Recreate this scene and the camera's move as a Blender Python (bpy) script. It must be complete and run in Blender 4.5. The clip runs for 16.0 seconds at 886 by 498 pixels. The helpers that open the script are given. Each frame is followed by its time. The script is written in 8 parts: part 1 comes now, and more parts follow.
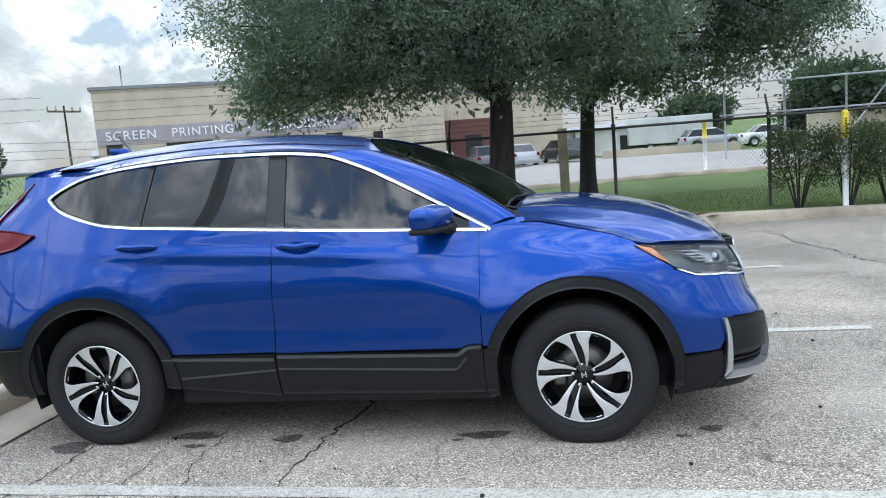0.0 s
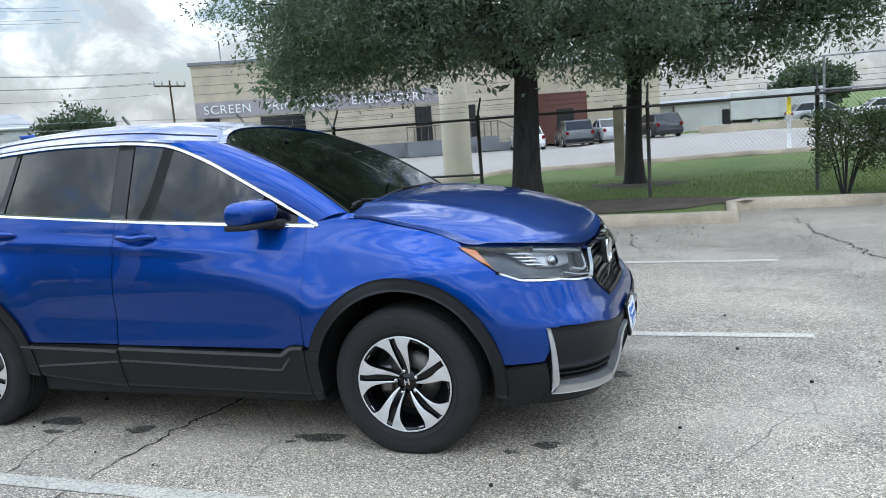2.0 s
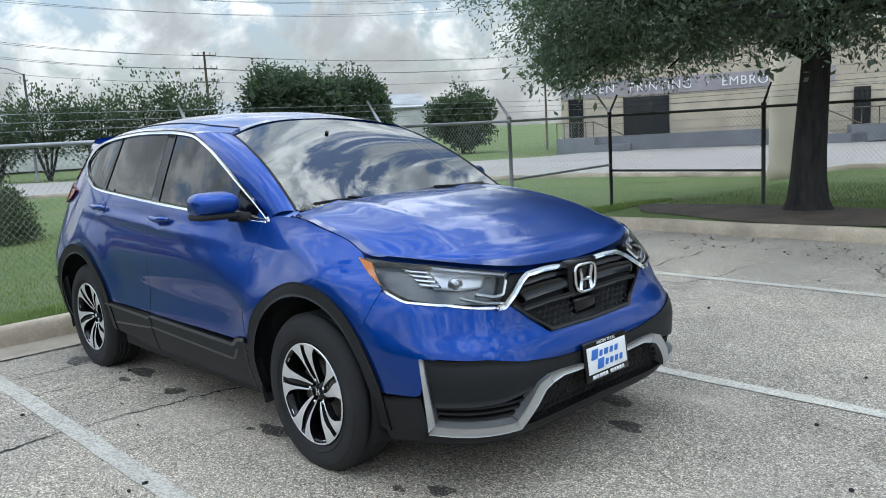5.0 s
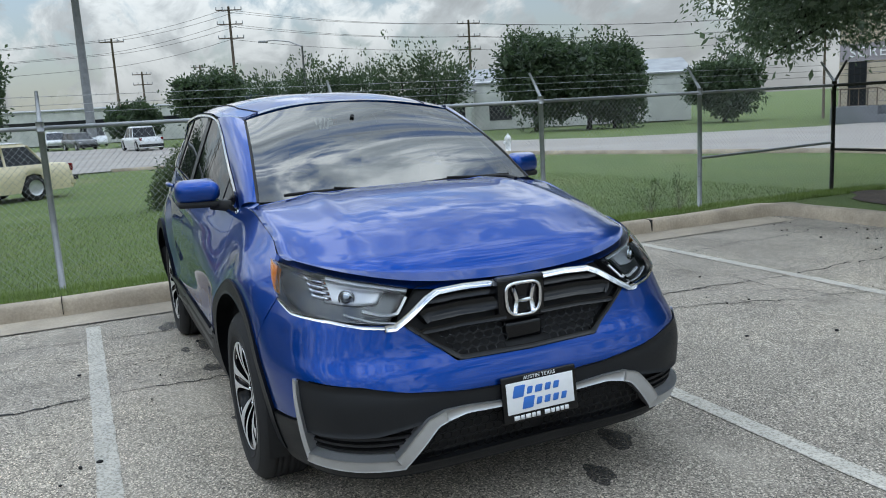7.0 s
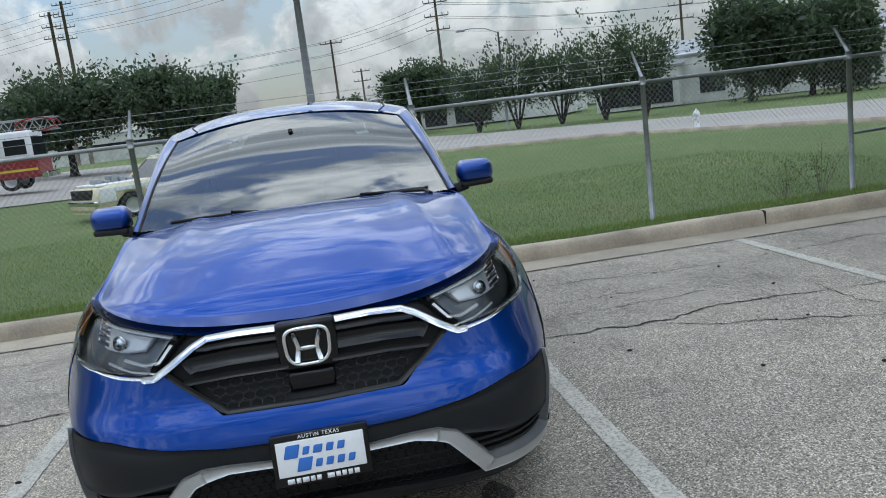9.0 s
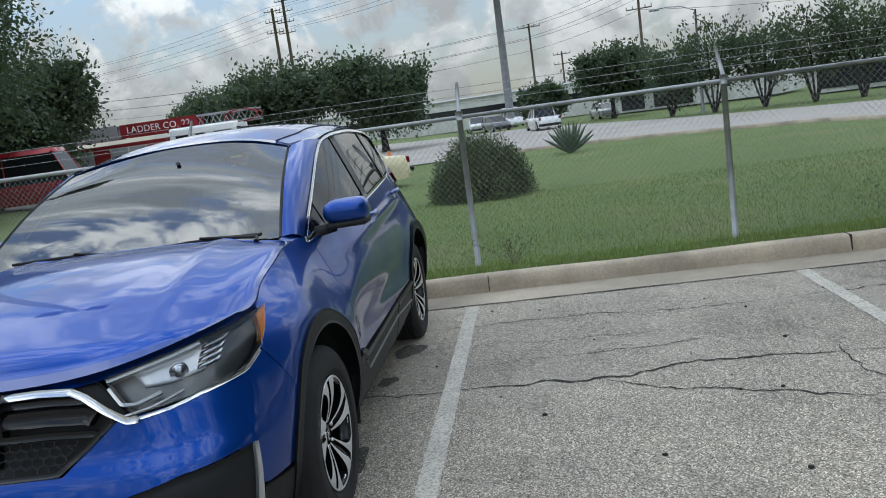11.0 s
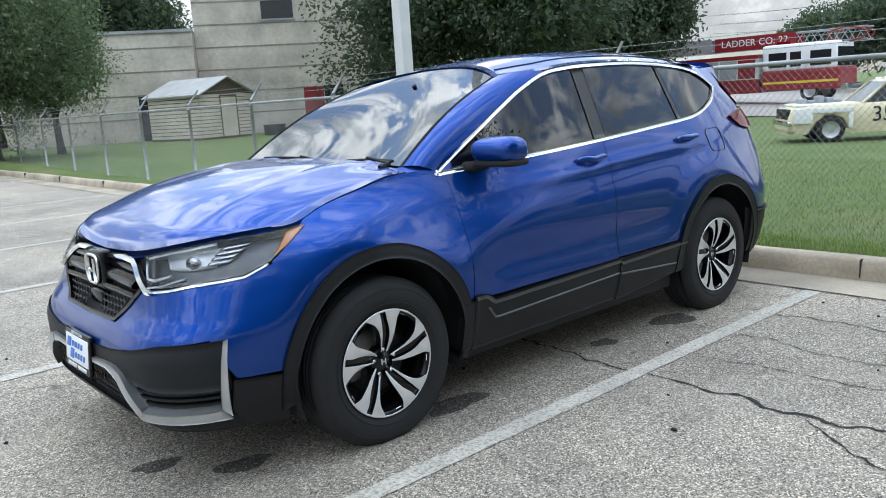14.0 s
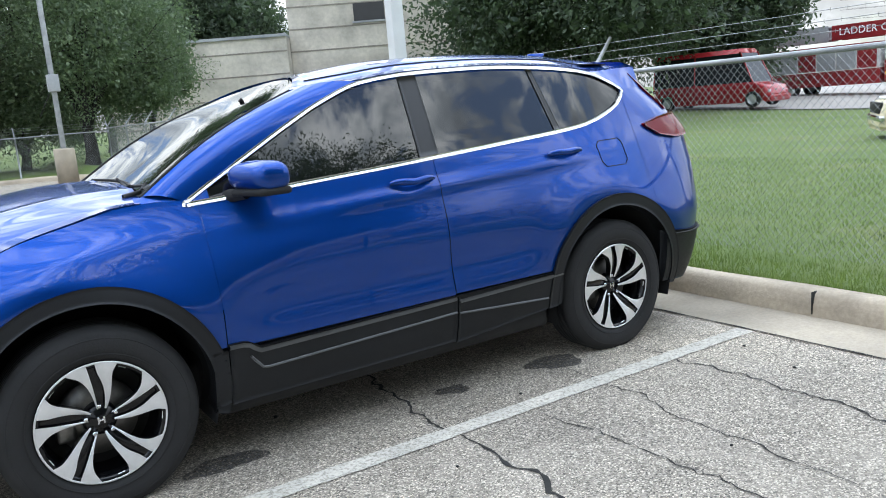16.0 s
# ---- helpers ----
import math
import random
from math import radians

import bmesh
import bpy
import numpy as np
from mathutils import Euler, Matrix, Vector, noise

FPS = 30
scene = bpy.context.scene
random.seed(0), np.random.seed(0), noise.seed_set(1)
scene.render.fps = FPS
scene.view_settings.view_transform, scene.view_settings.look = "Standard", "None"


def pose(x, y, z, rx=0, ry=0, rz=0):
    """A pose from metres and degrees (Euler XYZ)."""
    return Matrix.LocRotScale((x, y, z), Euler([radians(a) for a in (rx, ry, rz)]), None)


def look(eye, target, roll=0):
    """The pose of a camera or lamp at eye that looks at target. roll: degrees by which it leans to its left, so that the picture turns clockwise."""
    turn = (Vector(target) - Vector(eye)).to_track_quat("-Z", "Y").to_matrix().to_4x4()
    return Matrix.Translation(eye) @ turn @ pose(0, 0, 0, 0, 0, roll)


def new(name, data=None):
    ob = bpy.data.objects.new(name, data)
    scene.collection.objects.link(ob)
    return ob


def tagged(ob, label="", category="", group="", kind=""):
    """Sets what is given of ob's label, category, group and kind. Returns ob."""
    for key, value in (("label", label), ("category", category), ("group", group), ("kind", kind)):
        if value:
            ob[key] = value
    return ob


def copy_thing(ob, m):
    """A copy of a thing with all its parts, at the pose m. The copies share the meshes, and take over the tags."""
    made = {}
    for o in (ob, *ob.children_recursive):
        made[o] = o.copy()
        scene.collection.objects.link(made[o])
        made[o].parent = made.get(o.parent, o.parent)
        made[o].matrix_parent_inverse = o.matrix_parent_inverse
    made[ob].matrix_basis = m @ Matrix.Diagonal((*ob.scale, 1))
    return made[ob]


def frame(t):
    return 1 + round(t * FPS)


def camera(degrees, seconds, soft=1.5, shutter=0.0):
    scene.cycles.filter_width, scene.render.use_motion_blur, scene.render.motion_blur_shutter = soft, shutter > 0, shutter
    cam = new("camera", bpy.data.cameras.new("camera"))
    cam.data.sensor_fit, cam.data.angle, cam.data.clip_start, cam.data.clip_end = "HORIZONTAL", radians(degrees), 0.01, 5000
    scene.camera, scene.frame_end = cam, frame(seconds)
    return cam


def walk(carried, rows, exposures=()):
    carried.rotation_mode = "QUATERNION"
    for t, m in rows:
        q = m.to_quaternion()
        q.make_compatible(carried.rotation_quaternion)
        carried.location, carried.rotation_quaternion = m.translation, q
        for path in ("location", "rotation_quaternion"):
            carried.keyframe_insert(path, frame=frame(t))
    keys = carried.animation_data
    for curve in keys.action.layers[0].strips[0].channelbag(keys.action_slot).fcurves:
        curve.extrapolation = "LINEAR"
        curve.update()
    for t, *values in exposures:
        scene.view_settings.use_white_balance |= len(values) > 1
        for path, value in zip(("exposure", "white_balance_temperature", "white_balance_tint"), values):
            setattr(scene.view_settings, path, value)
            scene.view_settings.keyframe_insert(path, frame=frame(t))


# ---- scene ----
cam = camera(58.4, 16.0, 1.0)
PATH = [
    (0, (1.43, -4.76, 1.551), (1.047, -2.816, 1.283), -4.5),
    (0.5, (1.798, -4.649, 1.531), (1.401, -2.71, 1.243), -4.6),
    (1, (2.101, -4.529, 1.525), (1.667, -2.601, 1.221), -4.8),
    (1.5, (2.379, -4.343, 1.548), (1.865, -2.435, 1.237), -4.7),
    (2, (2.715, -4.205, 1.539), (2.069, -2.339, 1.225), -4.4),
    (2.5, (2.993, -4.052, 1.525), (2.18, -2.252, 1.21), -4.3),
    (3, (3.228, -3.834, 1.537), (2.256, -2.116, 1.212), -4.4),
    (3.2, (3.331, -3.8, 1.527), (2.317, -2.109, 1.196), -4.4),
    (5.3, (4.312, -2.593, 1.488), (2.805, -1.312, 1.189), -2.8),
    (5.5, (4.327, -2.457, 1.488), (2.776, -1.231, 1.185), -2.5),
    (6, (4.46, -2.145, 1.486), (2.806, -1.067, 1.166), -2.1),
    (6.5, (4.63, -1.791, 1.508), (2.895, -0.855, 1.17), -2.3),
    (7, (4.687, -1.444, 1.515), (2.891, -0.634, 1.169), -3.2),
    (7.5, (4.779, -1.099, 1.499), (2.935, -0.408, 1.152), -4.3),
    (8, (4.85, -0.683, 1.513), (2.964, -0.118, 1.164), -5.3),
    (8.5, (4.768, -0.277, 1.521), (2.845, 0.151, 1.173), -6.4),
    (8.7, (4.775, -0.12, 1.515), (2.84, 0.248, 1.17), -6.7),
    (10.8, (4.415, 1.653, 1.51), (2.452, 1.453, 1.184), -8.1),
    (11, (4.365, 1.818, 1.544), (2.404, 1.58, 1.226), -7.9),
    (11.5, (4.221, 2.241, 1.526), (2.276, 1.858, 1.264), -5.5),
    (12, (4.068, 2.52, 1.511), (2.225, 1.784, 1.266), -3.2),
    (12.5, (3.919, 2.82, 1.521), (2.246, 1.761, 1.239), -2.1),
    (13, (3.788, 3.147, 1.482), (2.297, 1.853, 1.158), -2.0),
    (13.5, (3.53, 3.349, 1.43), (2.151, 1.946, 1.069), -2.3),
    (14, (3.24, 3.5, 1.43), (1.951, 2.017, 1.057), -3.6),
    (14.5, (2.859, 3.663, 1.427), (1.681, 2.093, 1.041), -5.1),
    (15, (2.442, 3.696, 1.404), (1.311, 2.094, 1.013), -5.7),
    (15.5, (2.076, 3.824, 1.393), (0.976, 2.197, 1.018), -5.4),
    (16, (1.725, 3.978, 1.403), (0.67, 2.317, 1.044), -4.8),
]
walk(cam, [(t, look(eye, target, roll)) for t, eye, target, roll in PATH], exposures=[(0, 0.62, 6600, 10), (1.5, 0.57, 6580, 10), (3, 0.55, 6580, 10), (5.5, 0.28, 6720, 8.5), (8.5, -0.02, 6670, 8.5), (11.5, 0.06, 6830, 9.5), (12.5, 0.33, 6800, 9.5), (14.5, 0.67, 6750, 10.5), (16, 0.94, 6800, 11)])

# ---- world and light ----
scene.view_settings.exposure = 0.0
SUN_EL, SUN_AZ = 52.0, 215.0          # degrees; azimuth counter-clockwise from +x


def build_world():
    w = bpy.data.worlds.new("sky")
    w.use_nodes = True
    scene.world = w
    nt = w.node_tree
    nt.nodes.clear()
    N, L = nt.nodes.new, nt.links.new
    out, bg = N("ShaderNodeOutputWorld"), N("ShaderNodeBackground")
    sky = N("ShaderNodeTexSky")
    sky.sky_type, sky.sun_disc = "NISHITA", False
    sky.sun_elevation, sky.sun_rotation = radians(SUN_EL), radians(90 - SUN_AZ)
    sky.dust_density, sky.ozone_density, sky.air_density = 0.3, 4.0, 1.3
    dim = N("ShaderNodeVectorMath")
    dim.operation, dim.inputs[3].default_value = "SCALE", 0.11
    blue = N("ShaderNodeMix")
    blue.data_type, blue.blend_type = "RGBA", "MULTIPLY"
    blue.inputs[0].default_value, blue.inputs[7].default_value = 1.0, (0.60, 0.71, 0.82, 1)
    L(sky.outputs[0], blue.inputs[6])
    L(blue.outputs[2], dim.inputs[0])
    tc, sep = N("ShaderNodeTexCoord"), N("ShaderNodeSeparateXYZ")
    L(tc.outputs["Generated"], sep.inputs[0])

    def math_node(op, a, b):
        m = N("ShaderNodeMath")
        m.operation = op
        for i, v in enumerate((a, b)):
            if isinstance(v, (int, float)):
                m.inputs[i].default_value = v
            else:
                L(v, m.inputs[i])
        return m.outputs[0]

    # flat cloud deck seen in perspective
    up = math_node("ADD", math_node("MAXIMUM", sep.outputs[2], 0.0), 0.8)
    com = N("ShaderNodeCombineXYZ")
    L(math_node("DIVIDE", sep.outputs[0], up), com.inputs[0])
    L(math_node("DIVIDE", sep.outputs[1], up), com.inputs[1])
    com.inputs[2].default_value = 3.7

    def noise_node(scale, detail, rough, dist):
        n = N("ShaderNodeTexNoise")
        n.inputs["Scale"].default_value, n.inputs["Detail"].default_value = scale, detail
        n.inputs["Roughness"].default_value, n.inputs["Distortion"].default_value = rough, dist
        L(com.outputs[0], n.inputs["Vector"])
        return n.outputs[0]

    def ramp_node(fac, stops):
        r = N("ShaderNodeValToRGB")
        e = r.color_ramp.elements
        while len(e) < len(stops):
            e.new(0.5)
        for k, (p, c) in zip(e, stops):
            k.position, k.color = p, (*c, 1)
        L(fac, r.inputs[0])
        return r.outputs[0]

    shade = ramp_node(noise_node(8.0, 9, 0.6, 0.4), [(0.34, (1.04, 1.15, 1.25)), (0.44, (0.84, 0.95, 1.05)), (0.52, (0.43, 0.52, 0.61)), (0.62, (0.25, 0.31, 0.38))])
    both_scales = math_node("MULTIPLY", math_node("ADD", noise_node(6.8, 5, 0.55, 0.3), noise_node(19.0, 7, 0.6, 0.5)), 0.5)
    cover = ramp_node(both_scales, [(0.43, (0, 0, 0)), (0.51, (1, 1, 1))])
    mix = N("ShaderNodeMix")
    mix.data_type = "RGBA"
    L(cover, mix.inputs[0])
    L(dim.outputs[0], mix.inputs[6])
    L(shade, mix.inputs[7])
    # pale, slightly warm haze towards the horizon
    haze = ramp_node(sep.outputs[2], [(0.0, (1, 1, 1)), (0.32, (0, 0, 0))])
    mix2 = N("ShaderNodeMix")
    mix2.data_type = "RGBA"
    L(math_node("MULTIPLY", haze, 0.64), mix2.inputs[0])
    L(mix.outputs[2], mix2.inputs[6])
    mix2.inputs[7].default_value = (0.73, 0.76, 0.77, 1)
    # the deck is brighter overhead than at the horizon
    lift = N("ShaderNodeVectorMath")
    lift.operation = "SCALE"
    L(mix2.outputs[2], lift.inputs[0])
    L(math_node("ADD", math_node("MULTIPLY", math_node("MAXIMUM", sep.outputs[2], 0.0), 2.8), 0.54), lift.inputs[3])
    L(lift.outputs[0], bg.inputs[0])
    bg.inputs[1].default_value = 1.0
    L(bg.outputs[0], out.inputs[0])


build_world()
sun = new("sun", bpy.data.lights.new("sun", "SUN"))
sun.data.energy, sun.data.angle, sun.data.color = 0.5, radians(170), (1.0, 1.0, 1.0)
_d = Vector((math.cos(radians(SUN_AZ)) * math.cos(radians(SUN_EL)), math.sin(radians(SUN_AZ)) * math.cos(radians(SUN_EL)), math.sin(radians(SUN_EL))))
sun.matrix_world = look(_d * 50, (0, 0, 0))


# ---- materials ----
class Mat:
    """A small builder for procedural materials."""

    def __init__(self, name, color, rough=0.6, metal=0.0, **extra):
        self.m = bpy.data.materials.new(name)
        self.m.use_nodes = True
        self.nt = self.m.node_tree
        self.b = self.nt.nodes["Principled BSDF"]
        self.b.inputs["Base Color"].default_value = (*color, 1)
        self.b.inputs["Roughness"].default_value = rough
        self.b.inputs["Metallic"].default_value = metal
        for key, value in extra.items():
            self.b.inputs[key.replace("_", " ")].default_value = value
        self.tc = None

    def node(self, kind):
        return self.nt.nodes.new(kind)

    def link(self, a, b):
        self.nt.links.new(a, b)

    def coords(self, scale=(1, 1, 1), space="Object"):
        if self.tc is None:
            self.tc = self.node("ShaderNodeTexCoord")
        mp = self.node("ShaderNodeMapping")
        mp.inputs["Scale"].default_value = scale
        self.link(self.tc.outputs[space], mp.inputs[0])
        return mp.outputs[0]

    def noise(self, scale, detail=4, rough=0.55, stretch=(1, 1, 1), dist=0.0, kind="noise"):
        n = self.node({"noise": "ShaderNodeTexNoise", "cells": "ShaderNodeTexVoronoi"}[kind])
        n.inputs["Scale"].default_value = scale
        if kind == "noise":
            n.inputs["Detail"].default_value, n.inputs["Roughness"].default_value, n.inputs["Distortion"].default_value = detail, rough, dist
        self.link(self.coords(stretch), n.inputs["Vector"])
        return n.outputs[0]

    def node_noise_color(self, scale):
        n = self.node("ShaderNodeTexNoise")
        n.inputs["Scale"].default_value, n.inputs["Detail"].default_value = scale, 5
        self.link(self.coords(), n.inputs["Vector"])
        return n.outputs["Color"]

    def ramp(self, fac, stops):
        r = self.node("ShaderNodeValToRGB")
        e = r.color_ramp.elements
        while len(e) < len(stops):
            e.new(0.5)
        for k, (p, c) in zip(e, stops):
            k.position = p
            k.color = (*c, 1) if isinstance(c, tuple) else (c, c, c, 1)
        self.link(fac, r.inputs[0])
        return r.outputs[0]

    def mix(self, fac, a, b, how="MIX"):
        n = self.node("ShaderNodeMix")
        n.data_type, n.blend_type = "RGBA", how
        for sock, v in ((n.inputs[0], fac), (n.inputs[6], a), (n.inputs[7], b)):
            if isinstance(v, tuple):
                sock.default_value = (*v, 1)
            elif isinstance(v, (int, float)):
                sock.default_value = v
            else:
                self.link(v, sock)
        return n.outputs[2]

    def color(self, c):
        self.link(c, self.b.inputs["Base Color"])
        return self

    def rough(self, c):
        self.link(c, self.b.inputs["Roughness"])
        return self

    def bump(self, h, strength=0.3, dist=0.01):
        n = self.node("ShaderNodeBump")
        n.inputs["Strength"].default_value, n.inputs["Distance"].default_value = strength, dist
        self.link(h, n.inputs["Height"])
        self.link(n.outputs[0], self.b.inputs["Normal"])
        return self


def simple(name, color, rough=0.6, metal=0.0, scale=6.0, spread=0.18, bump=0.0, fine=60.0, **extra):
    """A material with soft variation at two scales."""
    m = Mat(name, color, rough, metal, **extra)
    lo, hi = tuple(c * (1 - spread) for c in color), tuple(min(1, c * (1 + spread)) for c in color)
    big = m.ramp(m.noise(scale, 4), [(0.3, lo), (0.7, hi)])
    small = m.ramp(m.noise(fine, 3), [(0.3, 1 - spread * 0.6), (0.7, 1.0)])
    m.color(m.mix(1.0, big, small, "MULTIPLY"))
    if bump:
        m.bump(m.noise(fine, 4), bump, 0.01)
    return m.m


def glass_mat(name, tint, alpha, ior=1.45):
    """Tinted pane: dark see-through body with a clear gloss on top."""
    m = Mat(name, tint, 0.03)
    tr, gl, fr, mx, mo = (m.node(k) for k in ("ShaderNodeBsdfTransparent", "ShaderNodeBsdfGlossy", "ShaderNodeFresnel", "ShaderNodeMixShader", "ShaderNodeMixShader"))
    tr.inputs[0].default_value = (*tint, 1)
    gl.inputs["Roughness"].default_value = 0.015
    fr.inputs[0].default_value = ior
    m.b.inputs["Base Color"].default_value = (0.006, 0.007, 0.008, 1)
    m.b.inputs["Specular IOR Level"].default_value = 0.0
    mx.inputs[0].default_value = alpha
    m.link(m.b.outputs[0], mx.inputs[1])
    m.link(tr.outputs[0], mx.inputs[2])
    m.link(fr.outputs[0], mo.inputs[0])
    m.link(mx.outputs[0], mo.inputs[1])
    m.link(gl.outputs[0], mo.inputs[2])
    m.link(mo.outputs[0], m.nt.nodes["Material Output"].inputs[0])
    return m.m


def lot_mat():
    """Worn concrete-asphalt with exposed aggregate and pale cement wash."""
    m = Mat("worn_lot", (0.3, 0.3, 0.29), 0.9)
    peb = m.node("ShaderNodeTexVoronoi")
    peb.inputs["Scale"].default_value = 165
    m.link(m.coords(), peb.inputs["Vector"])
    tone = m.node("ShaderNodeSeparateColor")
    m.link(peb.outputs["Color"], tone.inputs[0])
    stones = m.ramp(tone.outputs[0], [(0.0, (0.05, 0.049, 0.047)), (0.22, (0.19, 0.187, 0.178)), (0.72, (0.33, 0.325, 0.31)), (1.0, (0.74, 0.73, 0.70))])
    fine = m.ramp(m.noise(240, 2, 0.6), [(0.3, 0.72), (0.7, 1.15)])
    stones = m.mix(1.0, stones, fine, "MULTIPLY")
    wash = m.ramp(m.noise(0.35, 5, 0.6), [(0.36, (0.70, 0.69, 0.67)), (0.50, (0.96, 0.95, 0.92)), (0.64, (1.22, 1.19, 1.12))])
    c = m.mix(1.0, stones, wash, "MULTIPLY")
    pale = m.ramp(m.noise(0.5, 6, 0.65, (1, 1.6, 1), 0.5), [(0.50, 0.0), (0.66, 0.34)])
    c = m.mix(pale, c, (0.47, 0.46, 0.43))
    blot = m.ramp(m.noise(2.2, 6, 0.65), [(0.28, 0.72), (0.46, 1.0)])
    c = m.mix(1.0, c, blot, "MULTIPLY")
    # web of hairline cracks in worn areas
    web = m.node("ShaderNodeTexVoronoi")
    web.feature = "DISTANCE_TO_EDGE"
    web.inputs["Scale"].default_value = 1.25
    bend = m.mix(0.24, m.coords(), m.node_noise_color(2.2))
    m.link(bend, web.inputs["Vector"])
    line = m.ramp(web.outputs["Distance"], [(0.0, 1.0), (0.0065, 0.0)])
    where = m.ramp(m.noise(0.55, 4, 0.6), [(0.55, 0.0), (0.64, 0.8)])
    c = m.mix(m.mix(1.0, line, where, "MULTIPLY"), c, (0.05, 0.047, 0.043))
    c = m.mix(1.0, c, (1.07, 0.965, 0.86), "MULTIPLY")
    m.color(c)
    m.bump(m.noise(85, 3, 0.75), 0.5, 0.008)
    return m.m


def grass_mat():
    m = Mat("lawn_soil", (0.07, 0.11, 0.03), 0.95)
    big = m.ramp(m.noise(0.45, 5), [(0.3, (0.095, 0.150, 0.034)), (0.55, (0.135, 0.188, 0.050)), (0.75, (0.195, 0.205, 0.080))])
    tuft = m.ramp(m.noise(26, 5, 0.7), [(0.3, 0.66), (0.7, 1.15)])
    m.color(m.mix(1.0, big, tuft, "MULTIPLY"))
    m.bump(m.noise(40, 5, 0.7), 0.8, 0.05)
    return m.m


def paint_mat(name, color, metal=0.28, coat=1.42):
    """Metallic car paint with clear coat, flake and faint dust."""
    m = Mat(name, color, 0.36, metal, Specular_IOR_Level=0.05, Coat_Weight=1.0, Coat_Roughness=0.02, Coat_IOR=coat)
    flake = m.ramp(m.noise(900, 2), [(0.3, tuple(c * 0.72 for c in color)), (0.7, tuple(min(1, c * 1.32) for c in color))])
    m.color(flake)
    m.rough(m.ramp(m.noise(3, 4), [(0.3, 0.33), (0.7, 0.40)]))
    return m.m


def bark_mat():
    m = Mat("bark", (0.06, 0.05, 0.042), 0.95)
    n = m.noise(9, 6, 0.7, (1, 1, 0.22))
    m.color(m.ramp(n, [(0.35, (0.011, 0.010, 0.010)), (0.65, (0.040, 0.036, 0.033))]))
    m.bump(n, 0.9, 0.04)
    return m.m


def leaf_mat(name, dark, light):
    m = Mat(name, dark, 0.5)
    geo = m.node("ShaderNodeNewGeometry")
    c = m.ramp(geo.outputs["Random Per Island"], [(0.0, dark), (0.75, light), (1.0, tuple(min(1, v * 1.45) for v in light))])
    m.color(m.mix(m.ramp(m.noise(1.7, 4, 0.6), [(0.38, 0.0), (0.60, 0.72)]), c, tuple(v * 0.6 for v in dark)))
    m.b.inputs["Specular IOR Level"].default_value = 0.35
    tl, ad = m.node("ShaderNodeBsdfTranslucent"), m.node("ShaderNodeMixShader")
    tl.inputs[0].default_value = (light[0] * 1.2, light[1] * 1.4, light[2], 1)
    ad.inputs[0].default_value = 0.32
    m.link(m.b.outputs[0], ad.inputs[1])
    m.link(tl.outputs[0], ad.inputs[2])
    m.link(ad.outputs[0], m.nt.nodes["Material Output"].inputs[0])
    return m.m


def line_mat():
    """Faded white road paint, worn through to the stone."""
    m = Mat("faded_paint", (0.5, 0.5, 0.49), 0.85)
    worn = m.ramp(m.noise(70, 3, 0.75), [(0.38, (0.28, 0.260, 0.222)), (0.50, (0.52, 0.485, 0.42)), (0.72, (0.64, 0.60, 0.525))])
    patch = m.ramp(m.noise(3.0, 5, 0.7), [(0.38, 0.82), (0.6, 1.0)])
    m.color(m.mix(1.0, worn, patch, "MULTIPLY"))
    m.bump(m.noise(70, 3, 0.75), 0.35, 0.006)
    return m.m


def stain_mat():
    """Oil soaked patchily into the paving, so that pale grit shows through."""
    m = Mat("oil_stain", (0.045, 0.043, 0.041), 0.6)
    m.color(m.ramp(m.noise(90, 3, 0.7), [(0.35, (0.020, 0.019, 0.018)), (0.7, (0.085, 0.082, 0.078))]))
    tr, mx = m.node("ShaderNodeBsdfTransparent"), m.node("ShaderNodeMixShader")
    m.link(m.ramp(m.noise(70, 4, 0.75), [(0.40, 0.95), (0.62, 0.25)]), mx.inputs[0])
    m.link(tr.outputs[0], mx.inputs[1])
    m.link(m.b.outputs[0], mx.inputs[2])
    m.link(mx.outputs[0], m.nt.nodes["Material Output"].inputs[0])
    return m.m


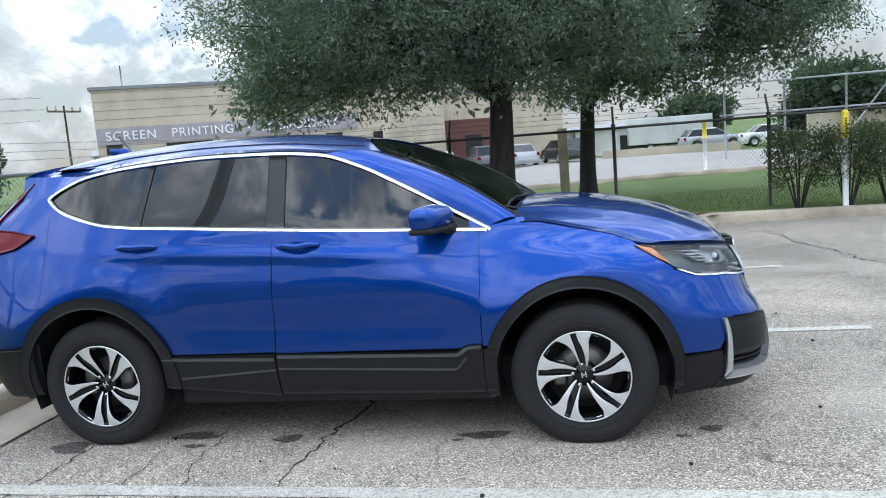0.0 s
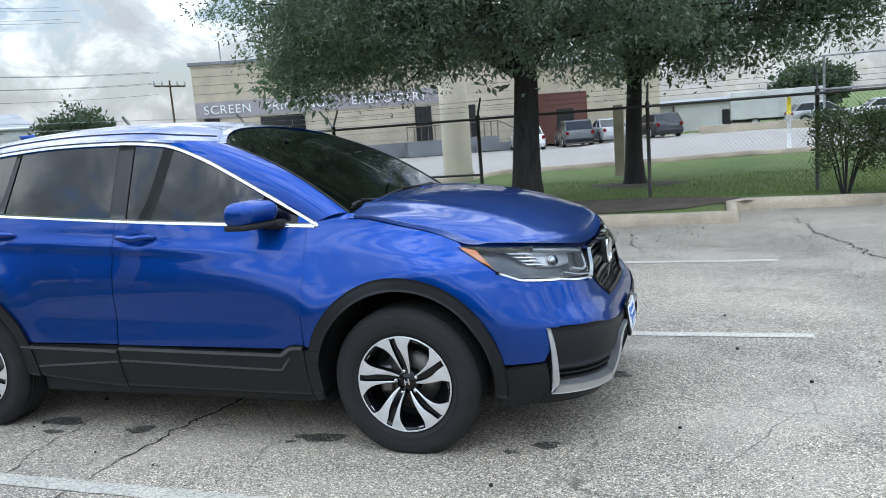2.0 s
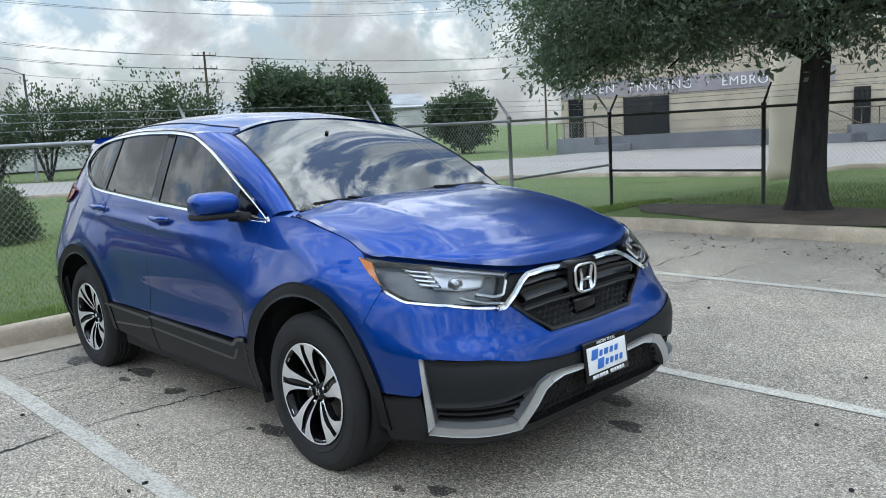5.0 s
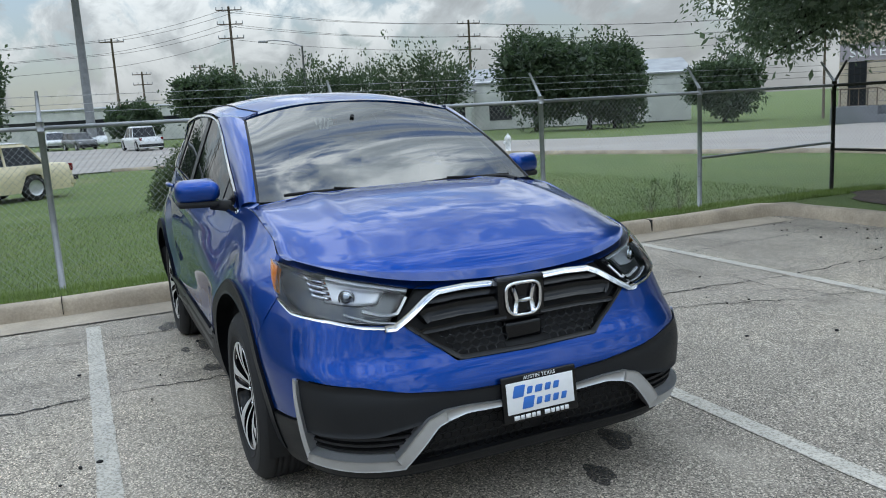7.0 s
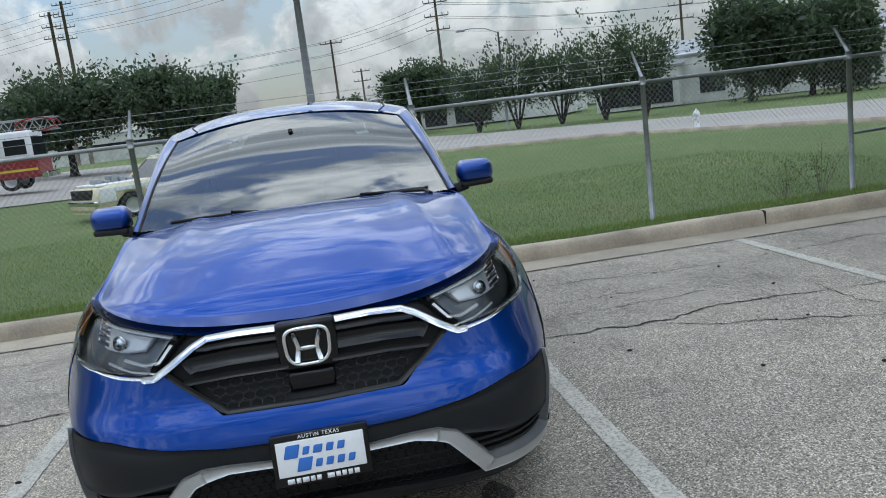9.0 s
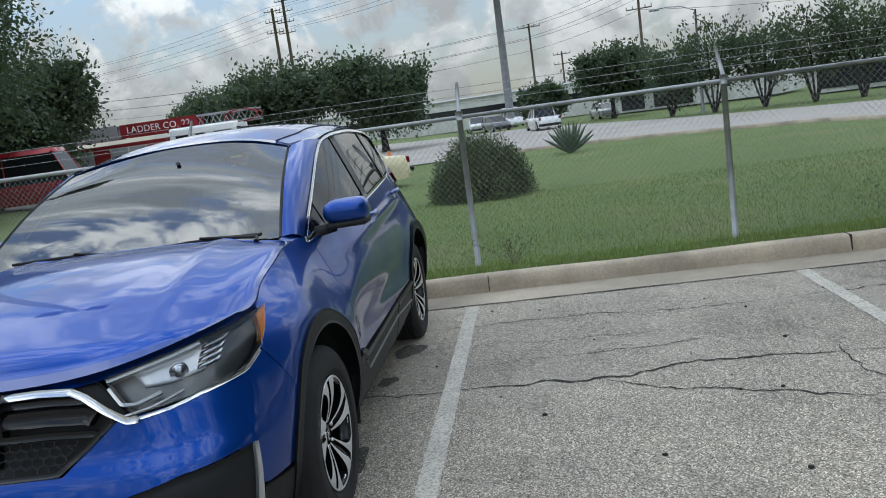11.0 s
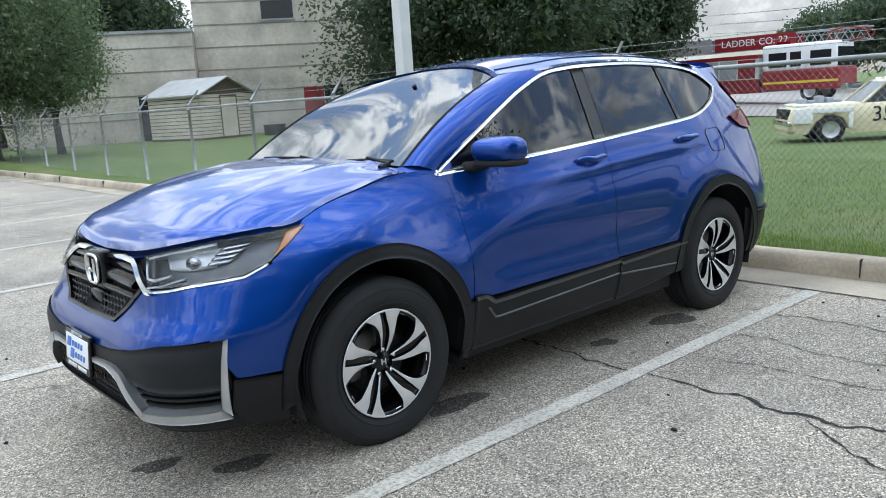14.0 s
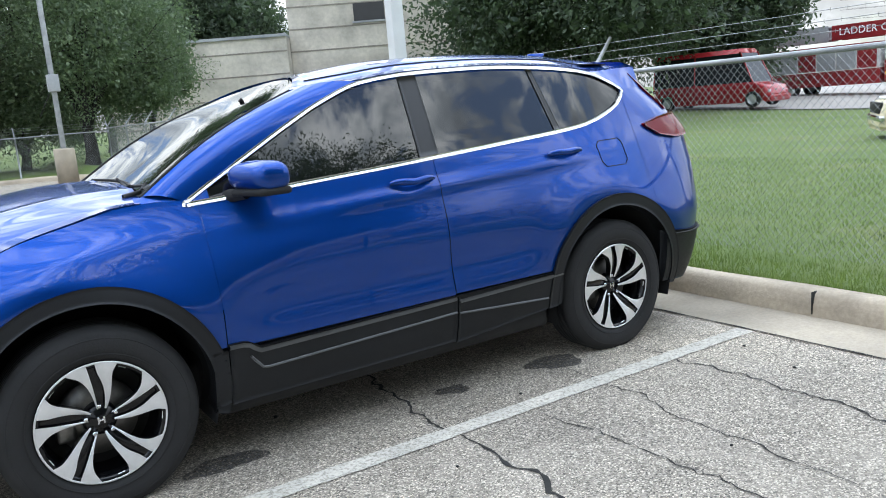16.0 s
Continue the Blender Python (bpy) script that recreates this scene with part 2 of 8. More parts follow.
M = {
    "lot": lot_mat(), "grass": grass_mat(), "line": line_mat(), "bark": bark_mat(),
    "kerb": simple("kerb_concrete", (0.45, 0.375, 0.285), 0.9, 0, 1.4, 0.34, 0.35, 45),
    "gutter": simple("gutter_concrete", (0.37, 0.315, 0.245), 0.9, 0, 1.1, 0.32, 0.3, 60),
    "road": simple("road_concrete", (0.34, 0.31, 0.28), 0.9, 0, 0.2, 0.12, 0.2, 12),
    "soil": simple("mulch_soil", (0.085, 0.062, 0.045), 1.0, 0, 2.5, 0.4, 0.8, 40),
    "crack": simple("crack_dark", (0.025, 0.024, 0.022), 1.0, 0, 8, 0.3),
    "stain": stain_mat(),
    "paint": paint_mat("blue_paint", (0.0003, 0.044, 0.262), 0.76, 1.40),
    "clad": simple("grey_black_plastic", (0.013, 0.014, 0.016), 0.5, 0, 5, 0.15, 0.12, 500, Specular_IOR_Level=0.25),
    "gloss_black": Mat("piano_black", (0.004, 0.004, 0.005), 0.12, 0.0, Specular_IOR_Level=0.35).m,
    # sky highlight on the satin black trim, put into a lighter grey
    "clad_edge": simple("satin_black_trim_sheen", (0.085, 0.088, 0.092), 0.32, 0, 6, 0.1),
    "cabin": simple("cabin_grey", (0.10, 0.108, 0.112), 0.8, 0, 8, 0.15),
    "pillar": simple("pillar_film", (0.012, 0.012, 0.013), 0.4, 0, 8, 0.15),
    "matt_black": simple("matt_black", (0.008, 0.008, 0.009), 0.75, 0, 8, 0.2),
    "chrome": Mat("chrome", (0.72, 0.73, 0.75), 0.09, 1.0).m,
    "silver": simple("silver_trim", (0.50, 0.51, 0.52), 0.36, 0.6, 8, 0.06),
    "alloy": simple("machined_alloy", (0.72, 0.72, 0.73), 0.32, 0.6, 20, 0.06),
    "steel": simple("brake_steel", (0.22, 0.21, 0.20), 0.45, 0.9, 20, 0.25),
    "rubber": simple("tyre_rubber", (0.013, 0.013, 0.014), 0.82, 0, 6, 0.25, 0.15, 120),
    "tint": glass_mat("privacy_glass", (0.05, 0.055, 0.055), 0.55, 1.7),
    "screen": glass_mat("windscreen_glass", (0.20, 0.25, 0.26), 0.9, 2.4),
    "lamp_clear": glass_mat("clear_lens", (0.86, 0.88, 0.90), 0.97),
    "amber": Mat("amber_lens", (0.85, 0.25, 0.015), 0.15, 0.0, Coat_Weight=0.8).m,
    "lamp_bowl": simple("lamp_bowl", (0.11, 0.115, 0.12), 0.30, 0.7, 9, 0.15),
    "red_lens": Mat("red_lens", (0.15, 0.002, 0.005), 0.10, 0.0, Specular_IOR_Level=0.22).m,
    "white": simple("white_plastic", (0.80, 0.81, 0.82), 0.4, 0, 8, 0.05),
    "blue_ink": simple("blue_ink", (0.03, 0.16, 0.55), 0.4, 0, 10, 0.08),
    "galv": simple("galvanised_steel", (0.34, 0.35, 0.36), 0.5, 0.55, 5, 0.2, 0.1, 60),
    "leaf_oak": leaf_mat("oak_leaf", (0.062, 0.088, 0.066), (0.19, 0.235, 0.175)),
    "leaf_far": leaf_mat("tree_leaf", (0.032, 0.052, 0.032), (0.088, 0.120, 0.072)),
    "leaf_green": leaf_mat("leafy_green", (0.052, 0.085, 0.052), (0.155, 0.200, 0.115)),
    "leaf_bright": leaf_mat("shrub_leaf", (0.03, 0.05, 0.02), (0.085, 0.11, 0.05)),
    "yellow": simple("safety_yellow", (0.72, 0.55, 0.03), 0.5, 0, 8, 0.12),
    # darker steel for the fence beside the oaks
    "dark_post": simple("dark_steel", (0.055, 0.052, 0.048), 0.65, 0.2, 5, 0.3, 0.1, 60),
    "pylon": simple("weathered_pylon_steel", (0.16, 0.165, 0.17), 0.6, 0.3, 2, 0.2),
    "white_pole": simple("white_painted_steel", (0.66, 0.67, 0.68), 0.45, 0, 3, 0.06),
}


# ---- building helpers ----
def part(name, bm, material, parent=None, label="", smooth=True):
    """Links a bmesh as one mesh object under a thing or a part."""
    me = bpy.data.meshes.new(name)
    bm.to_mesh(me)
    bm.free()
    for m in (material if isinstance(material, (list, tuple)) else [material]):
        me.materials.append(M[m] if isinstance(m, str) else m)
    if smooth:
        me.shade_smooth()
    ob = new(name, me)
    if parent is not None:
        ob.parent = parent
    if label:
        ob["label"] = label
    return ob


def thing(name, m, label, category, group="", kind=""):
    ob = new(name)
    ob.empty_display_size = 0.1
    ob.matrix_world = m
    return tagged(ob, label, category, group, kind)


def tabled(f, a, b, n=1500):
    """The function f between a and b as a quick table, held at its ends beyond them."""
    a, b = float(a), float(b)
    ys, k = [float(f(a + (b - a) * i / n)) for i in range(n + 1)], n / (b - a)

    def g(x):
        q = (x - a) * k
        if q <= 0:
            return ys[0]
        if q >= n:
            return ys[n]
        i = int(q)
        return ys[i] + (ys[i + 1] - ys[i]) * (q - i)

    return g


def curve1(*pts):
    """A smooth monotone curve through a few (x, y) points."""
    xs, ys = np.array([p[0] for p in pts], float), np.array([p[1] for p in pts], float)
    h, d = np.diff(xs), np.diff(ys) / np.diff(xs)
    s = np.zeros(len(xs))
    s[0], s[-1] = d[0], d[-1]
    for i in range(1, len(xs) - 1):
        if d[i - 1] * d[i] > 0:
            w1, w2 = 2 * h[i] + h[i - 1], h[i] + 2 * h[i - 1]
            s[i] = (w1 + w2) / (w1 / d[i - 1] + w2 / d[i])
    def f(x):
        i = min(max(int(np.searchsorted(xs, x, "right")) - 1, 0), len(xs) - 2)
        t = (x - xs[i]) / h[i]
        a, b = t * t * (3 - 2 * t), t * (t - 1)
        return ys[i] * (1 - a) + ys[i + 1] * a + h[i] * (b * (t - 1) * s[i] + b * t * s[i + 1])

    return tabled(f, xs[0], xs[-1])


def spline1(*pts):
    """A natural cubic spline through a few (x, y) points, with no breaks in its bend."""
    xs, ys = np.array([p[0] for p in pts], float), np.array([p[1] for p in pts], float)
    n, h = len(xs), np.diff(xs)
    A, r = np.eye(n), np.zeros(n)
    for i in range(1, n - 1):
        A[i, i - 1:i + 2] = h[i - 1], 2 * (h[i - 1] + h[i]), h[i]
        r[i] = 6 * ((ys[i + 1] - ys[i]) / h[i] - (ys[i] - ys[i - 1]) / h[i - 1])
    m = np.linalg.solve(A, r)

    def f(x):
        i = min(max(int(np.searchsorted(xs, x, "right")) - 1, 0), n - 2)
        a, b = xs[i + 1] - x, x - xs[i]
        return (m[i] * a ** 3 + m[i + 1] * b ** 3) / (6 * h[i]) + (ys[i] / h[i] - m[i] * h[i] / 6) * a + (ys[i + 1] / h[i] - m[i + 1] * h[i] / 6) * b

    return tabled(f, xs[0], xs[-1])


def smooth01(a, b, x):
    t = max(0.0, min(1.0, (x - a) / (b - a)))
    return t * t * (3 - 2 * t)


def box(bm, x0, y0, z0, x1, y1, z1, bevel=0.0, m=None):
    r = bmesh.ops.create_cube(bm, size=1.0, matrix=Matrix.Translation(((x0 + x1) / 2, (y0 + y1) / 2, (z0 + z1) / 2)) @ Matrix.Diagonal((abs(x1 - x0), abs(y1 - y0), abs(z1 - z0), 1)))
    vs = r["verts"]
    if m is not None:
        bmesh.ops.transform(bm, matrix=m, verts=vs)
    if bevel:
        es = list({e for v in vs for e in v.link_edges})
        bmesh.ops.bevel(bm, geom=es, offset=bevel, segments=2, affect="EDGES", profile=0.6)
    return bm


def tube(bm, pts, r, n=8, caps=True):
    """A round bar through points; r is one radius or one for each point."""
    pts = [Vector(p) for p in pts]
    rs = r if isinstance(r, (list, tuple)) else [r] * len(pts)
    rings = []
    t0 = (pts[1] - pts[0]).normalized()
    ref = Vector((0, 0, 1)) if abs(t0.z) < 0.9 else Vector((1, 0, 0))
    for i, p in enumerate(pts):
        t = (pts[min(i + 1, len(pts) - 1)] - pts[max(i - 1, 0)]).normalized()
        a = t.cross(ref).normalized()
        b = t.cross(a).normalized()
        rings.append([bm.verts.new(p + (a * math.cos(k * 2 * math.pi / n) + b * math.sin(k * 2 * math.pi / n)) * rs[i]) for k in range(n)])
    for q0, q1 in zip(rings, rings[1:]):
        for k in range(n):
            bm.faces.new((q0[k], q0[(k + 1) % n], q1[(k + 1) % n], q1[k]))
    if caps:
        bm.faces.new(rings[0])
        bm.faces.new(rings[-1][::-1])
    return bm


def lathe(bm, profile, n=48, axis="y", centre=(0, 0, 0)):
    """Turns a profile of (radius, along) round an axis."""
    c = Vector(centre)
    rings = []
    for r, a in profile:
        ring = []
        for k in range(n):
            s, t = r * math.cos(2 * math.pi * k / n), r * math.sin(2 * math.pi * k / n)
            ring.append(bm.verts.new(c + (Vector((s, a, t)) if axis == "y" else Vector((s, t, a)))))
        rings.append(ring)
    for q0, q1 in zip(rings, rings[1:]):
        for k in range(n):
            bm.faces.new((q0[k], q0[(k + 1) % n], q1[(k + 1) % n], q1[k]))
    return bm


def sheet(bm, rows, depth=None, skip=None):
    """Quads over rows of points; depth(i, j) gives a second point for a turned-in rim."""
    g = [[bm.verts.new(p) for p in row] for row in rows]
    n, m = len(g), len(g[0])
    for i in range(n - 1):
        for j in range(m - 1):
            if skip is None or not skip(rows[i][j], rows[i + 1][j + 1]):
                bm.faces.new((g[i][j], g[i][j + 1], g[i + 1][j + 1], g[i + 1][j]))
    if depth is not None:
        loop = [(0, j) for j in range(m)] + [(i, m - 1) for i in range(1, n)] + [(n - 1, j) for j in range(m - 2, -1, -1)] + [(i, 0) for i in range(n - 2, 0, -1)]
        rim = [bm.verts.new(depth(i, j)) for i, j in loop]
        for k in range(len(loop)):
            a, b = loop[k], loop[(k + 1) % len(loop)]
            if bm.edges.get((g[a[0]][a[1]], g[b[0]][b[1]])):
                bm.faces.new((g[a[0]][a[1]], g[b[0]][b[1]], rim[(k + 1) % len(loop)], rim[k]))
    if skip is not None or depth is not None:
        for v in [v for v in bm.verts if not v.link_faces]:
            bm.verts.remove(v)
    return bm


def resample(line, n):
    """n points at even steps along a polyline of 2D points."""
    d = [0.0]
    for a, b in zip(line, line[1:]):
        d.append(d[-1] + math.hypot(b[0] - a[0], b[1] - a[1]))
    out, k = [], 0
    for i in range(n):
        s = d[-1] * i / (n - 1)
        while k < len(d) - 2 and s > d[k + 1]:
            k += 1
        t = (s - d[k]) / max(1e-9, d[k + 1] - d[k])
        out.append((line[k][0] + (line[k + 1][0] - line[k][0]) * t, line[k][1] + (line[k + 1][1] - line[k][1]) * t))
    return out


def mesh_np(name, verts, faces, material, parent=None, label="", smooth=False):
    me = bpy.data.meshes.new(name)
    me.from_pydata(verts, [], faces)
    for m in (material if isinstance(material, (list, tuple)) else [material]):
        me.materials.append(M[m] if isinstance(m, str) else m)
    if smooth:
        me.shade_smooth()
    ob = new(name, me)
    if parent is not None:
        ob.parent = parent
    if label:
        ob["label"] = label
    return ob


def text_mesh(name, words, size, material, parent, m, depth=0.004, spacing=1.0, label=""):
    """Lettering in the built-in font, turned into a mesh."""
    cu = bpy.data.curves.new(name, "FONT")
    cu.body, cu.size, cu.extrude, cu.align_x, cu.align_y, cu.space_character = words, size, depth, "CENTER", "CENTER", spacing
    tmp = new(name + "_text", cu)
    bpy.context.view_layer.update()
    me = bpy.data.meshes.new_from_object(tmp.evaluated_get(bpy.context.evaluated_depsgraph_get()))
    bpy.data.objects.remove(tmp)
    bpy.data.curves.remove(cu)
    me.materials.clear()
    me.materials.append(M[material] if isinstance(material, str) else material)
    ob = new(name, me)
    ob.parent = parent
    ob.matrix_local = m
    if label:
        ob["label"] = label
    return ob


# ---- the setting ----
KERB_X, KERB_Y1, KERB_Y2, JOG_X = -2.45, 6.38, 7.7, 3.05    # west kerb, north kerbs and the step between them
LOT_SOUTH, LOT_EAST = -25.0, 30.0


def lawn_height(x, y):
    """Level of the ground outside the lot: a low verge, then falling gently away."""
    d = max(KERB_X - 0.15 - x, 0.0)
    z = 0.12 - 0.16 * smooth01(0.1, 1.5, d) - 0.010 * min(max(d - 1.5, 0.0), 36.0) * smooth01(-26.0, -8.0, y)
    n = max(y - (KERB_Y2 if x > JOG_X else KERB_Y1) - 2.0, 0.0)
    z -= 0.0135 * min(n, 44.0) * (1 - smooth01(2.0, 30.0, d) * 0.55)
    if y < -12 and d > 0:
        z += 0.22 * (1 - smooth01(-28.0, -14.0, y))
    return max(z, -0.62)


def build_ground():
    # one sheet from under the lot to the horizon, finer near the kerb
    xs = sorted(set([-3000, -1200, -500, -220, -120, -80] + [-64 + 4 * i for i in range(14)] + [round(-10 + 0.5 * i, 2) for i in range(14)] + [-3.2, -2.9, -2.57, -2.46] + [0, 1.5, 2.93, 3.04] + [6, 10, 20, 29.9, 30.2, 60, 300, 1200, 3000]))
    ys = sorted(set([-3000, -1200, -500, -200, -100] + [-60 + 4 * i for i in range(9)] + [-25.12, -25.01] + [-24 + 2 * i for i in range(15)] + [5, 6.39, 6.5, 7, 7.71, 7.82, 9, 11, 13, 16] + [20 + 4 * i for i in range(12)] + [80, 120, 250, 600, 1200, 3000]))
    def inside(x, y):
        return x > KERB_X - 0.05 and LOT_SOUTH - 0.05 < y < (KERB_Y2 if x > JOG_X - 0.05 else KERB_Y1) + 0.05 and x < LOT_EAST
    bm = bmesh.new()
    rows = [[Vector((x, y, -0.06 if inside(x, y) else lawn_height(x, y))) for x in xs] for y in ys]
    sheet(bm, rows)
    return tagged(part("ground", bm, "grass"), "mown green lawn with dry patches", "ground", kind="structure")


def build_lot():
    bm = bmesh.new()
    rows = []
    for i in range(60):
        y = LOT_SOUTH + (KERB_Y2 - LOT_SOUTH) * i / 59
        rows.append([Vector((x, y, 0.0)) for x in [KERB_X + (40 - KERB_X) * (j / 40) ** 1.5 for j in range(41)]])
    sheet(bm, rows)
    return tagged(part("pavement", bm, "lot"), "worn grey car park paving with exposed aggregate", "pavement", kind="structure")


def kerb_run(pts, h=0.15, w=0.16):
    """A cast kerb with a rounded nose along a line of points; the lot lies to the right of the line."""
    bm = bmesh.new()
    prof = [(0.0, -0.05), (-0.012, 0.06), (-0.03, h - 0.025), (-0.055, h - 0.004), (-0.08, h), (-w, h - 0.002), (-w - 0.01, -0.1)]
    rows = []
    P = [Vector((*p, 0)) for p in pts]
    for i, p in enumerate(P):
        t = (P[min(i + 1, len(P) - 1)] - P[max(i - 1, 0)]).normalized()
        out = Vector((t.y, -t.x, 0))
        wob = 0.006 * math.sin(i * 1.7) + 0.004 * math.sin(i * 0.6)
        rows.append([p + out * (a + wob * 0.5) + Vector((0, 0, b + (wob if b > 0.03 else 0))) for a, b in prof])
    sheet(bm, rows)
    return bm


def arc(cx, cy, r, a0, a1, n):
    return [(cx + r * math.cos(radians(a0 + (a1 - a0) * i / n)), cy + r * math.sin(radians(a0 + (a1 - a0) * i / n))) for i in range(n + 1)]


def line_pts(a, b, step=0.6):
    n = max(2, int(math.hypot(b[0] - a[0], b[1] - a[1]) / step))
    return [(a[0] + (b[0] - a[0]) * i / n, a[1] + (b[1] - a[1]) * i / n) for i in range(n + 1)]


def build_kerbs():
    west = line_pts((KERB_X, LOT_SOUTH + 2.5), (KERB_X, KERB_Y1 - 0.25))
    south = line_pts((LOT_EAST, LOT_SOUTH), (KERB_X + 2.5, LOT_SOUTH), 1.5) + arc(KERB_X + 2.5, LOT_SOUTH + 2.5, 2.5, 270, 180, 8)
    north = arc(KERB_X + 0.25, KERB_Y1 - 0.25, 0.25, 180, 90, 5)[1:] + line_pts((KERB_X + 0.4, KERB_Y1), (JOG_X - 0.22, KERB_Y1)) + arc(JOG_X - 0.22, KERB_Y1 + 0.22, 0.22, 270, 360, 6)[1:] + [(JOG_X, KERB_Y2 - 0.12)] + line_pts((JOG_X + 0.1, KERB_Y2), (LOT_EAST, KERB_Y2), 1.2)
    bm = kerb_run(south[:-1] + west + north)
    ob = tagged(part("kerb", bm, "kerb"), "cast concrete kerb with worn rounded edge", "kerb", kind="structure")
    # kerb joints, real dark slots
    bm = bmesh.new()
    y = -20.0
    while y < 6:
        box(bm, KERB_X - 0.158, y - 0.0025, 0.02, KERB_X + 0.002, y + 0.0025, 0.152)
        y += 3.05
    tagged(part("joint", bm, "crack", ob), "dark joints between kerb lengths")
    # gutter pan along the west kerb
    bm = bmesh.new()
    sheet(bm, [[Vector((x, yy, 0.006)) for x in (KERB_X - 0.02, KERB_X + 0.2, KERB_X + 0.42)] for yy in [LOT_SOUTH + 1 + i * (KERB_Y1 - LOT_SOUTH - 1.2) / 34 for i in range(35)]])
    tagged(part("gutter", bm, "gutter"), "pale concrete gutter strip along the kerb", "gutter", kind="structure")


def wander(a, b, amp, seed, step=0.05):
    """A jagged line from a to b."""
    rnd = random.Random(seed)
    n = max(3, int(math.hypot(b[0] - a[0], b[1] - a[1]) / step))
    d = Vector((b[0] - a[0], b[1] - a[1])).normalized()
    side, off = Vector((-d.y, d.x)), 0.0
    out = []
    for i in range(n + 1):
        t = i / n
        off = off * 0.86 + rnd.uniform(-1, 1) * amp
        k = off * min(1, 6 * t, 6 * (1 - t)) + amp * 0.9 * math.sin(t * 9 + seed)
        out.append((a[0] + (b[0] - a[0]) * t + side.x * k, a[1] + (b[1] - a[1]) * t + side.y * k))
    return out


def crack_mesh(bm, pts, w, seed, z=0.004):
    """A jagged sunken-looking ribbon laid on the paving."""
    rnd = random.Random(seed)
    prev = None
    for i, p in enumerate(pts):
        q = pts[min(i + 1, len(pts) - 1)]
        o = pts[max(i - 1, 0)]
        t = Vector((q[0] - o[0], q[1] - o[1])).normalized()
        j = rnd.uniform(-0.006, 0.006) if z < 0.006 else 0.0
        p = (p[0] - t.y * j, p[1] + t.x * j)
        ww = w * rnd.uniform(0.25, 1.0) * min(1, 0.3 + 4 * i / len(pts), 0.3 + 4 * (1 - i / len(pts)))
        a = bm.verts.new((p[0] - t.y * ww, p[1] + t.x * ww, z))
        b = bm.verts.new((p[0] + t.y * ww, p[1] - t.x * ww, z))
        if prev:
            bm.faces.new((prev[0], prev[1], b, a))
        prev = (a, b)
    return bm


def build_markings():
    for y, x0, x1 in ((-1.487, -1.9, 3.35), (1.225, -2.01, 3.32), (3.85, -2.05, 3.3), (-4.17, -1.95, 3.3), (-6.85, -1.95, 3.3), (-9.5, -1.95, 3.3), (-12.2, -1.95, 3.3)):
        bm = bmesh.new()
        n = 90
        rnd = random.Random(int(y * 100))
        sheet(bm, [[Vector((x0 + (x1 - x0) * i / n, y + s * (0.052 + rnd.uniform(-0.004, 0.003)), 0.0045)) for s in (-1, -0.3, 0.3, 1)] for i in range(n + 1)])
        tagged(part("parking_line", bm, "line"), "faded white painted parking line", "parking line", "parking bay lines", "structure")
    cracks = [((0.05, -3.6), (-0.1, -1.4), 0.012, 0.011), ((-0.1, -1.4), (0.02, 1.23), 0.012, 0.010), ((0.02, 1.23), (-0.05, 3.4), 0.012, 0.011), ((-0.05, 3.4), (0.1, 6.1), 0.012, 0.008),
              ((-1.42, 0.9), (-1.25, 3.4), 0.010, 0.006), ((-1.25, 3.4), (-1.5, 6.2), 0.010, 0.006), ((-1.5, -3.2), (-1.42, 0.9), 0.010, 0.005), ((0.05, 2.05), (0.62, 3.3), 0.010, 0.007), ((0.62, 3.3), (0.9, 5.2), 0.012, 0.006),
              ((-0.55, -1.9), (-0.75, -0.6), 0.008, 0.004), ((-1.0, -2.6), (-0.95, -1.0), 0.008, 0.004), ((-0.9, 0.9), (-0.75, 2.6), 0.008, 0.004), ((-0.4, 1.3), (-0.55, 3.0), 0.009, 0.004), ((-0.3, 3.4), (0.9, 3.5), 0.010, 0.004),
              ((3.6, 7.2), (4.4, 2.6), 0.02, 0.010), ((4.4, 2.6), (5.6, -1.5), 0.02, 0.009), ((5.0, 6.6), (6.6, 4.6), 0.02, 0.007), ((2.0, 4.3), (1.7, 6.0), 0.015, 0.005), ((-1.95, -8), (-1.6, -3), 0.012, 0.006), ((-0.2, -9), (0.1, -3.6), 0.02, 0.006), ((1.5, -16), (1.2, -7), 0.02, 0.007)]
    for k, (a, b, amp, w) in enumerate(cracks):
        bm = crack_mesh(bmesh.new(), wander(a, b, amp * 2.0, k, 0.032), w * 1.25, k)
        tagged(part("crack", bm, "crack", smooth=False), "dark jagged crack in the paving", "crack", "paving cracks", "structure")
    # straight saw joint beside the gutter
    bm = crack_mesh(bmesh.new(), wander((KERB_X + 0.43, -20), (KERB_X + 0.43, 6.2), 0.004, 77, 0.12), 0.009, 3, 0.008)
    tagged(part("joint", bm, "crack", smooth=False), "dark joint between gutter and paving", "joint", kind="structure")


def blob(bm, x, y, rx, ry, seed, z=0.0035, n=26):
    rnd = random.Random(seed)
    ph = [rnd.uniform(0, 6.28) for _ in range(4)]
    c = bm.verts.new((x, y, z))
    ring = []
    for k in range(n):
        a = 2 * math.pi * k / n
        r = 1 + 0.14 * math.sin(2 * a + ph[0]) + 0.12 * math.sin(3 * a + ph[1]) + 0.08 * math.sin(5 * a + ph[2]) + rnd.uniform(-0.05, 0.05)
        ring.append(bm.verts.new((x + rx * r * math.cos(a), y + ry * r * math.sin(a), z)))
    for k in range(n):
        bm.faces.new((c, ring[k], ring[(k + 1) % n]))


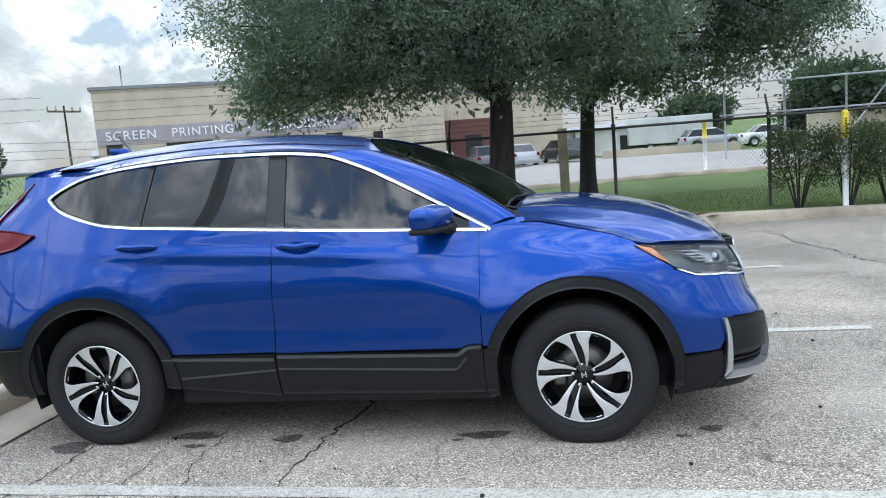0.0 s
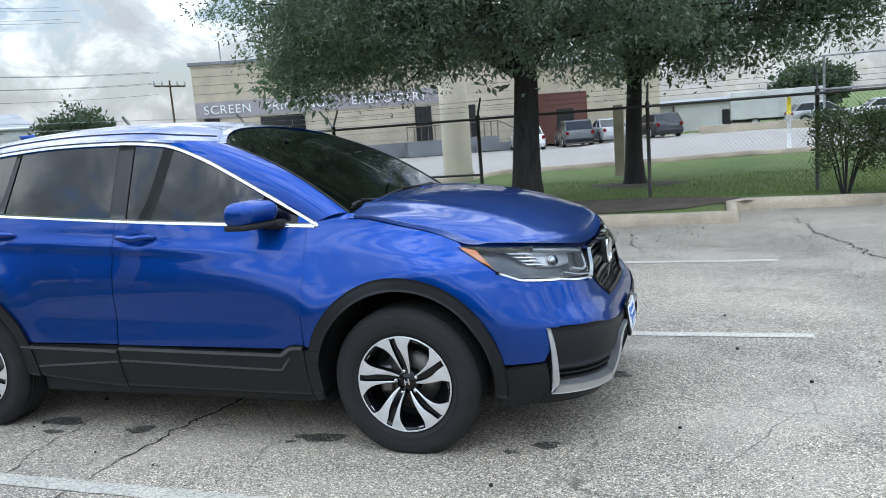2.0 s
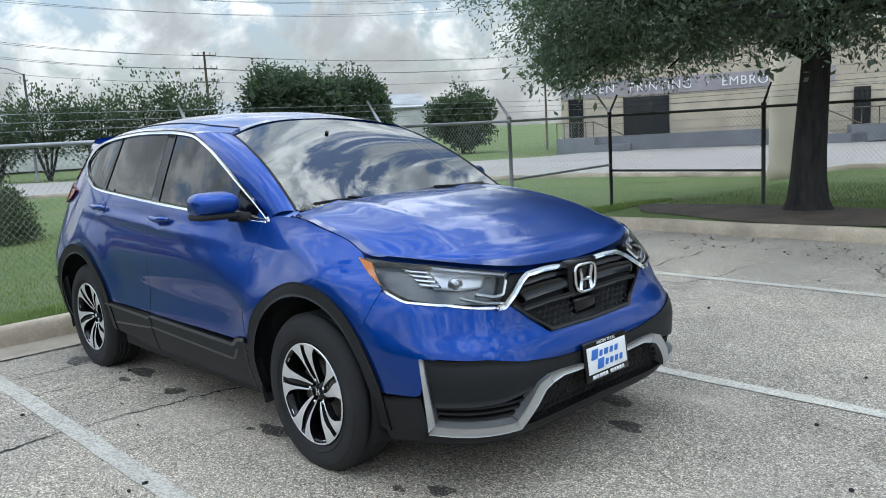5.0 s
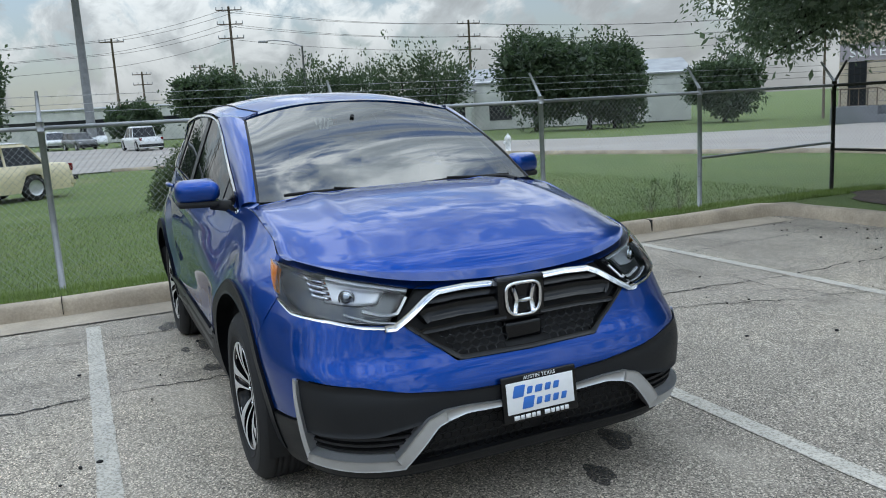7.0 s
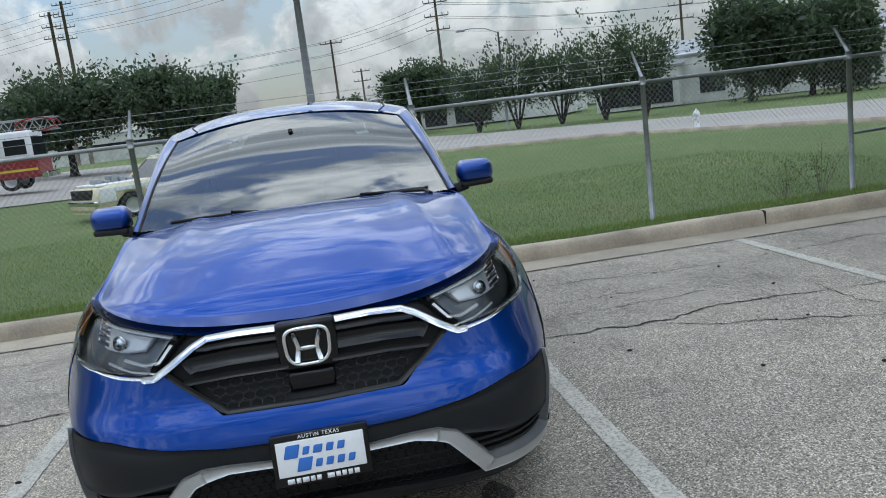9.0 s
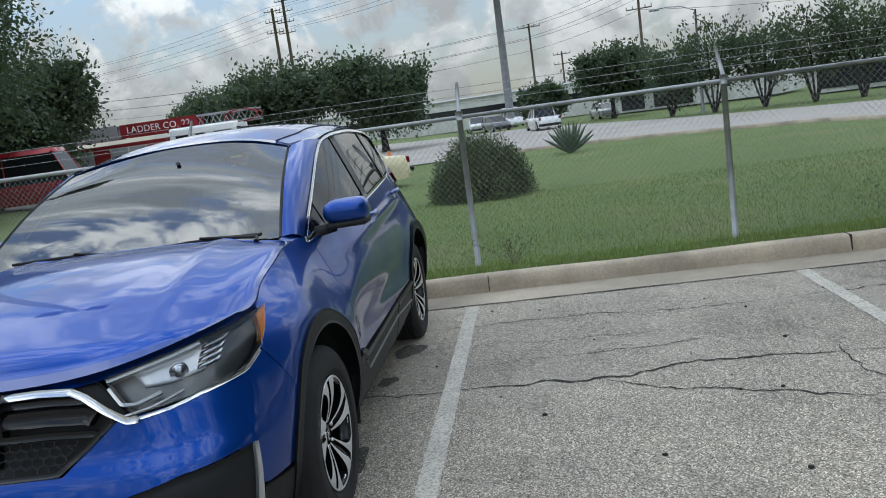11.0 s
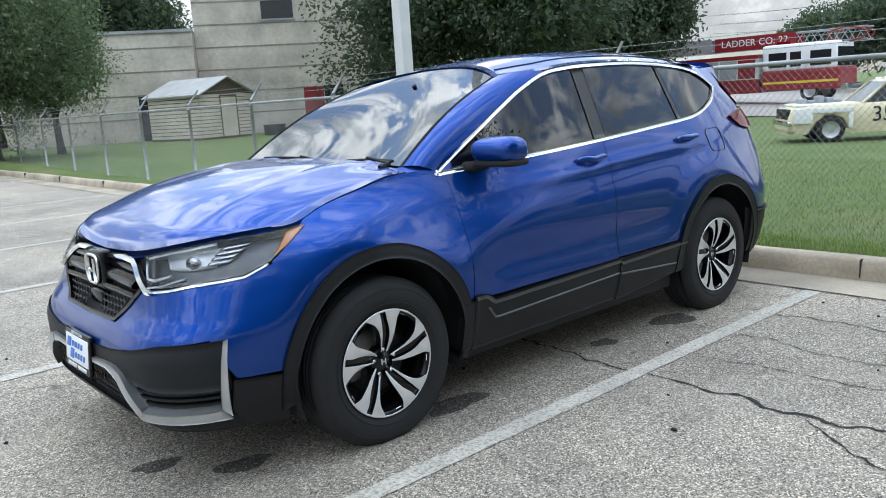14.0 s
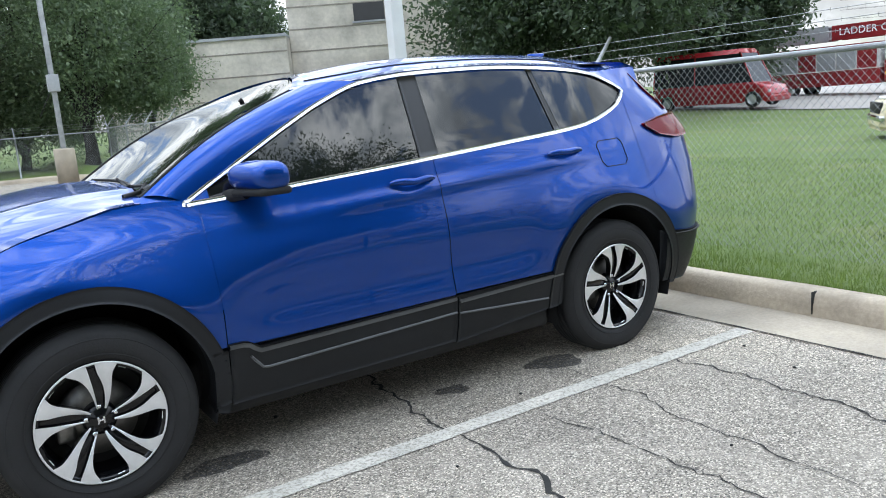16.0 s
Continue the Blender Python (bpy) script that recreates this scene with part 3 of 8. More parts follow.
def build_stains():
    spots = [(-0.29, -0.83, 0.085, 0.05), (0.80, -0.79, 0.12, 0.06), (0.66, -0.86, 0.03, 0.02), (-0.86, -0.78, 0.12, 0.07), (-0.8, -0.93, 0.06, 0.03), (-1.55, -0.95, 0.13, 0.08), (1.95, -0.72, 0.07, 0.04), (1.8, -0.82, 0.035, 0.025), (0.88, 0.82, 0.16, 0.085), (-0.28, 0.80, 0.085, 0.06), (-0.9, 0.85, 0.16, 0.10), (1.9, 0.62, 0.11, 0.07), (2.15, 0.35, 0.09, 0.06)]
    for k, s in enumerate(spots):
        bm = bmesh.new()
        blob(bm, *s, k)
        tagged(part("oil_stain", bm, "stain", smooth=False), "dark oily stain on the paving", "stain", "oil stains", "structure")
    # small dark pebbles and acorn bits strewn on the paving
    rnd = random.Random(5)
    bm = bmesh.new()
    fixed = [(0.41, 2.95), (0.5, 1.75), (-0.39, 3.21), (-0.24, 2.63), (1.3, 2.78), (0.9, -1.6), (1.05, -1.68), (2.2, -1.9), (3.0, -0.9), (3.6, 0.7)]
    for i in range(170):
        if i < len(fixed):
            x, y = fixed[i]
        elif i < 90:
            x, y = rnd.uniform(-2.0, 2.6), rnd.uniform(5.2, 6.2)
        else:
            x, y = rnd.uniform(-1.9, 6), rnd.uniform(-4, 6)
        r = rnd.uniform(0.005, 0.013)
        bmesh.ops.create_icosphere(bm, subdivisions=1, radius=r, matrix=Matrix.Translation((x, y, r * 0.6)) @ Matrix.Diagonal((1, rnd.uniform(0.7, 1.5), 0.7, 1)))
    tagged(part("debris", bm, "matt_black"), "scattered dark acorns and grit on the paving", "debris", kind="stuff")


build_ground()
build_lot()
build_kerbs()
build_markings()
build_stains()


# ---- the blue car: body shape ----
# x forward, y to the car's left, z up; the origin lies on the ground midway between the axles
AXLE, HUB_Z, WHEEL_Z = 1.33, 0.362, 0.344      # arch centres sit above the hubs
x_front = curve1((0.18, 2.10), (0.24, 2.205), (0.30, 2.246), (0.40, 2.266), (0.52, 2.268), (0.60, 2.242), (0.68, 2.195), (0.80, 2.16), (0.88, 2.12), (0.97, 2.072), (1.05, 1.98), (1.15, 1.89), (1.25, 1.84))
x_rear = curve1((0.2, -2.12), (0.35, -2.19), (0.6, -2.265), (0.78, -2.325), (0.95, -2.365), (1.1, -2.365), (1.25, -2.275), (1.4, -2.09), (1.55, -1.92), (1.7, -1.85))
y_body = curve1((0.2, 0.85), (0.28, 0.885), (0.42, 0.920), (0.52, 0.930), (0.70, 0.933), (0.86, 0.922), (0.95, 0.906), (1.05, 0.882), (1.15, 0.866), (1.4, 0.84))
y_cabin = spline1((-2.2, 0.72), (-1.75, 0.765), (-1.3, 0.83), (-0.8, 0.852), (-0.2, 0.855), (0.2, 0.835), (0.6, 0.792), (0.9, 0.762), (1.3, 0.80), (1.7, 0.88), (2.2, 0.92))
belt = curve1((-1.66, 1.385), (-1.58, 1.33), (-1.47, 1.288), (-1.2, 1.228), (-0.7, 1.192), (-0.25, 1.163), (0.41, 1.122), (0.89, 1.092))
rail = curve1((-1.66, 1.40), (-1.58, 1.442), (-1.39, 1.505), (-1.05, 1.545), (-0.65, 1.562), (-0.28, 1.555), (0.0, 1.530), (0.23, 1.452), (0.40, 1.368), (0.58, 1.270), (0.81, 1.142), (0.89, 1.096))
seam = curve1((0.83, 1.105), (1.0, 1.118), (1.1, 1.115), (1.3, 1.075), (1.5, 1.028), (1.62, 0.985), (1.8, 0.94))
n_front = curve1((0.2, 6.0), (0.6, 6.0), (0.76, 5.2), (0.88, 4.6), (0.97, 4.2), (1.1, 3.6))
N_REAR = 4.8
HANDLES = ((-0.105, 1.058), (-1.035, 1.092))


def half_width(x, z):
    """Half width of the body, before nose and tail draw it in."""
    y = y_body(z)
    # the crease over the wheels and the haunch at the rear
    r = math.hypot(x - AXLE, z - HUB_Z)
    y += 0.016 * math.exp(-((r - 0.53) / 0.09) ** 2) * smooth01(0.45, 0.7, z)
    r = math.hypot(x + AXLE, z - HUB_Z)
    y += 0.018 * math.exp(-((r - 0.55) / 0.11) ** 2) * smooth01(0.45, 0.7, z)
    # hollow along the lower doors and the crease above it
    mid = smooth01(-1.1, -0.7, x) * (1 - smooth01(0.55, 0.95, x))
    y -= 0.018 * mid * math.exp(-((z - 0.66) / 0.10) ** 2)
    # shoulder crease rising to the rear handle
    zc = 1.02 - 0.05 * x
    y += 0.014 * math.exp(-((z - zc) / 0.032) ** 2) * (1 - smooth01(1.2, 1.6, x)) * smooth01(-2.0, -1.5, x)
    # bowls behind the door handles
    for hx, hz in HANDLES:
        if abs(x - hx) < 0.2 and abs(z - hz) < 0.1:
            y -= 0.014 * math.exp(-((x - hx) / 0.055) ** 2 - ((z - hz + 0.006) / 0.022) ** 2)
    y -= 0.075 * smooth01(0.1, 1.15, x) * smooth01(0.86, 1.10, z)
    c = y_cabin(x) - 0.42 * (z - 1.16)
    d = y - c
    k = 0.02
    y = 0.5 * (y + c - math.sqrt(d * d + k * k)) + 0.004      # the cabin side takes over above the shoulder
    return y


def body_y(x, z):
    """Half width of the body at a place along it and a height."""
    y = half_width(x, z)
    if x > 0.1:
        t, k = (x - 0.1) / (x_front(z) - 0.1), n_front(z)
        y *= max(0.0, 1 - min(1.0, t) ** k) ** (1 / k)
    elif x < -1.2:
        t = (x + 1.2) / (x_rear(z) + 1.2)
        y *= max(0.0, 1 - min(1.0, t) ** N_REAR) ** (1 / N_REAR)
    return y


def body_level(x, y, z):
    """1 on the body's skin, less inside; smooth round nose and tail."""
    q = y / half_width(x, z)
    if x > 0.1:
        t, k = (x - 0.1) / (x_front(z) - 0.1), n_front(z)
    elif x < -1.2:
        t, k = (x + 1.2) / (x_rear(z) + 1.2), N_REAR
    else:
        return q
    return (q ** k + t ** k) ** (1 / k)


def true_normals(ob, h=0.012):
    """Gives a body panel the normals of the body's own shape, so that reflections run on across it."""
    me = ob.data
    out = []
    for v in me.vertices:
        x, y, z = v.co.x, max(abs(v.co.y), h), v.co.z
        g = Vector((body_level(x + h, y, z) - body_level(x - h, y, z), body_level(x, y + h, z) - body_level(x, y - h, z), body_level(x, y, z + h) - body_level(x, y, z - h))).normalized()
        if v.co.y < 0:
            g.y = -g.y
        if abs(v.co.y) < h:
            g.y *= abs(v.co.y) / h
        out.append(g.normalized())
    for f in me.polygons:
        if f.normal.dot(out[f.vertices[0]]) < 0:
            f.flip()
    me.update()
    me.normals_split_custom_set_from_vertices(out)
    return ob


def around(phi, z, front=True):
    """Point on the nose (or tail) at an angle seen from a point inside the body."""
    cx, s = (1.0, 1.0) if front else (-1.25, -1.0)
    lo, hi = 0.2, 1.6
    c, d = math.cos(phi), math.sin(phi)
    for _ in range(22):
        r = 0.5 * (lo + hi)
        x = cx + s * r * c
        over = (x_front(z) - x) <= 0 if front else (x - x_rear(z)) <= 0
        if over or abs(r * d) > body_y(x, z):
            hi = r
        else:
            lo = r
    return Vector((cx + s * lo * c, lo * d, z))


def nose(y, z):
    """Angle of the nose point at a given distance from the middle."""
    lo, hi = 0.0, 2.2
    for _ in range(18):
        p = 0.5 * (lo + hi)
        if around(p, z).y < y:
            lo = p
        else:
            hi = p
    return lo


def nose_x(x, z):
    return math.atan2(body_y(x, z), x - 1.0)


def on_nose(phi, z, off=0.0):
    s = 1 if phi >= 0 else -1
    phi = abs(phi)
    p = around(phi, z)
    if off:
        a = around(phi + 0.02, z) - around(max(phi - 0.02, 0), z)
        b = around(phi, z + 0.015) - around(phi, z - 0.015)
        n = a.cross(b).normalized()
        if n.x * math.cos(phi) + n.y * math.sin(phi) < 0:
            n = -n
        p = p + n * off
    p.y *= s
    return p


def on_tail(phi, z, off=0.0):
    s = 1 if phi >= 0 else -1
    phi = abs(phi)
    p = around(phi, z, False)
    if off:
        p = p + Vector((-math.cos(phi), math.sin(phi), 0)) * off
    p.y *= s
    return p


def on_side(x, z, s, off=0.0):
    y = body_y(x, z)
    if off:
        dx = (body_y(x + 0.01, z) - body_y(x - 0.01, z)) / 0.02
        dz = (body_y(x, z + 0.01) - body_y(x, z - 0.01)) / 0.02
        n = Vector((-dx, 1, -dz)).normalized()
        p = Vector((x, y, z)) + n * off
    else:
        p = Vector((x, y, z))
    p.y *= s
    return p


def patch(place, top, bottom, nu, nv, off=0.0, depth=0.02, skip=None, bm=None, inner=None):
    """A panel between two lines on the body, with turned-in edges."""
    bm = bm or bmesh.new()
    a, b = resample(top, nu), resample(bottom, nu)
    q = [[(p[0] + (r[0] - p[0]) * j / (nv - 1), p[1] + (r[1] - p[1]) * j / (nv - 1)) for p, r in zip(a, b)] for j in range(nv)]
    rows = [[place(u, z, off) for u, z in row] for row in q]
    rim = (lambda i, j: place(q[i][j][0], q[i][j][1], off - depth)) if depth else None
    return sheet(bm, rows, rim, skip)


def ribbon(place, line, w, n, off=0.006, depth=0.012, bm=None):
    """A trim strip of width w along a line on the body."""
    pts = resample(line, n)
    up, lo = [], []
    for i, p in enumerate(pts):
        q, o = pts[min(i + 1, n - 1)], pts[max(i - 1, 0)]
        t = Vector((q[0] - o[0], q[1] - o[1])).normalized()
        up.append((p[0] - t.y * w / 2, p[1] + t.x * w / 2))
        lo.append((p[0] + t.y * w / 2, p[1] - t.x * w / 2))
    bm = bm or bmesh.new()
    mid = [((a[0] + b[0]) / 2, (a[1] + b[1]) / 2) for a, b in zip(up, lo)]
    rows = [[place(*p, off * 0.4) for p in up], [place(*p, off) for p in mid], [place(*p, off * 0.4) for p in lo]]
    q = [up, mid, lo]
    return sheet(bm, rows, (lambda i, j: place(q[i][j][0], q[i][j][1], off - depth)) if depth else None)


def sampled(f, a, b, n=24, dz=0.0):
    return [(a + (b - a) * i / n, f(a + (b - a) * i / n) + dz) for i in range(n + 1)]


def arch_pts(cx, r, a0, a1, n=40):
    return [(cx + r * math.cos(radians(a0 + (a1 - a0) * i / n)), HUB_Z + r * math.sin(radians(a0 + (a1 - a0) * i / n))) for i in range(n + 1)]


def in_arch(p, q):
    cx = AXLE if p.x > 0 else -AXLE
    m = (p + q) / 2
    return math.hypot(m.x - cx, m.z - HUB_Z) < 0.462


def build_side(car, s):
    place = lambda x, z, off=0.0: on_side(x, z, s, off)
    g = 0.0025
    # front wing
    ob = part("front_wing", patch(place, sampled(seam, 0.842, 1.60) + [(1.70, 0.915), (1.785, 0.858)], [(0.842, 0.525), (1.3, 0.525), (1.66, 0.525)], 66, 44, 0, 0.02, in_arch), "paint", car)
    part("arch_trim", patch(place, arch_pts(AXLE, 0.492, 194, -14 + 4), arch_pts(AXLE, 0.432, 194, -14 + 4), 60, 5, 0.010, 0.10), "clad", ob, "grey-black plastic wheel arch trim")
    # doors with cladding, handle, glass
    fd = part("front_door", patch(place, sampled(belt, -0.245 + g, 0.838, dz=-0.004), [(-0.262, 0.515), (0.838, 0.515)], 60, 40), "paint", car)
    bm = patch(place, sampled(belt, -1.17, -0.245 - g, dz=-0.004), [(-1.235, 1.09), (-0.7, 1.09), (-0.248, 1.09)], 50, 8, 0, 0.02)
    patch(place, [(-1.2352, 1.09), (-0.7, 1.09), (-0.248, 1.09)], [(-1.262, 0.93), (-0.7, 0.93), (-0.254, 0.93)], 50, 8, 0, 0.0, None, bm)
    patch(place, [(-1.262, 0.93), (-0.7, 0.93), (-0.254, 0.93)], [(-1.24, 0.78), (-0.7, 0.78), (-0.258, 0.78)], 50, 8, 0, 0.0, in_arch, bm)
    patch(place, [(-1.24, 0.78), (-0.7, 0.78), (-0.258, 0.78)], [(-1.0, 0.52), (-0.7, 0.52), (-0.268, 0.52)], 50, 14, 0, 0.0, in_arch, bm)
    bmesh.ops.remove_doubles(bm, verts=bm.verts, dist=0.0008)
    rd = part("rear_door", bm, "paint", car)
    # rear quarter, running round to the tailgate
    bm = bmesh.new()
    patch(place, [(-1.66, 1.40), (-1.60, 1.35), (-1.52, 1.30), (-1.40, 1.268), (-1.150, 1.218)], [(-1.66, 1.22), (-1.19, 1.13)], 40, 8, -0.0025, 0.0, None, bm)
    patch(place, [(-1.66, 1.22), (-1.19, 1.13)], [(-1.66, 1.0), (-1.23, 1.0)], 24, 12, -0.0025, 0.0, None, bm)
    patch(place, [(-1.66, 1.0), (-1.23, 1.0)], [(-1.66, 0.55), (-1.1, 0.55)], 30, 26, -0.0025, 0.0, in_arch, bm)
    bmesh.ops.remove_doubles(bm, verts=bm.verts, dist=0.0008)
    rq = part("rear_wing", bm, "paint", car)
    part("arch_trim", patch(place, arch_pts(-AXLE, 0.495, 194 - 4, -4), arch_pts(-AXLE, 0.432, 194 - 4, -4), 60, 5, 0.016, 0.10), "clad", rq, "grey-black plastic wheel arch trim")
    if s > 0:
        ring = [(-1.285, 1.118), (-1.295, 1.03), (-1.32, 1.003), (-1.475, 1.0), (-1.505, 1.025), (-1.50, 1.118), (-1.475, 1.142), (-1.31, 1.14), (-1.285, 1.118)]
        part("fuel_flap", ribbon(place, ring, 0.003, 60, 0.001, 0.004), "matt_black", rq, "fuel flap outline on the rear wing")
    # sill cladding, in three lengths
    for a, b, owner in ((-0.925, -0.268, rd), (-0.262, 0.838, fd), (0.842, 0.905, car)):
        nm = "door_cladding" if owner is not car else "sill_end"
        top = [(a, 0.512), (b, 0.512)] if owner is not fd else [(a, 0.512), (0.70, 0.497), (0.765, 0.535), (b, 0.535)]
        bm = patch(place, top, [(a, 0.285 + (0.05 if owner is rd else 0)), (b, 0.275)], 40, 12, 0.010, 0.04)
        part(nm, bm, "clad", owner, "grey-black plastic sill cladding")
        if owner is not car:
            e = 0.715 if owner is fd else b - 0.005
            part("trim_strip", ribbon(place, [(a + 0.005, 0.497), (e, 0.482)] + ([(0.76, 0.52), (0.835, 0.522)] if owner is fd else []), 0.020, 40, 0.022, 0.016), "clad_edge", owner, "satin black strip along the cladding, painted grey for its sky highlight")
            low = [(a + 0.005, 0.432), (0.70, 0.405), (0.755, 0.47)] if owner is fd else [(a + 0.1, 0.385), (b - 0.005, 0.425)]
            part("cladding_ridge", ribbon(place, low, 0.014, 40, 0.020, 0.012), "clad_edge", owner, "satin black ridge, painted grey for its sky highlight")
    for (x, z), owner in zip(HANDLES, (fd, rd)):
        bm = bmesh.new()
        pts = [place(x - 0.115 + 0.23 * k / 10, z + 0.012, 0.010 + 0.026 * math.sin(math.pi * k / 10) ** 0.6) for k in range(11)]
        tube(bm, pts, [0.008 + 0.0085 * math.sin(math.pi * min(1, max(0, k / 10))) ** 0.5 for k in range(11)], 10)
        part("handle", bm, "paint", owner, "body-coloured door handle")
    # side glass: rear quarter, rear door, front door
    for a, b, nm, owner in ((-1.63, -1.055, "quarter_glass", rq), (-1.03, -0.285, "rear_glass", rd), (-0.185, 0.86, "front_glass", fd)):
        pane = patch(place, sampled(rail, a - (0.02 if a < -1.5 else -0.07 * (a < -1)), b + (0.07 if b < -1 else 0.0), 30, -0.012), sampled(belt, a, b, 30, 0.012), 44, 16, -0.008, 0.0)
        if s < 0:
            bmesh.ops.reverse_faces(pane, faces=pane.faces)
        part(nm, pane, "tint", owner, "dark tinted side glass")
        # black sheet stands in for the unlit cabin behind the tinted pane
        part("dark_cabin_sheet", patch(place, sampled(rail, a, b, 20, -0.012), sampled(belt, a, b, 20, 0.012), 20, 6, -0.07, 0.0), "matt_black", owner)
    # black pillars between the panes
    part("pillar_trim", patch(place, sampled(rail, -0.285, -0.185, 4, -0.008), sampled(belt, -0.285, -0.180, 4, 0.008), 8, 14, -0.003, 0.01), "pillar", fd, "black door pillar trim")
    part("pillar_trim", patch(place, sampled(rail, -0.995, -0.965, 4, -0.008), sampled(belt, -1.065, -1.025, 4, 0.008), 6, 14, -0.003, 0.01), "pillar", rd, "black door pillar trim")
    part("corner_trim", patch(place, [(0.60, 1.246), (0.72, 1.18), (0.84, 1.115)], [(0.585, 1.125), (0.72, 1.115), (0.845, 1.105)], 12, 6, -0.004, 0.01), "gloss_black", fd, "black mirror corner trim")
    # chrome round the side windows
    loop = sampled(rail, -1.655, 0.888, 70, 0.002)
    part("chrome_strip", ribbon(place, loop, 0.017, 110, 0.010, 0.016), "chrome", car, "bright chrome window surround")
    loop = sampled(belt, -1.655, 0.888, 70, 0.0)
    part("chrome_strip", ribbon(place, loop, 0.019, 110, 0.010, 0.016), "chrome", car, "bright chrome window surround")
    tip = [(0.87, 1.108), (0.897, 1.095), (0.87, 1.09)]
    part("chrome_strip", ribbon(place, tip, 0.017, 10, 0.010, 0.016), "chrome", car, "bright chrome window surround")
    tip = [(-1.635, 1.42), (-1.668, 1.392), (-1.63, 1.365)]
    part("chrome_strip", ribbon(place, tip, 0.018, 14, 0.010, 0.016), "chrome", car, "bright chrome window surround")
    # dark inner shell seen in the shut lines and wheel wells
    part("inner_shell", patch(place, sampled(lambda x: belt(x) - 0.02, -1.6, 0.85, 30) + sampled(lambda x: seam(x) - 0.02, 0.95, 1.7, 10), [(-1.6, 0.3), (1.7, 0.3)], 70, 26, -0.03, 0.0, lambda p, q: math.hypot(abs((p.x + q.x) / 2) - AXLE, (p.z + q.z) / 2 - HUB_Z) < 0.475), "matt_black", car)
    for cx in (AXLE, -AXLE):
        bm = bmesh.new()
        rows = []
        for yy in (0.40, 0.55, 0.70, 0.83, 0.905 if cx > 0 else 0.90):
            rows.append([Vector((cx + 0.44 * math.cos(radians(a)), s * yy, HUB_Z + 0.44 * math.sin(radians(a)))) for a in range(-20, 201, 10)])
        sheet(bm, rows)
        c = bm.verts.new((cx, s * 0.40, HUB_Z))
        bm.verts.ensure_lookup_table()
        for k in range(22):
            bm.faces.new((c, bm.verts[k], bm.verts[k + 1]))
        part("wheel_well", bm, "matt_black", car)
    # mirror: a rounded cap, a black lower edge and an arm to the corner of the window
    def rounded(x0, y0, z0, x1, y1, z1, r, seg=5):
        bm = box(bmesh.new(), x0, y0, z0, x1, y1, z1)
        bmesh.ops.bevel(bm, geom=list(bm.edges), offset=r, segments=seg, affect="EDGES", profile=0.5)
        return bm

    bm = rounded(-0.075, -0.112, -0.054, 0.075, 0.112, 0.067, 0.052)
    for v in bm.verts:
        f = (v.co.y + 0.112) / 0.224
        v.co.x += 0.03 * (1 - f) - 0.05 * f
        v.co.z += 0.008 * (1 - f)
        if v.co.x > 0:
            v.co.z *= 0.88
    mi = part("door_mirror", bm, "paint", car, "body-coloured door mirror with black base")
    mi.matrix_local = Matrix.Translation((0.635, s * 0.928, 1.172)) @ Matrix.Diagonal((1, 0.92 * s, 1, 1))
    bm = rounded(-0.068, -0.100, -0.066, 0.062, 0.102, -0.034, 0.015, 3)
    for v in bm.verts:
        f = (v.co.y + 0.112) / 0.224
        v.co.x += 0.03 * (1 - f) - 0.05 * f
    tube(bm, [(0.10, -0.215, -0.078), (0.07, -0.15, -0.066), (0.03, -0.06, -0.058)], [0.030, 0.028, 0.022], 12)
    part("mirror_base", bm, "matt_black", mi)
    bm = rounded(-0.085, -0.092, -0.040, -0.070, 0.085, 0.044, 0.006, 2)
    part("mirror_glass", bm, "chrome", mi)


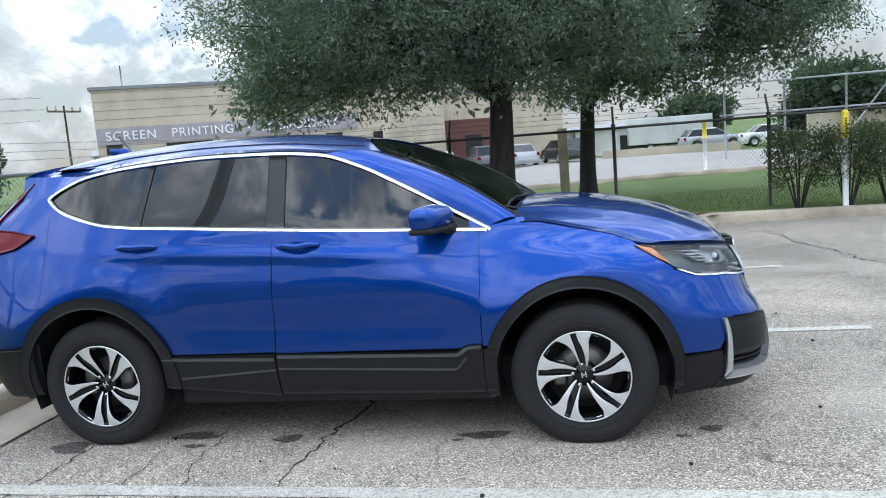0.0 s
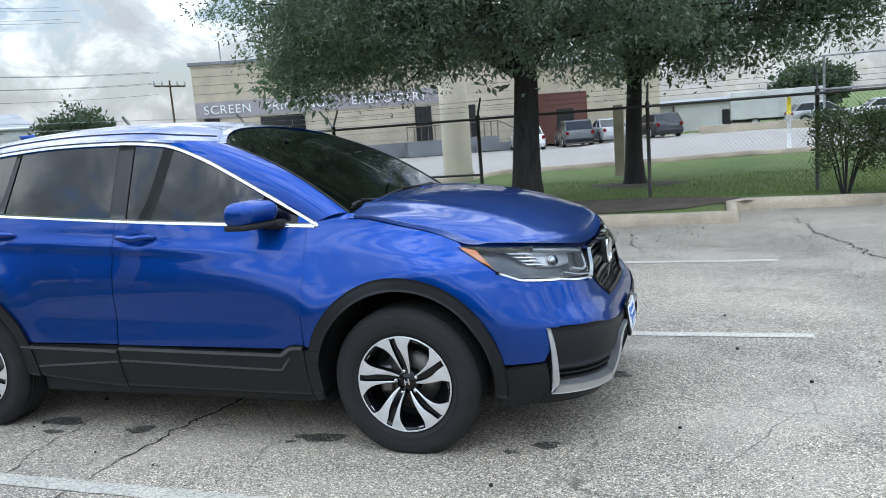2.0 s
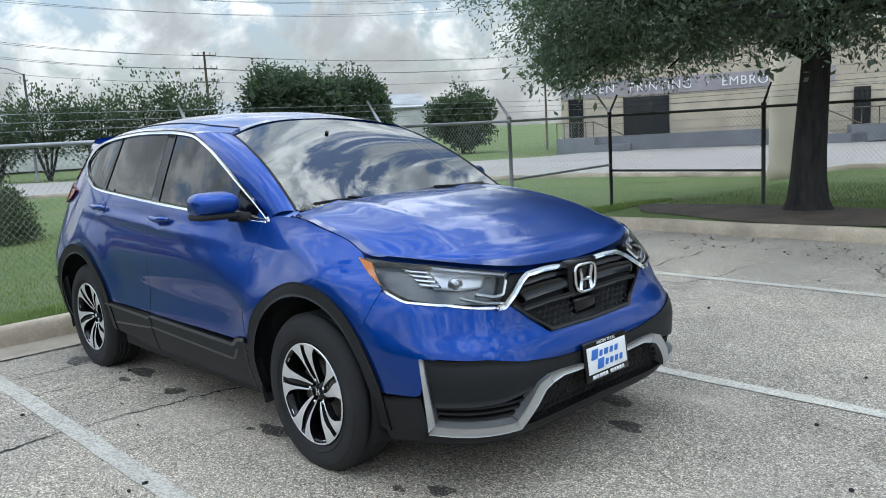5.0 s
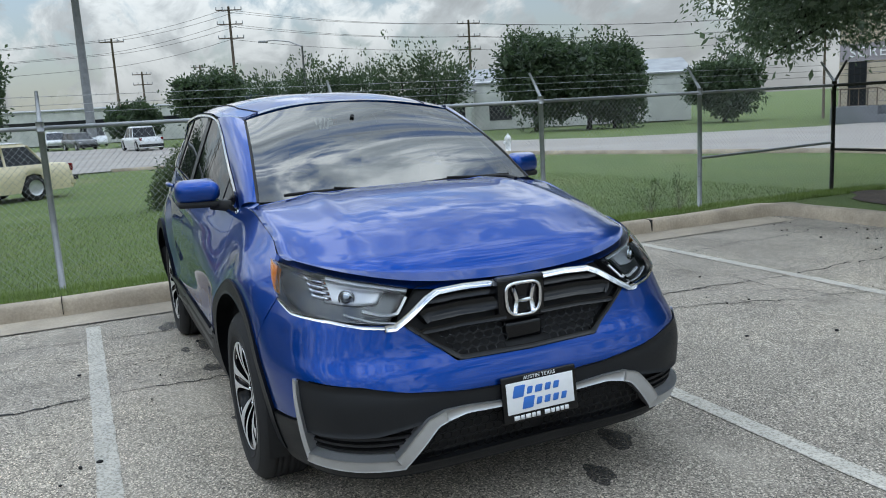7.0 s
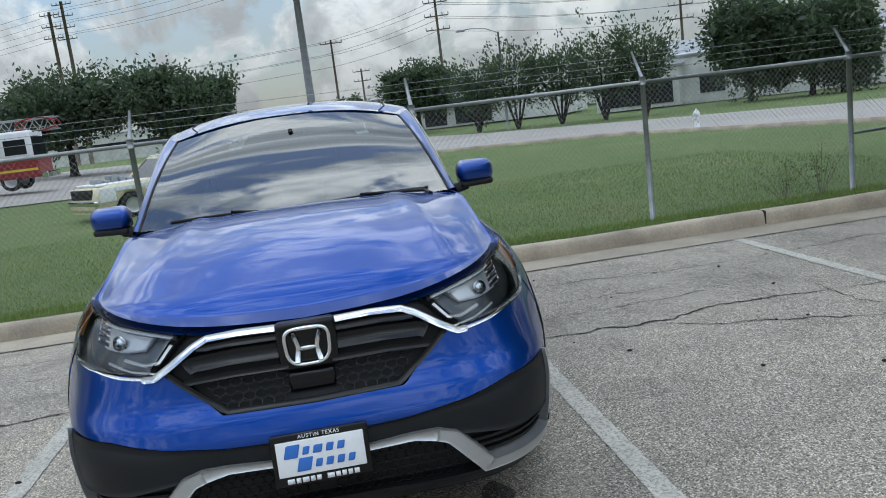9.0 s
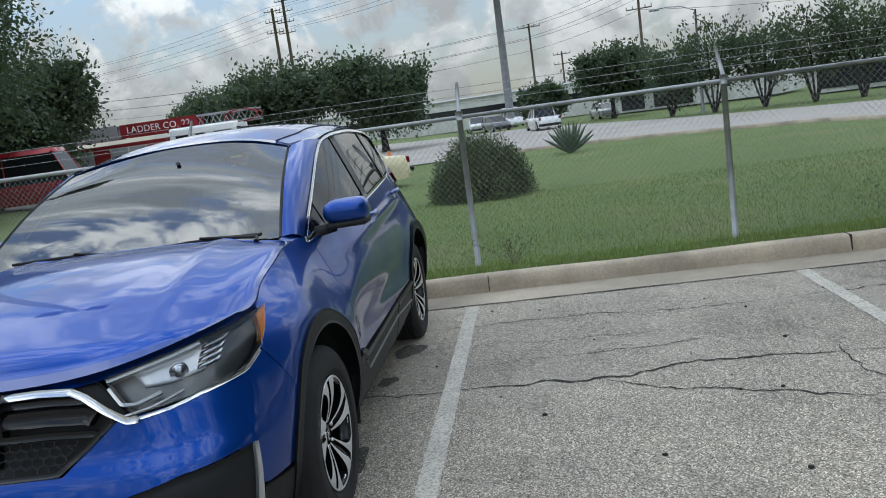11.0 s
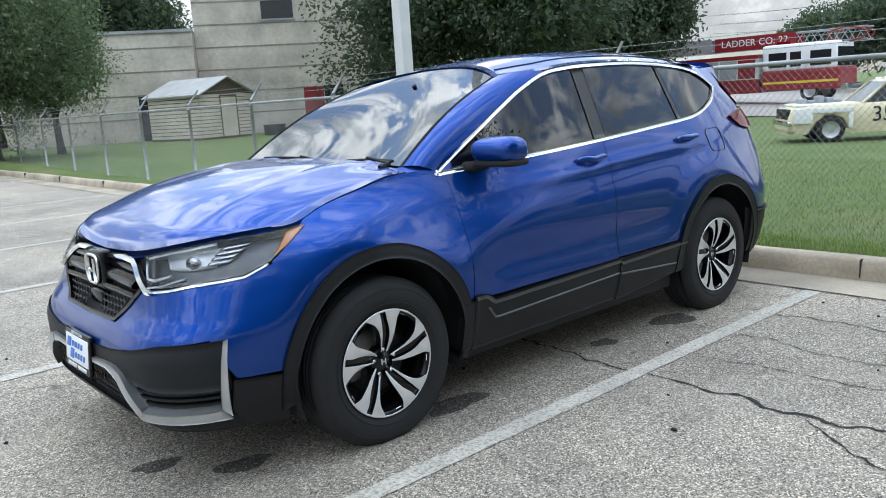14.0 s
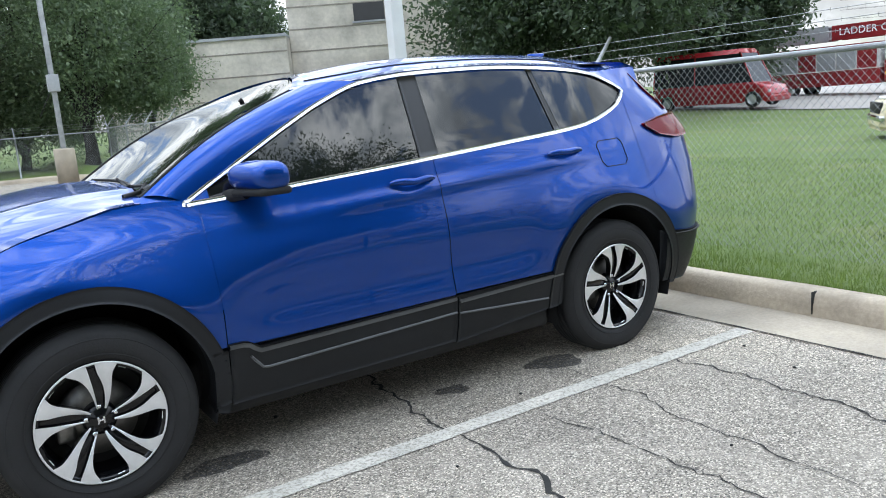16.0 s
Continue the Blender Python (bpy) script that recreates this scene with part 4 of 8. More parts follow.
def build_roof(car):
    edge = []
    for i in range(41):
        x = -1.90 + 2.22 * i / 40
        if x < -1.62:
            t = (x + 1.90) / 0.28
            z = 1.530 - 0.012 * t
            p = Vector((x, 0.545 + (0.60 - 0.545) * t, z))
        elif x < 0.02:
            z = rail(x) + 0.016
            y = body_y(x, z)
            t = smooth01(-1.62, -1.2, x)
            p = Vector((x, 0.60 * (1 - t) + y * t, 1.518 * (1 - t) + z * t))
        else:
            t = (x - 0.02) / 0.30
            a = body_y(0.02, rail(0.02) + 0.016)
            p = Vector((x, a + (0.605 - a) * t, rail(0.02) + 0.016 + (1.520 - rail(0.02) - 0.016) * t))
        edge.append(p)
    mid = spline1((-1.93, 1.555), (-1.73, 1.605), (-1.4, 1.645), (-0.95, 1.668), (-0.5, 1.668), (-0.15, 1.645), (0.15, 1.595))
    rows = []
    for i, e in enumerate(edge):
        xc = -1.95 + (0.13 + 1.95) * i / 40
        zc = mid(xc)
        row = []
        for j in range(-16, 17):
            r = j / 16
            w = abs(r) ** 2.5
            row.append(Vector((xc + (e.x - xc) * abs(r) ** 2, r * e.y, zc + (e.z - zc) * w)))
        rows.append(row)
    bm = sheet(bmesh.new(), rows, lambda i, j: rows[i][j] - Vector((0, 0, 0.03)))
    part("roof", bm, "paint", car)
    # shallow roof ditches
    for s in (-1, 1):
        bm = bmesh.new()
        tube(bm, [(rows[i][16 + s * 13].x, rows[i][16 + s * 13].y, rows[i][16 + s * 13].z + 0.001) for i in range(3, 40)], 0.004, 6)
        part("roof_moulding", bm, "matt_black", car)
    # upper tail sides below the spoiler
    for s in (-1, 1):
        bm = bmesh.new()
        top = [Vector((e.x, s * e.y, e.z)) for e in edge[:17]]
        low = [on_side(x, z, s, -0.004) for x, z in sampled(lambda x: rail(x) + 0.006 if x > -1.64 else 1.40, -1.93, -1.05, 16)]
        for k, q in enumerate(low):
            if q.x < -1.64:
                low[k] = on_side(max(q.x, -1.9), 1.40, s, -0.004)
        sheet(bm, [top, [(a + b) / 2 for a, b in zip(top, low)], low])
        part("rear_pillar", bm, "paint", car)
    bm = bmesh.new()
    box(bm, -0.075, -0.016, 0, 0.06, 0.016, 0.045, 0.012)
    for v in bm.verts:
        if v.co.z > 0.02:
            v.co.x -= 0.03
            v.co.y *= 0.4
    fin = part("aerial", bm, "paint", car, "small shark-fin aerial")
    fin.matrix_local = Matrix.Translation((-1.58, 0.0, 1.622))
    bm = bmesh.new()
    rows = [[Vector((-1.80 - 0.10 * u - 0.03 * (1 - (y / 0.56) ** 2), y, 1.556 + 0.03 * (1 - (y / 0.56) ** 2) - 0.028 * u)) for y in [-0.55 + 1.10 * j / 16 for j in range(17)]] for u in (0, 0.5, 1)]
    sheet(bm, rows, lambda i, j: rows[i][j] - Vector((0, 0, 0.03)))
    part("spoiler", bm, "paint", car)
    return edge


def windscreen_lines():
    low, high = [], []
    for j in range(-12, 13):
        r = j / 12
        low.append(Vector((0.915 + 0.125 * abs(r) ** 2.2, r * 0.715, 1.112 + 0.03 * abs(r) ** 2)))
        high.append(Vector((0.14 + 0.175 * abs(r) ** 2, r * 0.598, 1.590 - 0.072 * abs(r) ** 2.2)))
    return low, high


def build_screen(car):
    low, high = windscreen_lines()
    rows = []
    for i in range(13):
        t = i / 12
        rows.append([a.lerp(b, t) + Vector((0.28, 0, 0.46)).normalized() * 0.035 * math.sin(math.pi * t) for a, b in zip(low, high)])
    part("windscreen", sheet(bmesh.new(), rows), "screen", car, "curved windscreen reflecting clouds")
    # dark band round the glass
    for k in (0, -1):
        part("screen_seal", tube(bmesh.new(), [row[k] + Vector((0, 0, -0.002)) for row in rows], 0.007, 8), "matt_black", car)
    # front pillars
    for s in (-1, 1):
        a_in = [Vector((row[0 if s < 0 else -1].x, row[0 if s < 0 else -1].y, row[0 if s < 0 else -1].z)) for row in rows]
        out = []
        for i in range(13):
            x = 0.89 - 0.86 * (i / 12)
            out.append(on_side(x, rail(x) + 0.012, s, 0.0))
        g = []
        for k in range(7):
            t = k / 6
            g.append([p.lerp(q, t) + Vector((0.4, s * 0.6, 0.7)).normalized() * 0.022 * math.sin(math.pi * t) for p, q in zip(out, a_in)])
        part("front_pillar", sheet(bmesh.new(), g), "paint", car)
        # small panel closing the foot of the pillar against wing and cowl
        outer_edge = [on_side(0.79 + 0.28 * k / 8, seam(0.83 + 0.24 * k / 8) - 0.004, s, -0.001) for k in range(9)]
        foot, corner = on_side(0.79, rail(0.79) + 0.010, s, -0.002), a_in[0] + Vector((0.03, 0, -0.004))
        inner_edge = [foot.lerp(corner, k / 8) for k in range(9)]
        part("pillar_foot", sheet(bmesh.new(), [outer_edge, [(p + q) / 2 for p, q in zip(outer_edge, inner_edge)], inner_edge]), "paint", car)
    # cowl panel and wipers
    rows = [[p + Vector((dx, 0, dz)) for p in low] for dx, dz in ((-0.03, -0.01), (0.03, -0.022), (0.09, -0.016))]
    part("cowl", sheet(bmesh.new(), rows, lambda i, j: rows[i][j] - Vector((0, 0, 0.03))), "matt_black", car, "black cowl below the windscreen")
    for y0, y1 in ((-0.58, -0.05), (-0.02, 0.62)):
        w = new("wiper")
        w.parent = car
        def glass(y, up):
            j = (y / 0.715)
            return Vector((0.915 + 0.125 * abs(j) ** 2.2 - 0.85 * up + 0.02, y, 1.112 + 0.03 * abs(j) ** 2 + 0.5 * up + 0.016))
        bm = bmesh.new()
        tube(bm, [glass(y0 + (y1 - y0) * k / 10, 0.022 + 0.02 * math.sin(math.pi * k / 10)) for k in range(11)], 0.008, 6)
        part("wiper_blade", bm, "matt_black", w)
        bm = bmesh.new()
        tube(bm, [glass(y1, -0.02) + Vector((0.04, 0, 0)), glass(y1 - 0.02, 0.01), glass((y0 + y1) / 2, 0.040) + Vector((0, 0, 0.012))], [0.012, 0.009, 0.006], 8)
        part("wiper_arm", bm, "matt_black", w)
    # dashboard, mirror and seats, dim behind the glass
    bm = bmesh.new()
    box(bm, 0.55, -0.66, 0.85, 0.98, 0.66, 1.07, 0.05)
    part("dashboard", bm, "cabin", car, "dark dashboard")
    bm = bmesh.new()
    box(bm, -0.015, -0.125, -0.035, 0.015, 0.125, 0.035, 0.012)
    tube(bm, [(0.01, 0, 0.02), (0.06, 0, 0.08)], 0.012, 6)
    rv = part("rear_view_mirror", bm, "matt_black", car, "black rear-view mirror")
    rv.matrix_local = Matrix.Translation((0.28, 0.0, 1.43))
    for y in (-0.37, 0.37):
        bm = bmesh.new()
        box(bm, -0.32, y - 0.24, 0.55, -0.12, y + 0.24, 1.18, 0.06)
        box(bm, -0.30, y - 0.13, 1.17, -0.19, y + 0.13, 1.40, 0.045)
        part("front_seat", bm, "cabin", car, "dark front seat")
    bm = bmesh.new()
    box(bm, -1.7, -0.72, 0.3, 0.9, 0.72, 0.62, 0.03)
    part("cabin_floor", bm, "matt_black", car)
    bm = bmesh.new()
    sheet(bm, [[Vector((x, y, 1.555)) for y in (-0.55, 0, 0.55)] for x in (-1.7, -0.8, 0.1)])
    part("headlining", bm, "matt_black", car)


lip_z = spline1((0.0, 0.885), (0.25, 0.892), (0.50, 0.908), (0.75, 0.940), (1.0, 0.978))


def hood_lip(r):
    """Front edge of the bonnet, from the middle (0) to the lamp corner (1)."""
    y = 0.745 * r
    z = lip_z(r)
    lo, hi = 1.0, x_front(z)
    for _ in range(24):
        x = 0.5 * (lo + hi)
        if body_y(x, z) > y:
            lo = x
        else:
            hi = x
    return Vector((lo, y, z))


def build_bonnet(car):
    n, m = 34, 22
    lips = [hood_lip(j / m) for j in range(m + 1)]
    corner = lips[-1]
    zc = spline1((0.0, 1.160), (0.25, 1.166), (0.5, 1.135), (0.75, 1.068), (0.90, 1.0), (0.97, 0.945), (1.0, 0.892))
    half = []
    for i in range(n + 1):
        s = (i / n)
        xe = 1.02 + (corner.x - 1.02) * s
        ze = seam(xe) if s < 0.98 else corner.z
        ye = body_y(xe, seam(xe)) * (1 - s ** 8) + corner.y * s ** 8
        ze = seam(xe) * (1 - s ** 8) + corner.z * s ** 8
        row = []
        for j in range(m + 1):
            r = j / m
            xa = 0.99 + 0.06 * r ** 2
            x = xa + (lips[j].x - xa) * s
            y = r * ye
            k = r ** 2.6
            z = zc(s) * (1 - k) + ze * k
            z += (lips[j].z - (zc(1) * (1 - k) + corner.z * k)) * s ** 6
            # raised edge lines of the bonnet
            z += 0.012 * math.exp(-((r - 0.60 - 0.12 * s) / 0.07) ** 2) * (1 - s ** 3)
            row.append(Vector((x, y, z + 0.003)))
        half.append(row)
    rows = [[Vector((p.x, -p.y, p.z)) for p in row[:0:-1]] + row for row in half]
    bm = sheet(bmesh.new(), rows, lambda i, j: rows[i][j] - Vector((0.004 if i == n else 0, 0, 0.03)))
    part("bonnet", bm, "paint", car)


def build_car():
    car = thing("parked_car", Matrix(), "blue metallic compact sport utility car with black lower cladding", "car")
    for s in (-1, 1):
        build_side(car, s)
    build_roof(car)
    build_screen(car)
    build_bonnet(car)
    build_front(car)
    build_tail(car)
    build_wheels(car)
    for ob in car.children:
        if ob.name.split(".")[0] in ("front_wing", "front_door", "rear_door", "rear_wing", "bumper_skin", "tail_panel"):
            true_normals(ob)
    return car


def nose_line(pts):
    """Points given as (distance from the middle, height) turned into (angle, height) on the nose."""
    return [(math.copysign(nose(abs(y), z), y), z) for y, z in pts]


def both(pts):
    """Mirrors a half line from the middle outwards into one line across the car."""
    return [(-y, z) for y, z in reversed(pts) if y > 0] + pts


def across(line):
    """Mirrors a line of (angle, height) from the middle outwards."""
    return [(-p, z) for p, z in reversed(line) if p > 1e-4] + line


def build_front(car):
    X = lambda x, z: (nose_x(x - 0.045 * smooth01(1.86, 2.0, x), z), z)
    # blue bumper skin under lamps and grille, one piece from wheel to wheel
    top = nose_line([(0.0, 0.625), (0.30, 0.632), (0.46, 0.772), (0.60, 0.785)]) + [X(1.90, 0.818), X(1.73, 0.868)]
    low = nose_line([(0.0, 0.520), (0.30, 0.534), (0.50, 0.560), (0.66, 0.595)]) + [X(2.042, 0.612), X(2.034, 0.45), X(1.50, 0.43)]
    part("bumper_skin", patch(on_nose, across(top), across(low), 141, 22, -0.0025, 0.02, in_arch), "paint", car)
    # black lower bumper
    top = nose_line([(0.0, 0.518), (0.30, 0.532), (0.50, 0.558), (0.66, 0.593)]) + [X(2.056, 0.606)]
    low = nose_line([(0.0, 0.455), (0.30, 0.462), (0.42, 0.450), (0.62, 0.418)]) + [X(2.05, 0.415)]
    lower = part("lower_bumper", patch(on_nose, across(top), across(low), 81, 8, 0.004, 0.03), "clad", car, "grey-black plastic lower bumper")
    # dark recess behind vents and mesh
    top = nose_line([(0.0, 0.462), (0.42, 0.47)]) + [X(2.05, 0.482)]
    low = nose_line([(0.0, 0.285), (0.42, 0.29)]) + [X(2.02, 0.30)]
    part("intake", patch(on_nose, across(top), across(low), 61, 8, -0.035, 0.0), "matt_black", lower)
    # chin
    top = nose_line([(0.0, 0.298), (0.40, 0.290), (0.52, 0.292), (0.66, 0.297)]) + [X(2.03, 0.305)]
    low = nose_line([(0.0, 0.235), (0.40, 0.235), (0.55, 0.235), (0.66, 0.24)]) + [X(1.985, 0.24)]
    part("chin", patch(on_nose, across(top), across(low), 61, 6, 0.006, 0.05), "clad", lower)
    for s in (-1, 1):
        place = lambda p, z, off=0.0: on_nose(s * p, z, off)
        top = [X(2.044, 0.447), X(1.80, 0.428), X(1.70, 0.42)]
        low = [X(2.03, 0.25), X(1.80, 0.22), X(1.72, 0.22)]
        part("bumper_corner", patch(place, top, low, 24, 14, 0.004, 0.03, in_arch), "clad", lower)
        # silver chevron
        bm = patch(place, [X(2.064, 0.602), X(2.048, 0.606)], [X(2.085, 0.343), X(2.047, 0.306)], 4, 12, 0.016, 0.04)
        patch(place, nose_line([(0.560, 0.334)]) + [X(2.085, 0.345)], nose_line([(0.530, 0.292)]) + [X(2.047, 0.300)], 14, 6, 0.022, 0.05, None, bm)
        patch(place, nose_line([(0.385, 0.482), (0.45, 0.462), (0.562, 0.337)]), nose_line([(0.375, 0.440), (0.41, 0.428), (0.528, 0.292)]), 18, 6, 0.022, 0.05, None, bm)
        patch(place, nose_line([(0.14, 0.470), (0.30, 0.482), (0.387, 0.482)]), nose_line([(0.14, 0.450), (0.30, 0.456), (0.377, 0.440)]), 14, 3, 0.020, 0.04, None, bm)
        bmesh.ops.remove_doubles(bm, verts=bm.verts, dist=0.0015)
        part("silver_trim", bm, "silver", lower, "satin silver bumper trim")
        # vent slats in the outer opening
        for z in (0.348, 0.374, 0.398):
            part("vent_slat", patch(place, nose_line([(0.47, z + 0.008)]) + [X(2.09, z + 0.012)], nose_line([(0.47, z - 0.004)]) + [X(2.09, z)], 10, 2, -0.014, 0.03), "matt_black", lower)
        # honeycomb of the lower intake
        bm = bmesh.new()
        for rowi in range(5):
            for k in range(14):
                y, z = 0.03 + 0.034 * k + (0.017 if rowi % 2 else 0), 0.312 + 0.031 * rowi
                if y < 0.47 - max(0, (z - 0.40)) * 1.2 and not (y < 0.15 and z > 0.40):
                    hexa = [(y + 0.018 * math.cos(radians(60 * a + 30)), z + 0.016 * math.sin(radians(60 * a + 30))) for a in range(6)]
                    pts = [on_nose(s * nose(max(0.001, h[0]), h[1]), h[1], -0.008) for h in hexa]
                    tube(bm, pts + pts[:1], 0.0022, 4, False)
        tagged(part("intake_mesh", bm, "gloss_black", lower, "black honeycomb mesh"), kind="stuff")
        # headlamp
        outer_tip = (nose_x(1.605, 0.972), 0.972)
        top = nose_line([(0.425, 0.892), (0.55, 0.920), (0.68, 0.947)]) + [outer_tip]
        low = nose_line([(0.525, 0.779), (0.60, 0.789)]) + [X(1.90, 0.822), X(1.79, 0.860), X(1.625, 0.960)]
        lens = patch(place, top, low, 44, 14, 0.011, 0.01)
        if s > 0:
            bmesh.ops.reverse_faces(lens, faces=lens.faces)
        hl = part("headlamp", lens, "lamp_clear", car, "clear headlamp with amber corner")
        part("lamp_bowl", patch(place, top, low, 30, 10, -0.045, -0.045), "lamp_bowl", hl, "grey lamp housing")
        # reflectors, projector and light bars inside
        c = on_nose(s * nose(0.64, 0.885), 0.885, -0.03)
        bm = bmesh.new()
        lathe(bm, [(0.0, 0.03), (0.02, 0.028), (0.034, 0.018), (0.042, 0.0), (0.047, 0.012), (0.05, 0.0)], 28, "y")
        ob = part("projector", bm, "chrome", hl)
        ob.matrix_local = Matrix.Translation(c) @ Matrix.Rotation(radians(-90 + (35 * s)), 4, "Z") @ Matrix.Scale(0.62, 4)
        bm = bmesh.new()
        lathe(bm, [(0.0, 0.026), (0.02, 0.02), (0.032, 0.004)], 24, "y")
        ob = part("projector_lens", bm, "lamp_clear", hl)
        ob.matrix_local = Matrix.Translation(c) @ Matrix.Rotation(radians(-90 + (35 * s)), 4, "Z") @ Matrix.Scale(0.62, 4) @ Matrix.Translation((0, 0.012, 0))
        part("light_bar", ribbon(place, nose_line([(0.44, 0.865), (0.485, 0.815), (0.53, 0.812), (0.60, 0.832)]), 0.009, 24, 0.002, 0.02), "white", hl, "white light guide")
        part("light_bar", ribbon(place, nose_line([(0.49, 0.783), (0.58, 0.797), (0.66, 0.824)]), 0.006, 20, -0.002, 0.015), "white", hl, "white light guide")
        for k in range(4):
            z0 = 0.875 + 0.017 * k
            part("reflector_rib", patch(place, nose_line([(0.69, z0 + 0.012), (0.745, z0 + 0.022)]), nose_line([(0.69, z0), (0.745, z0 + 0.009)]), 6, 3, -0.03, 0.01), "chrome", hl)
        part("reflector", patch(place, nose_line([(0.50, 0.903), (0.62, 0.928), (0.70, 0.944)]), nose_line([(0.545, 0.862), (0.62, 0.860), (0.715, 0.872)]), 16, 6, -0.034, 0.01), "alloy", hl, "bright stepped reflector")
        part("inner_bezel", ribbon(place, nose_line([(0.43, 0.885), (0.55, 0.911), (0.68, 0.938)]), 0.010, 24, -0.004, 0.02), "silver", hl)
        part("turn_signal", patch(place, [X(1.690, 0.952), outer_tip], [X(1.775, 0.872), X(1.715, 0.905)], 10, 10, 0.007, 0.02), "amber", hl, "amber turn signal lens")
        # chrome wing of the grille running under the lamp
        line = nose_line([(0.09, 0.868), (0.22, 0.872), (0.325, 0.867), (0.37, 0.848), (0.44, 0.804), (0.505, 0.768), (0.54, 0.768)])
        part("chrome_bar", ribbon(place, line, 0.021, 44, 0.020, 0.035), "chrome", car, "chrome grille bar")
        part("chrome_bar", ribbon(place, nose_line([(0.50, 0.766), (0.62, 0.780), (0.70, 0.798)]) + [X(1.905, 0.815), X(1.80, 0.852)], 0.009, 30, 0.010, 0.02), "chrome", car, "thin chrome strip under the headlamp")
    # grille
    place = on_nose
    grille = thing("grille", Matrix(), "", "")
    grille.parent = car
    for key in ("label", "category"):
        if key in grille:
            del grille[key]
    top = nose_line(both([(0.0, 0.890), (0.30, 0.898), (0.40, 0.893), (0.50, 0.79)]))
    low = nose_line(both([(0.0, 0.628), (0.29, 0.635), (0.38, 0.70), (0.46, 0.772)]))
    part("grille_back", patch(place, top, low, 60, 16, -0.03, -0.03), "matt_black", grille)
    part("grille_frame", ribbon(place, nose_line(both([(0.0, 0.634), (0.285, 0.640), (0.375, 0.705), (0.462, 0.776)])), 0.016, 60, 0.008, 0.04), "gloss_black", grille)
    for z, w, o in ((0.842, 0.018, 0.004), (0.800, 0.046, 0.010), (0.748, 0.020, 0.006)):
        for s in (-1, 1):
            e = 0.40 if z > 0.78 else 0.42
            part("grille_bar", ribbon(lambda p, q, f=0.0: on_nose(s * p, q, f), nose_line([(0.07, z), (0.25, z + 0.002), (e - 0.02, z - 0.004), (e, z - 0.014)]), w, 30, o, 0.04), "gloss_black", grille, "gloss black grille bar")
    bm = bmesh.new()
    for rowi in range(4):
        for k in range(-10, 11):
            y, z = 0.038 * k + (0.019 if rowi % 2 else 0), 0.652 + 0.024 * rowi
            if abs(y) < 0.30 + 0.75 * (z - 0.65) and abs(y) > 0.085:
                hexa = [(y + 0.021 * math.cos(radians(60 * a + 30)), z + 0.0135 * math.sin(radians(60 * a + 30))) for a in range(6)]
                pts = [on_nose(math.copysign(nose(max(0.001, abs(h[0])), h[1]), h[0]), h[1], -0.006) for h in hexa]
                tube(bm, pts + pts[:1], 0.0026, 4, False)
    tagged(part("grille_mesh", bm, "gloss_black", grille, "black honeycomb mesh"), kind="stuff")
    bm = bmesh.new()
    box(bm, 2.13, -0.078, 0.655, 2.187, 0.078, 0.722, 0.012)
    part("radar_cover", bm, "gloss_black", grille, "flat black sensor cover")
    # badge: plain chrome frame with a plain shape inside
    bm = bmesh.new()
    box(bm, 2.13, -0.10, 0.725, 2.18, 0.10, 0.892, 0.014)
    part("badge_base", bm, "gloss_black", grille, "black badge base")
    bm = bmesh.new()
    ring = [(0.072 * math.copysign(abs(math.cos(a)) ** 0.55, math.cos(a)) * (1 + 0.12 * math.sin(a)), 0.061 * math.copysign(abs(math.sin(a)) ** 0.55, math.sin(a))) for a in [2 * math.pi * k / 40 for k in range(41)]]
    tube(bm, [(2.187 - 0.06 * (z / 1.0) * 0.3, y, 0.808 + z) for y, z in ring], 0.0075, 8, False)
    for y0, y1 in ((-0.040, -0.030), (0.040, 0.030)):
        tube(bm, [(2.187, y0 * 1.1, 0.858), (2.189, y1 * 1.0, 0.808), (2.187, y0 * 0.95, 0.758)], [0.012, 0.009, 0.012], 8)
    tube(bm, [(2.189, -0.03, 0.803), (2.189, 0.03, 0.803)], 0.009, 8)
    part("badge", bm, "chrome", grille, "chrome badge")
    # dealer plate in its frame
    plate = new("front_plate")
    plate.parent = car
    plate.matrix_local = Matrix.Translation((2.292, -0.005, 0.468)) @ Matrix.Rotation(radians(-6), 4, "Y")
    bm = bmesh.new()
    box(bm, -0.014, -0.158, -0.085, 0.004, 0.158, 0.085, 0.006)
    part("plate_frame", bm, "gloss_black", plate, "black plate frame")
    bm = bmesh.new()
    box(bm, 0.0, -0.142, -0.053, 0.0065, 0.142, 0.062, 0.002)
    part("plate_face", bm, "white", plate, "white dealer plate with blue script drawn as bars")
    for y0, z0, ws in ((-0.115, 0.026, (0.058, 0.034, 0.042, 0.036, 0.036)), (-0.078, -0.020, (0.058, 0.034, 0.036, 0.036, 0.034))):
        y = y0
        for k, w in enumerate(ws):
            h = 0.026 if k == 0 else 0.017
            bm = bmesh.new()
            box(bm, 0.005, y, z0 - h * 0.75, 0.0085, y + w - 0.013, z0 + h * 0.75 + (0.004 if k == 0 else 0), 0.0035)
            for v in bm.verts:
                v.co.y += 0.28 * (v.co.z - z0)
            part("plate_bar", bm, "blue_ink", plate, "blue bar")
            y += w
    y = -0.118
    for w in (0.028, 0.02, 0.026, 0.02, 0.02, 0.0, 0.028, 0.02, 0.02, 0.02, 0.022):
        if w:
            bm = bmesh.new()
            box(bm, 0.004, y, -0.077, 0.0062, y + w - 0.005, -0.061)
            part("plate_bar", bm, "white", plate, "white bar")
        y += w if w else 0.014
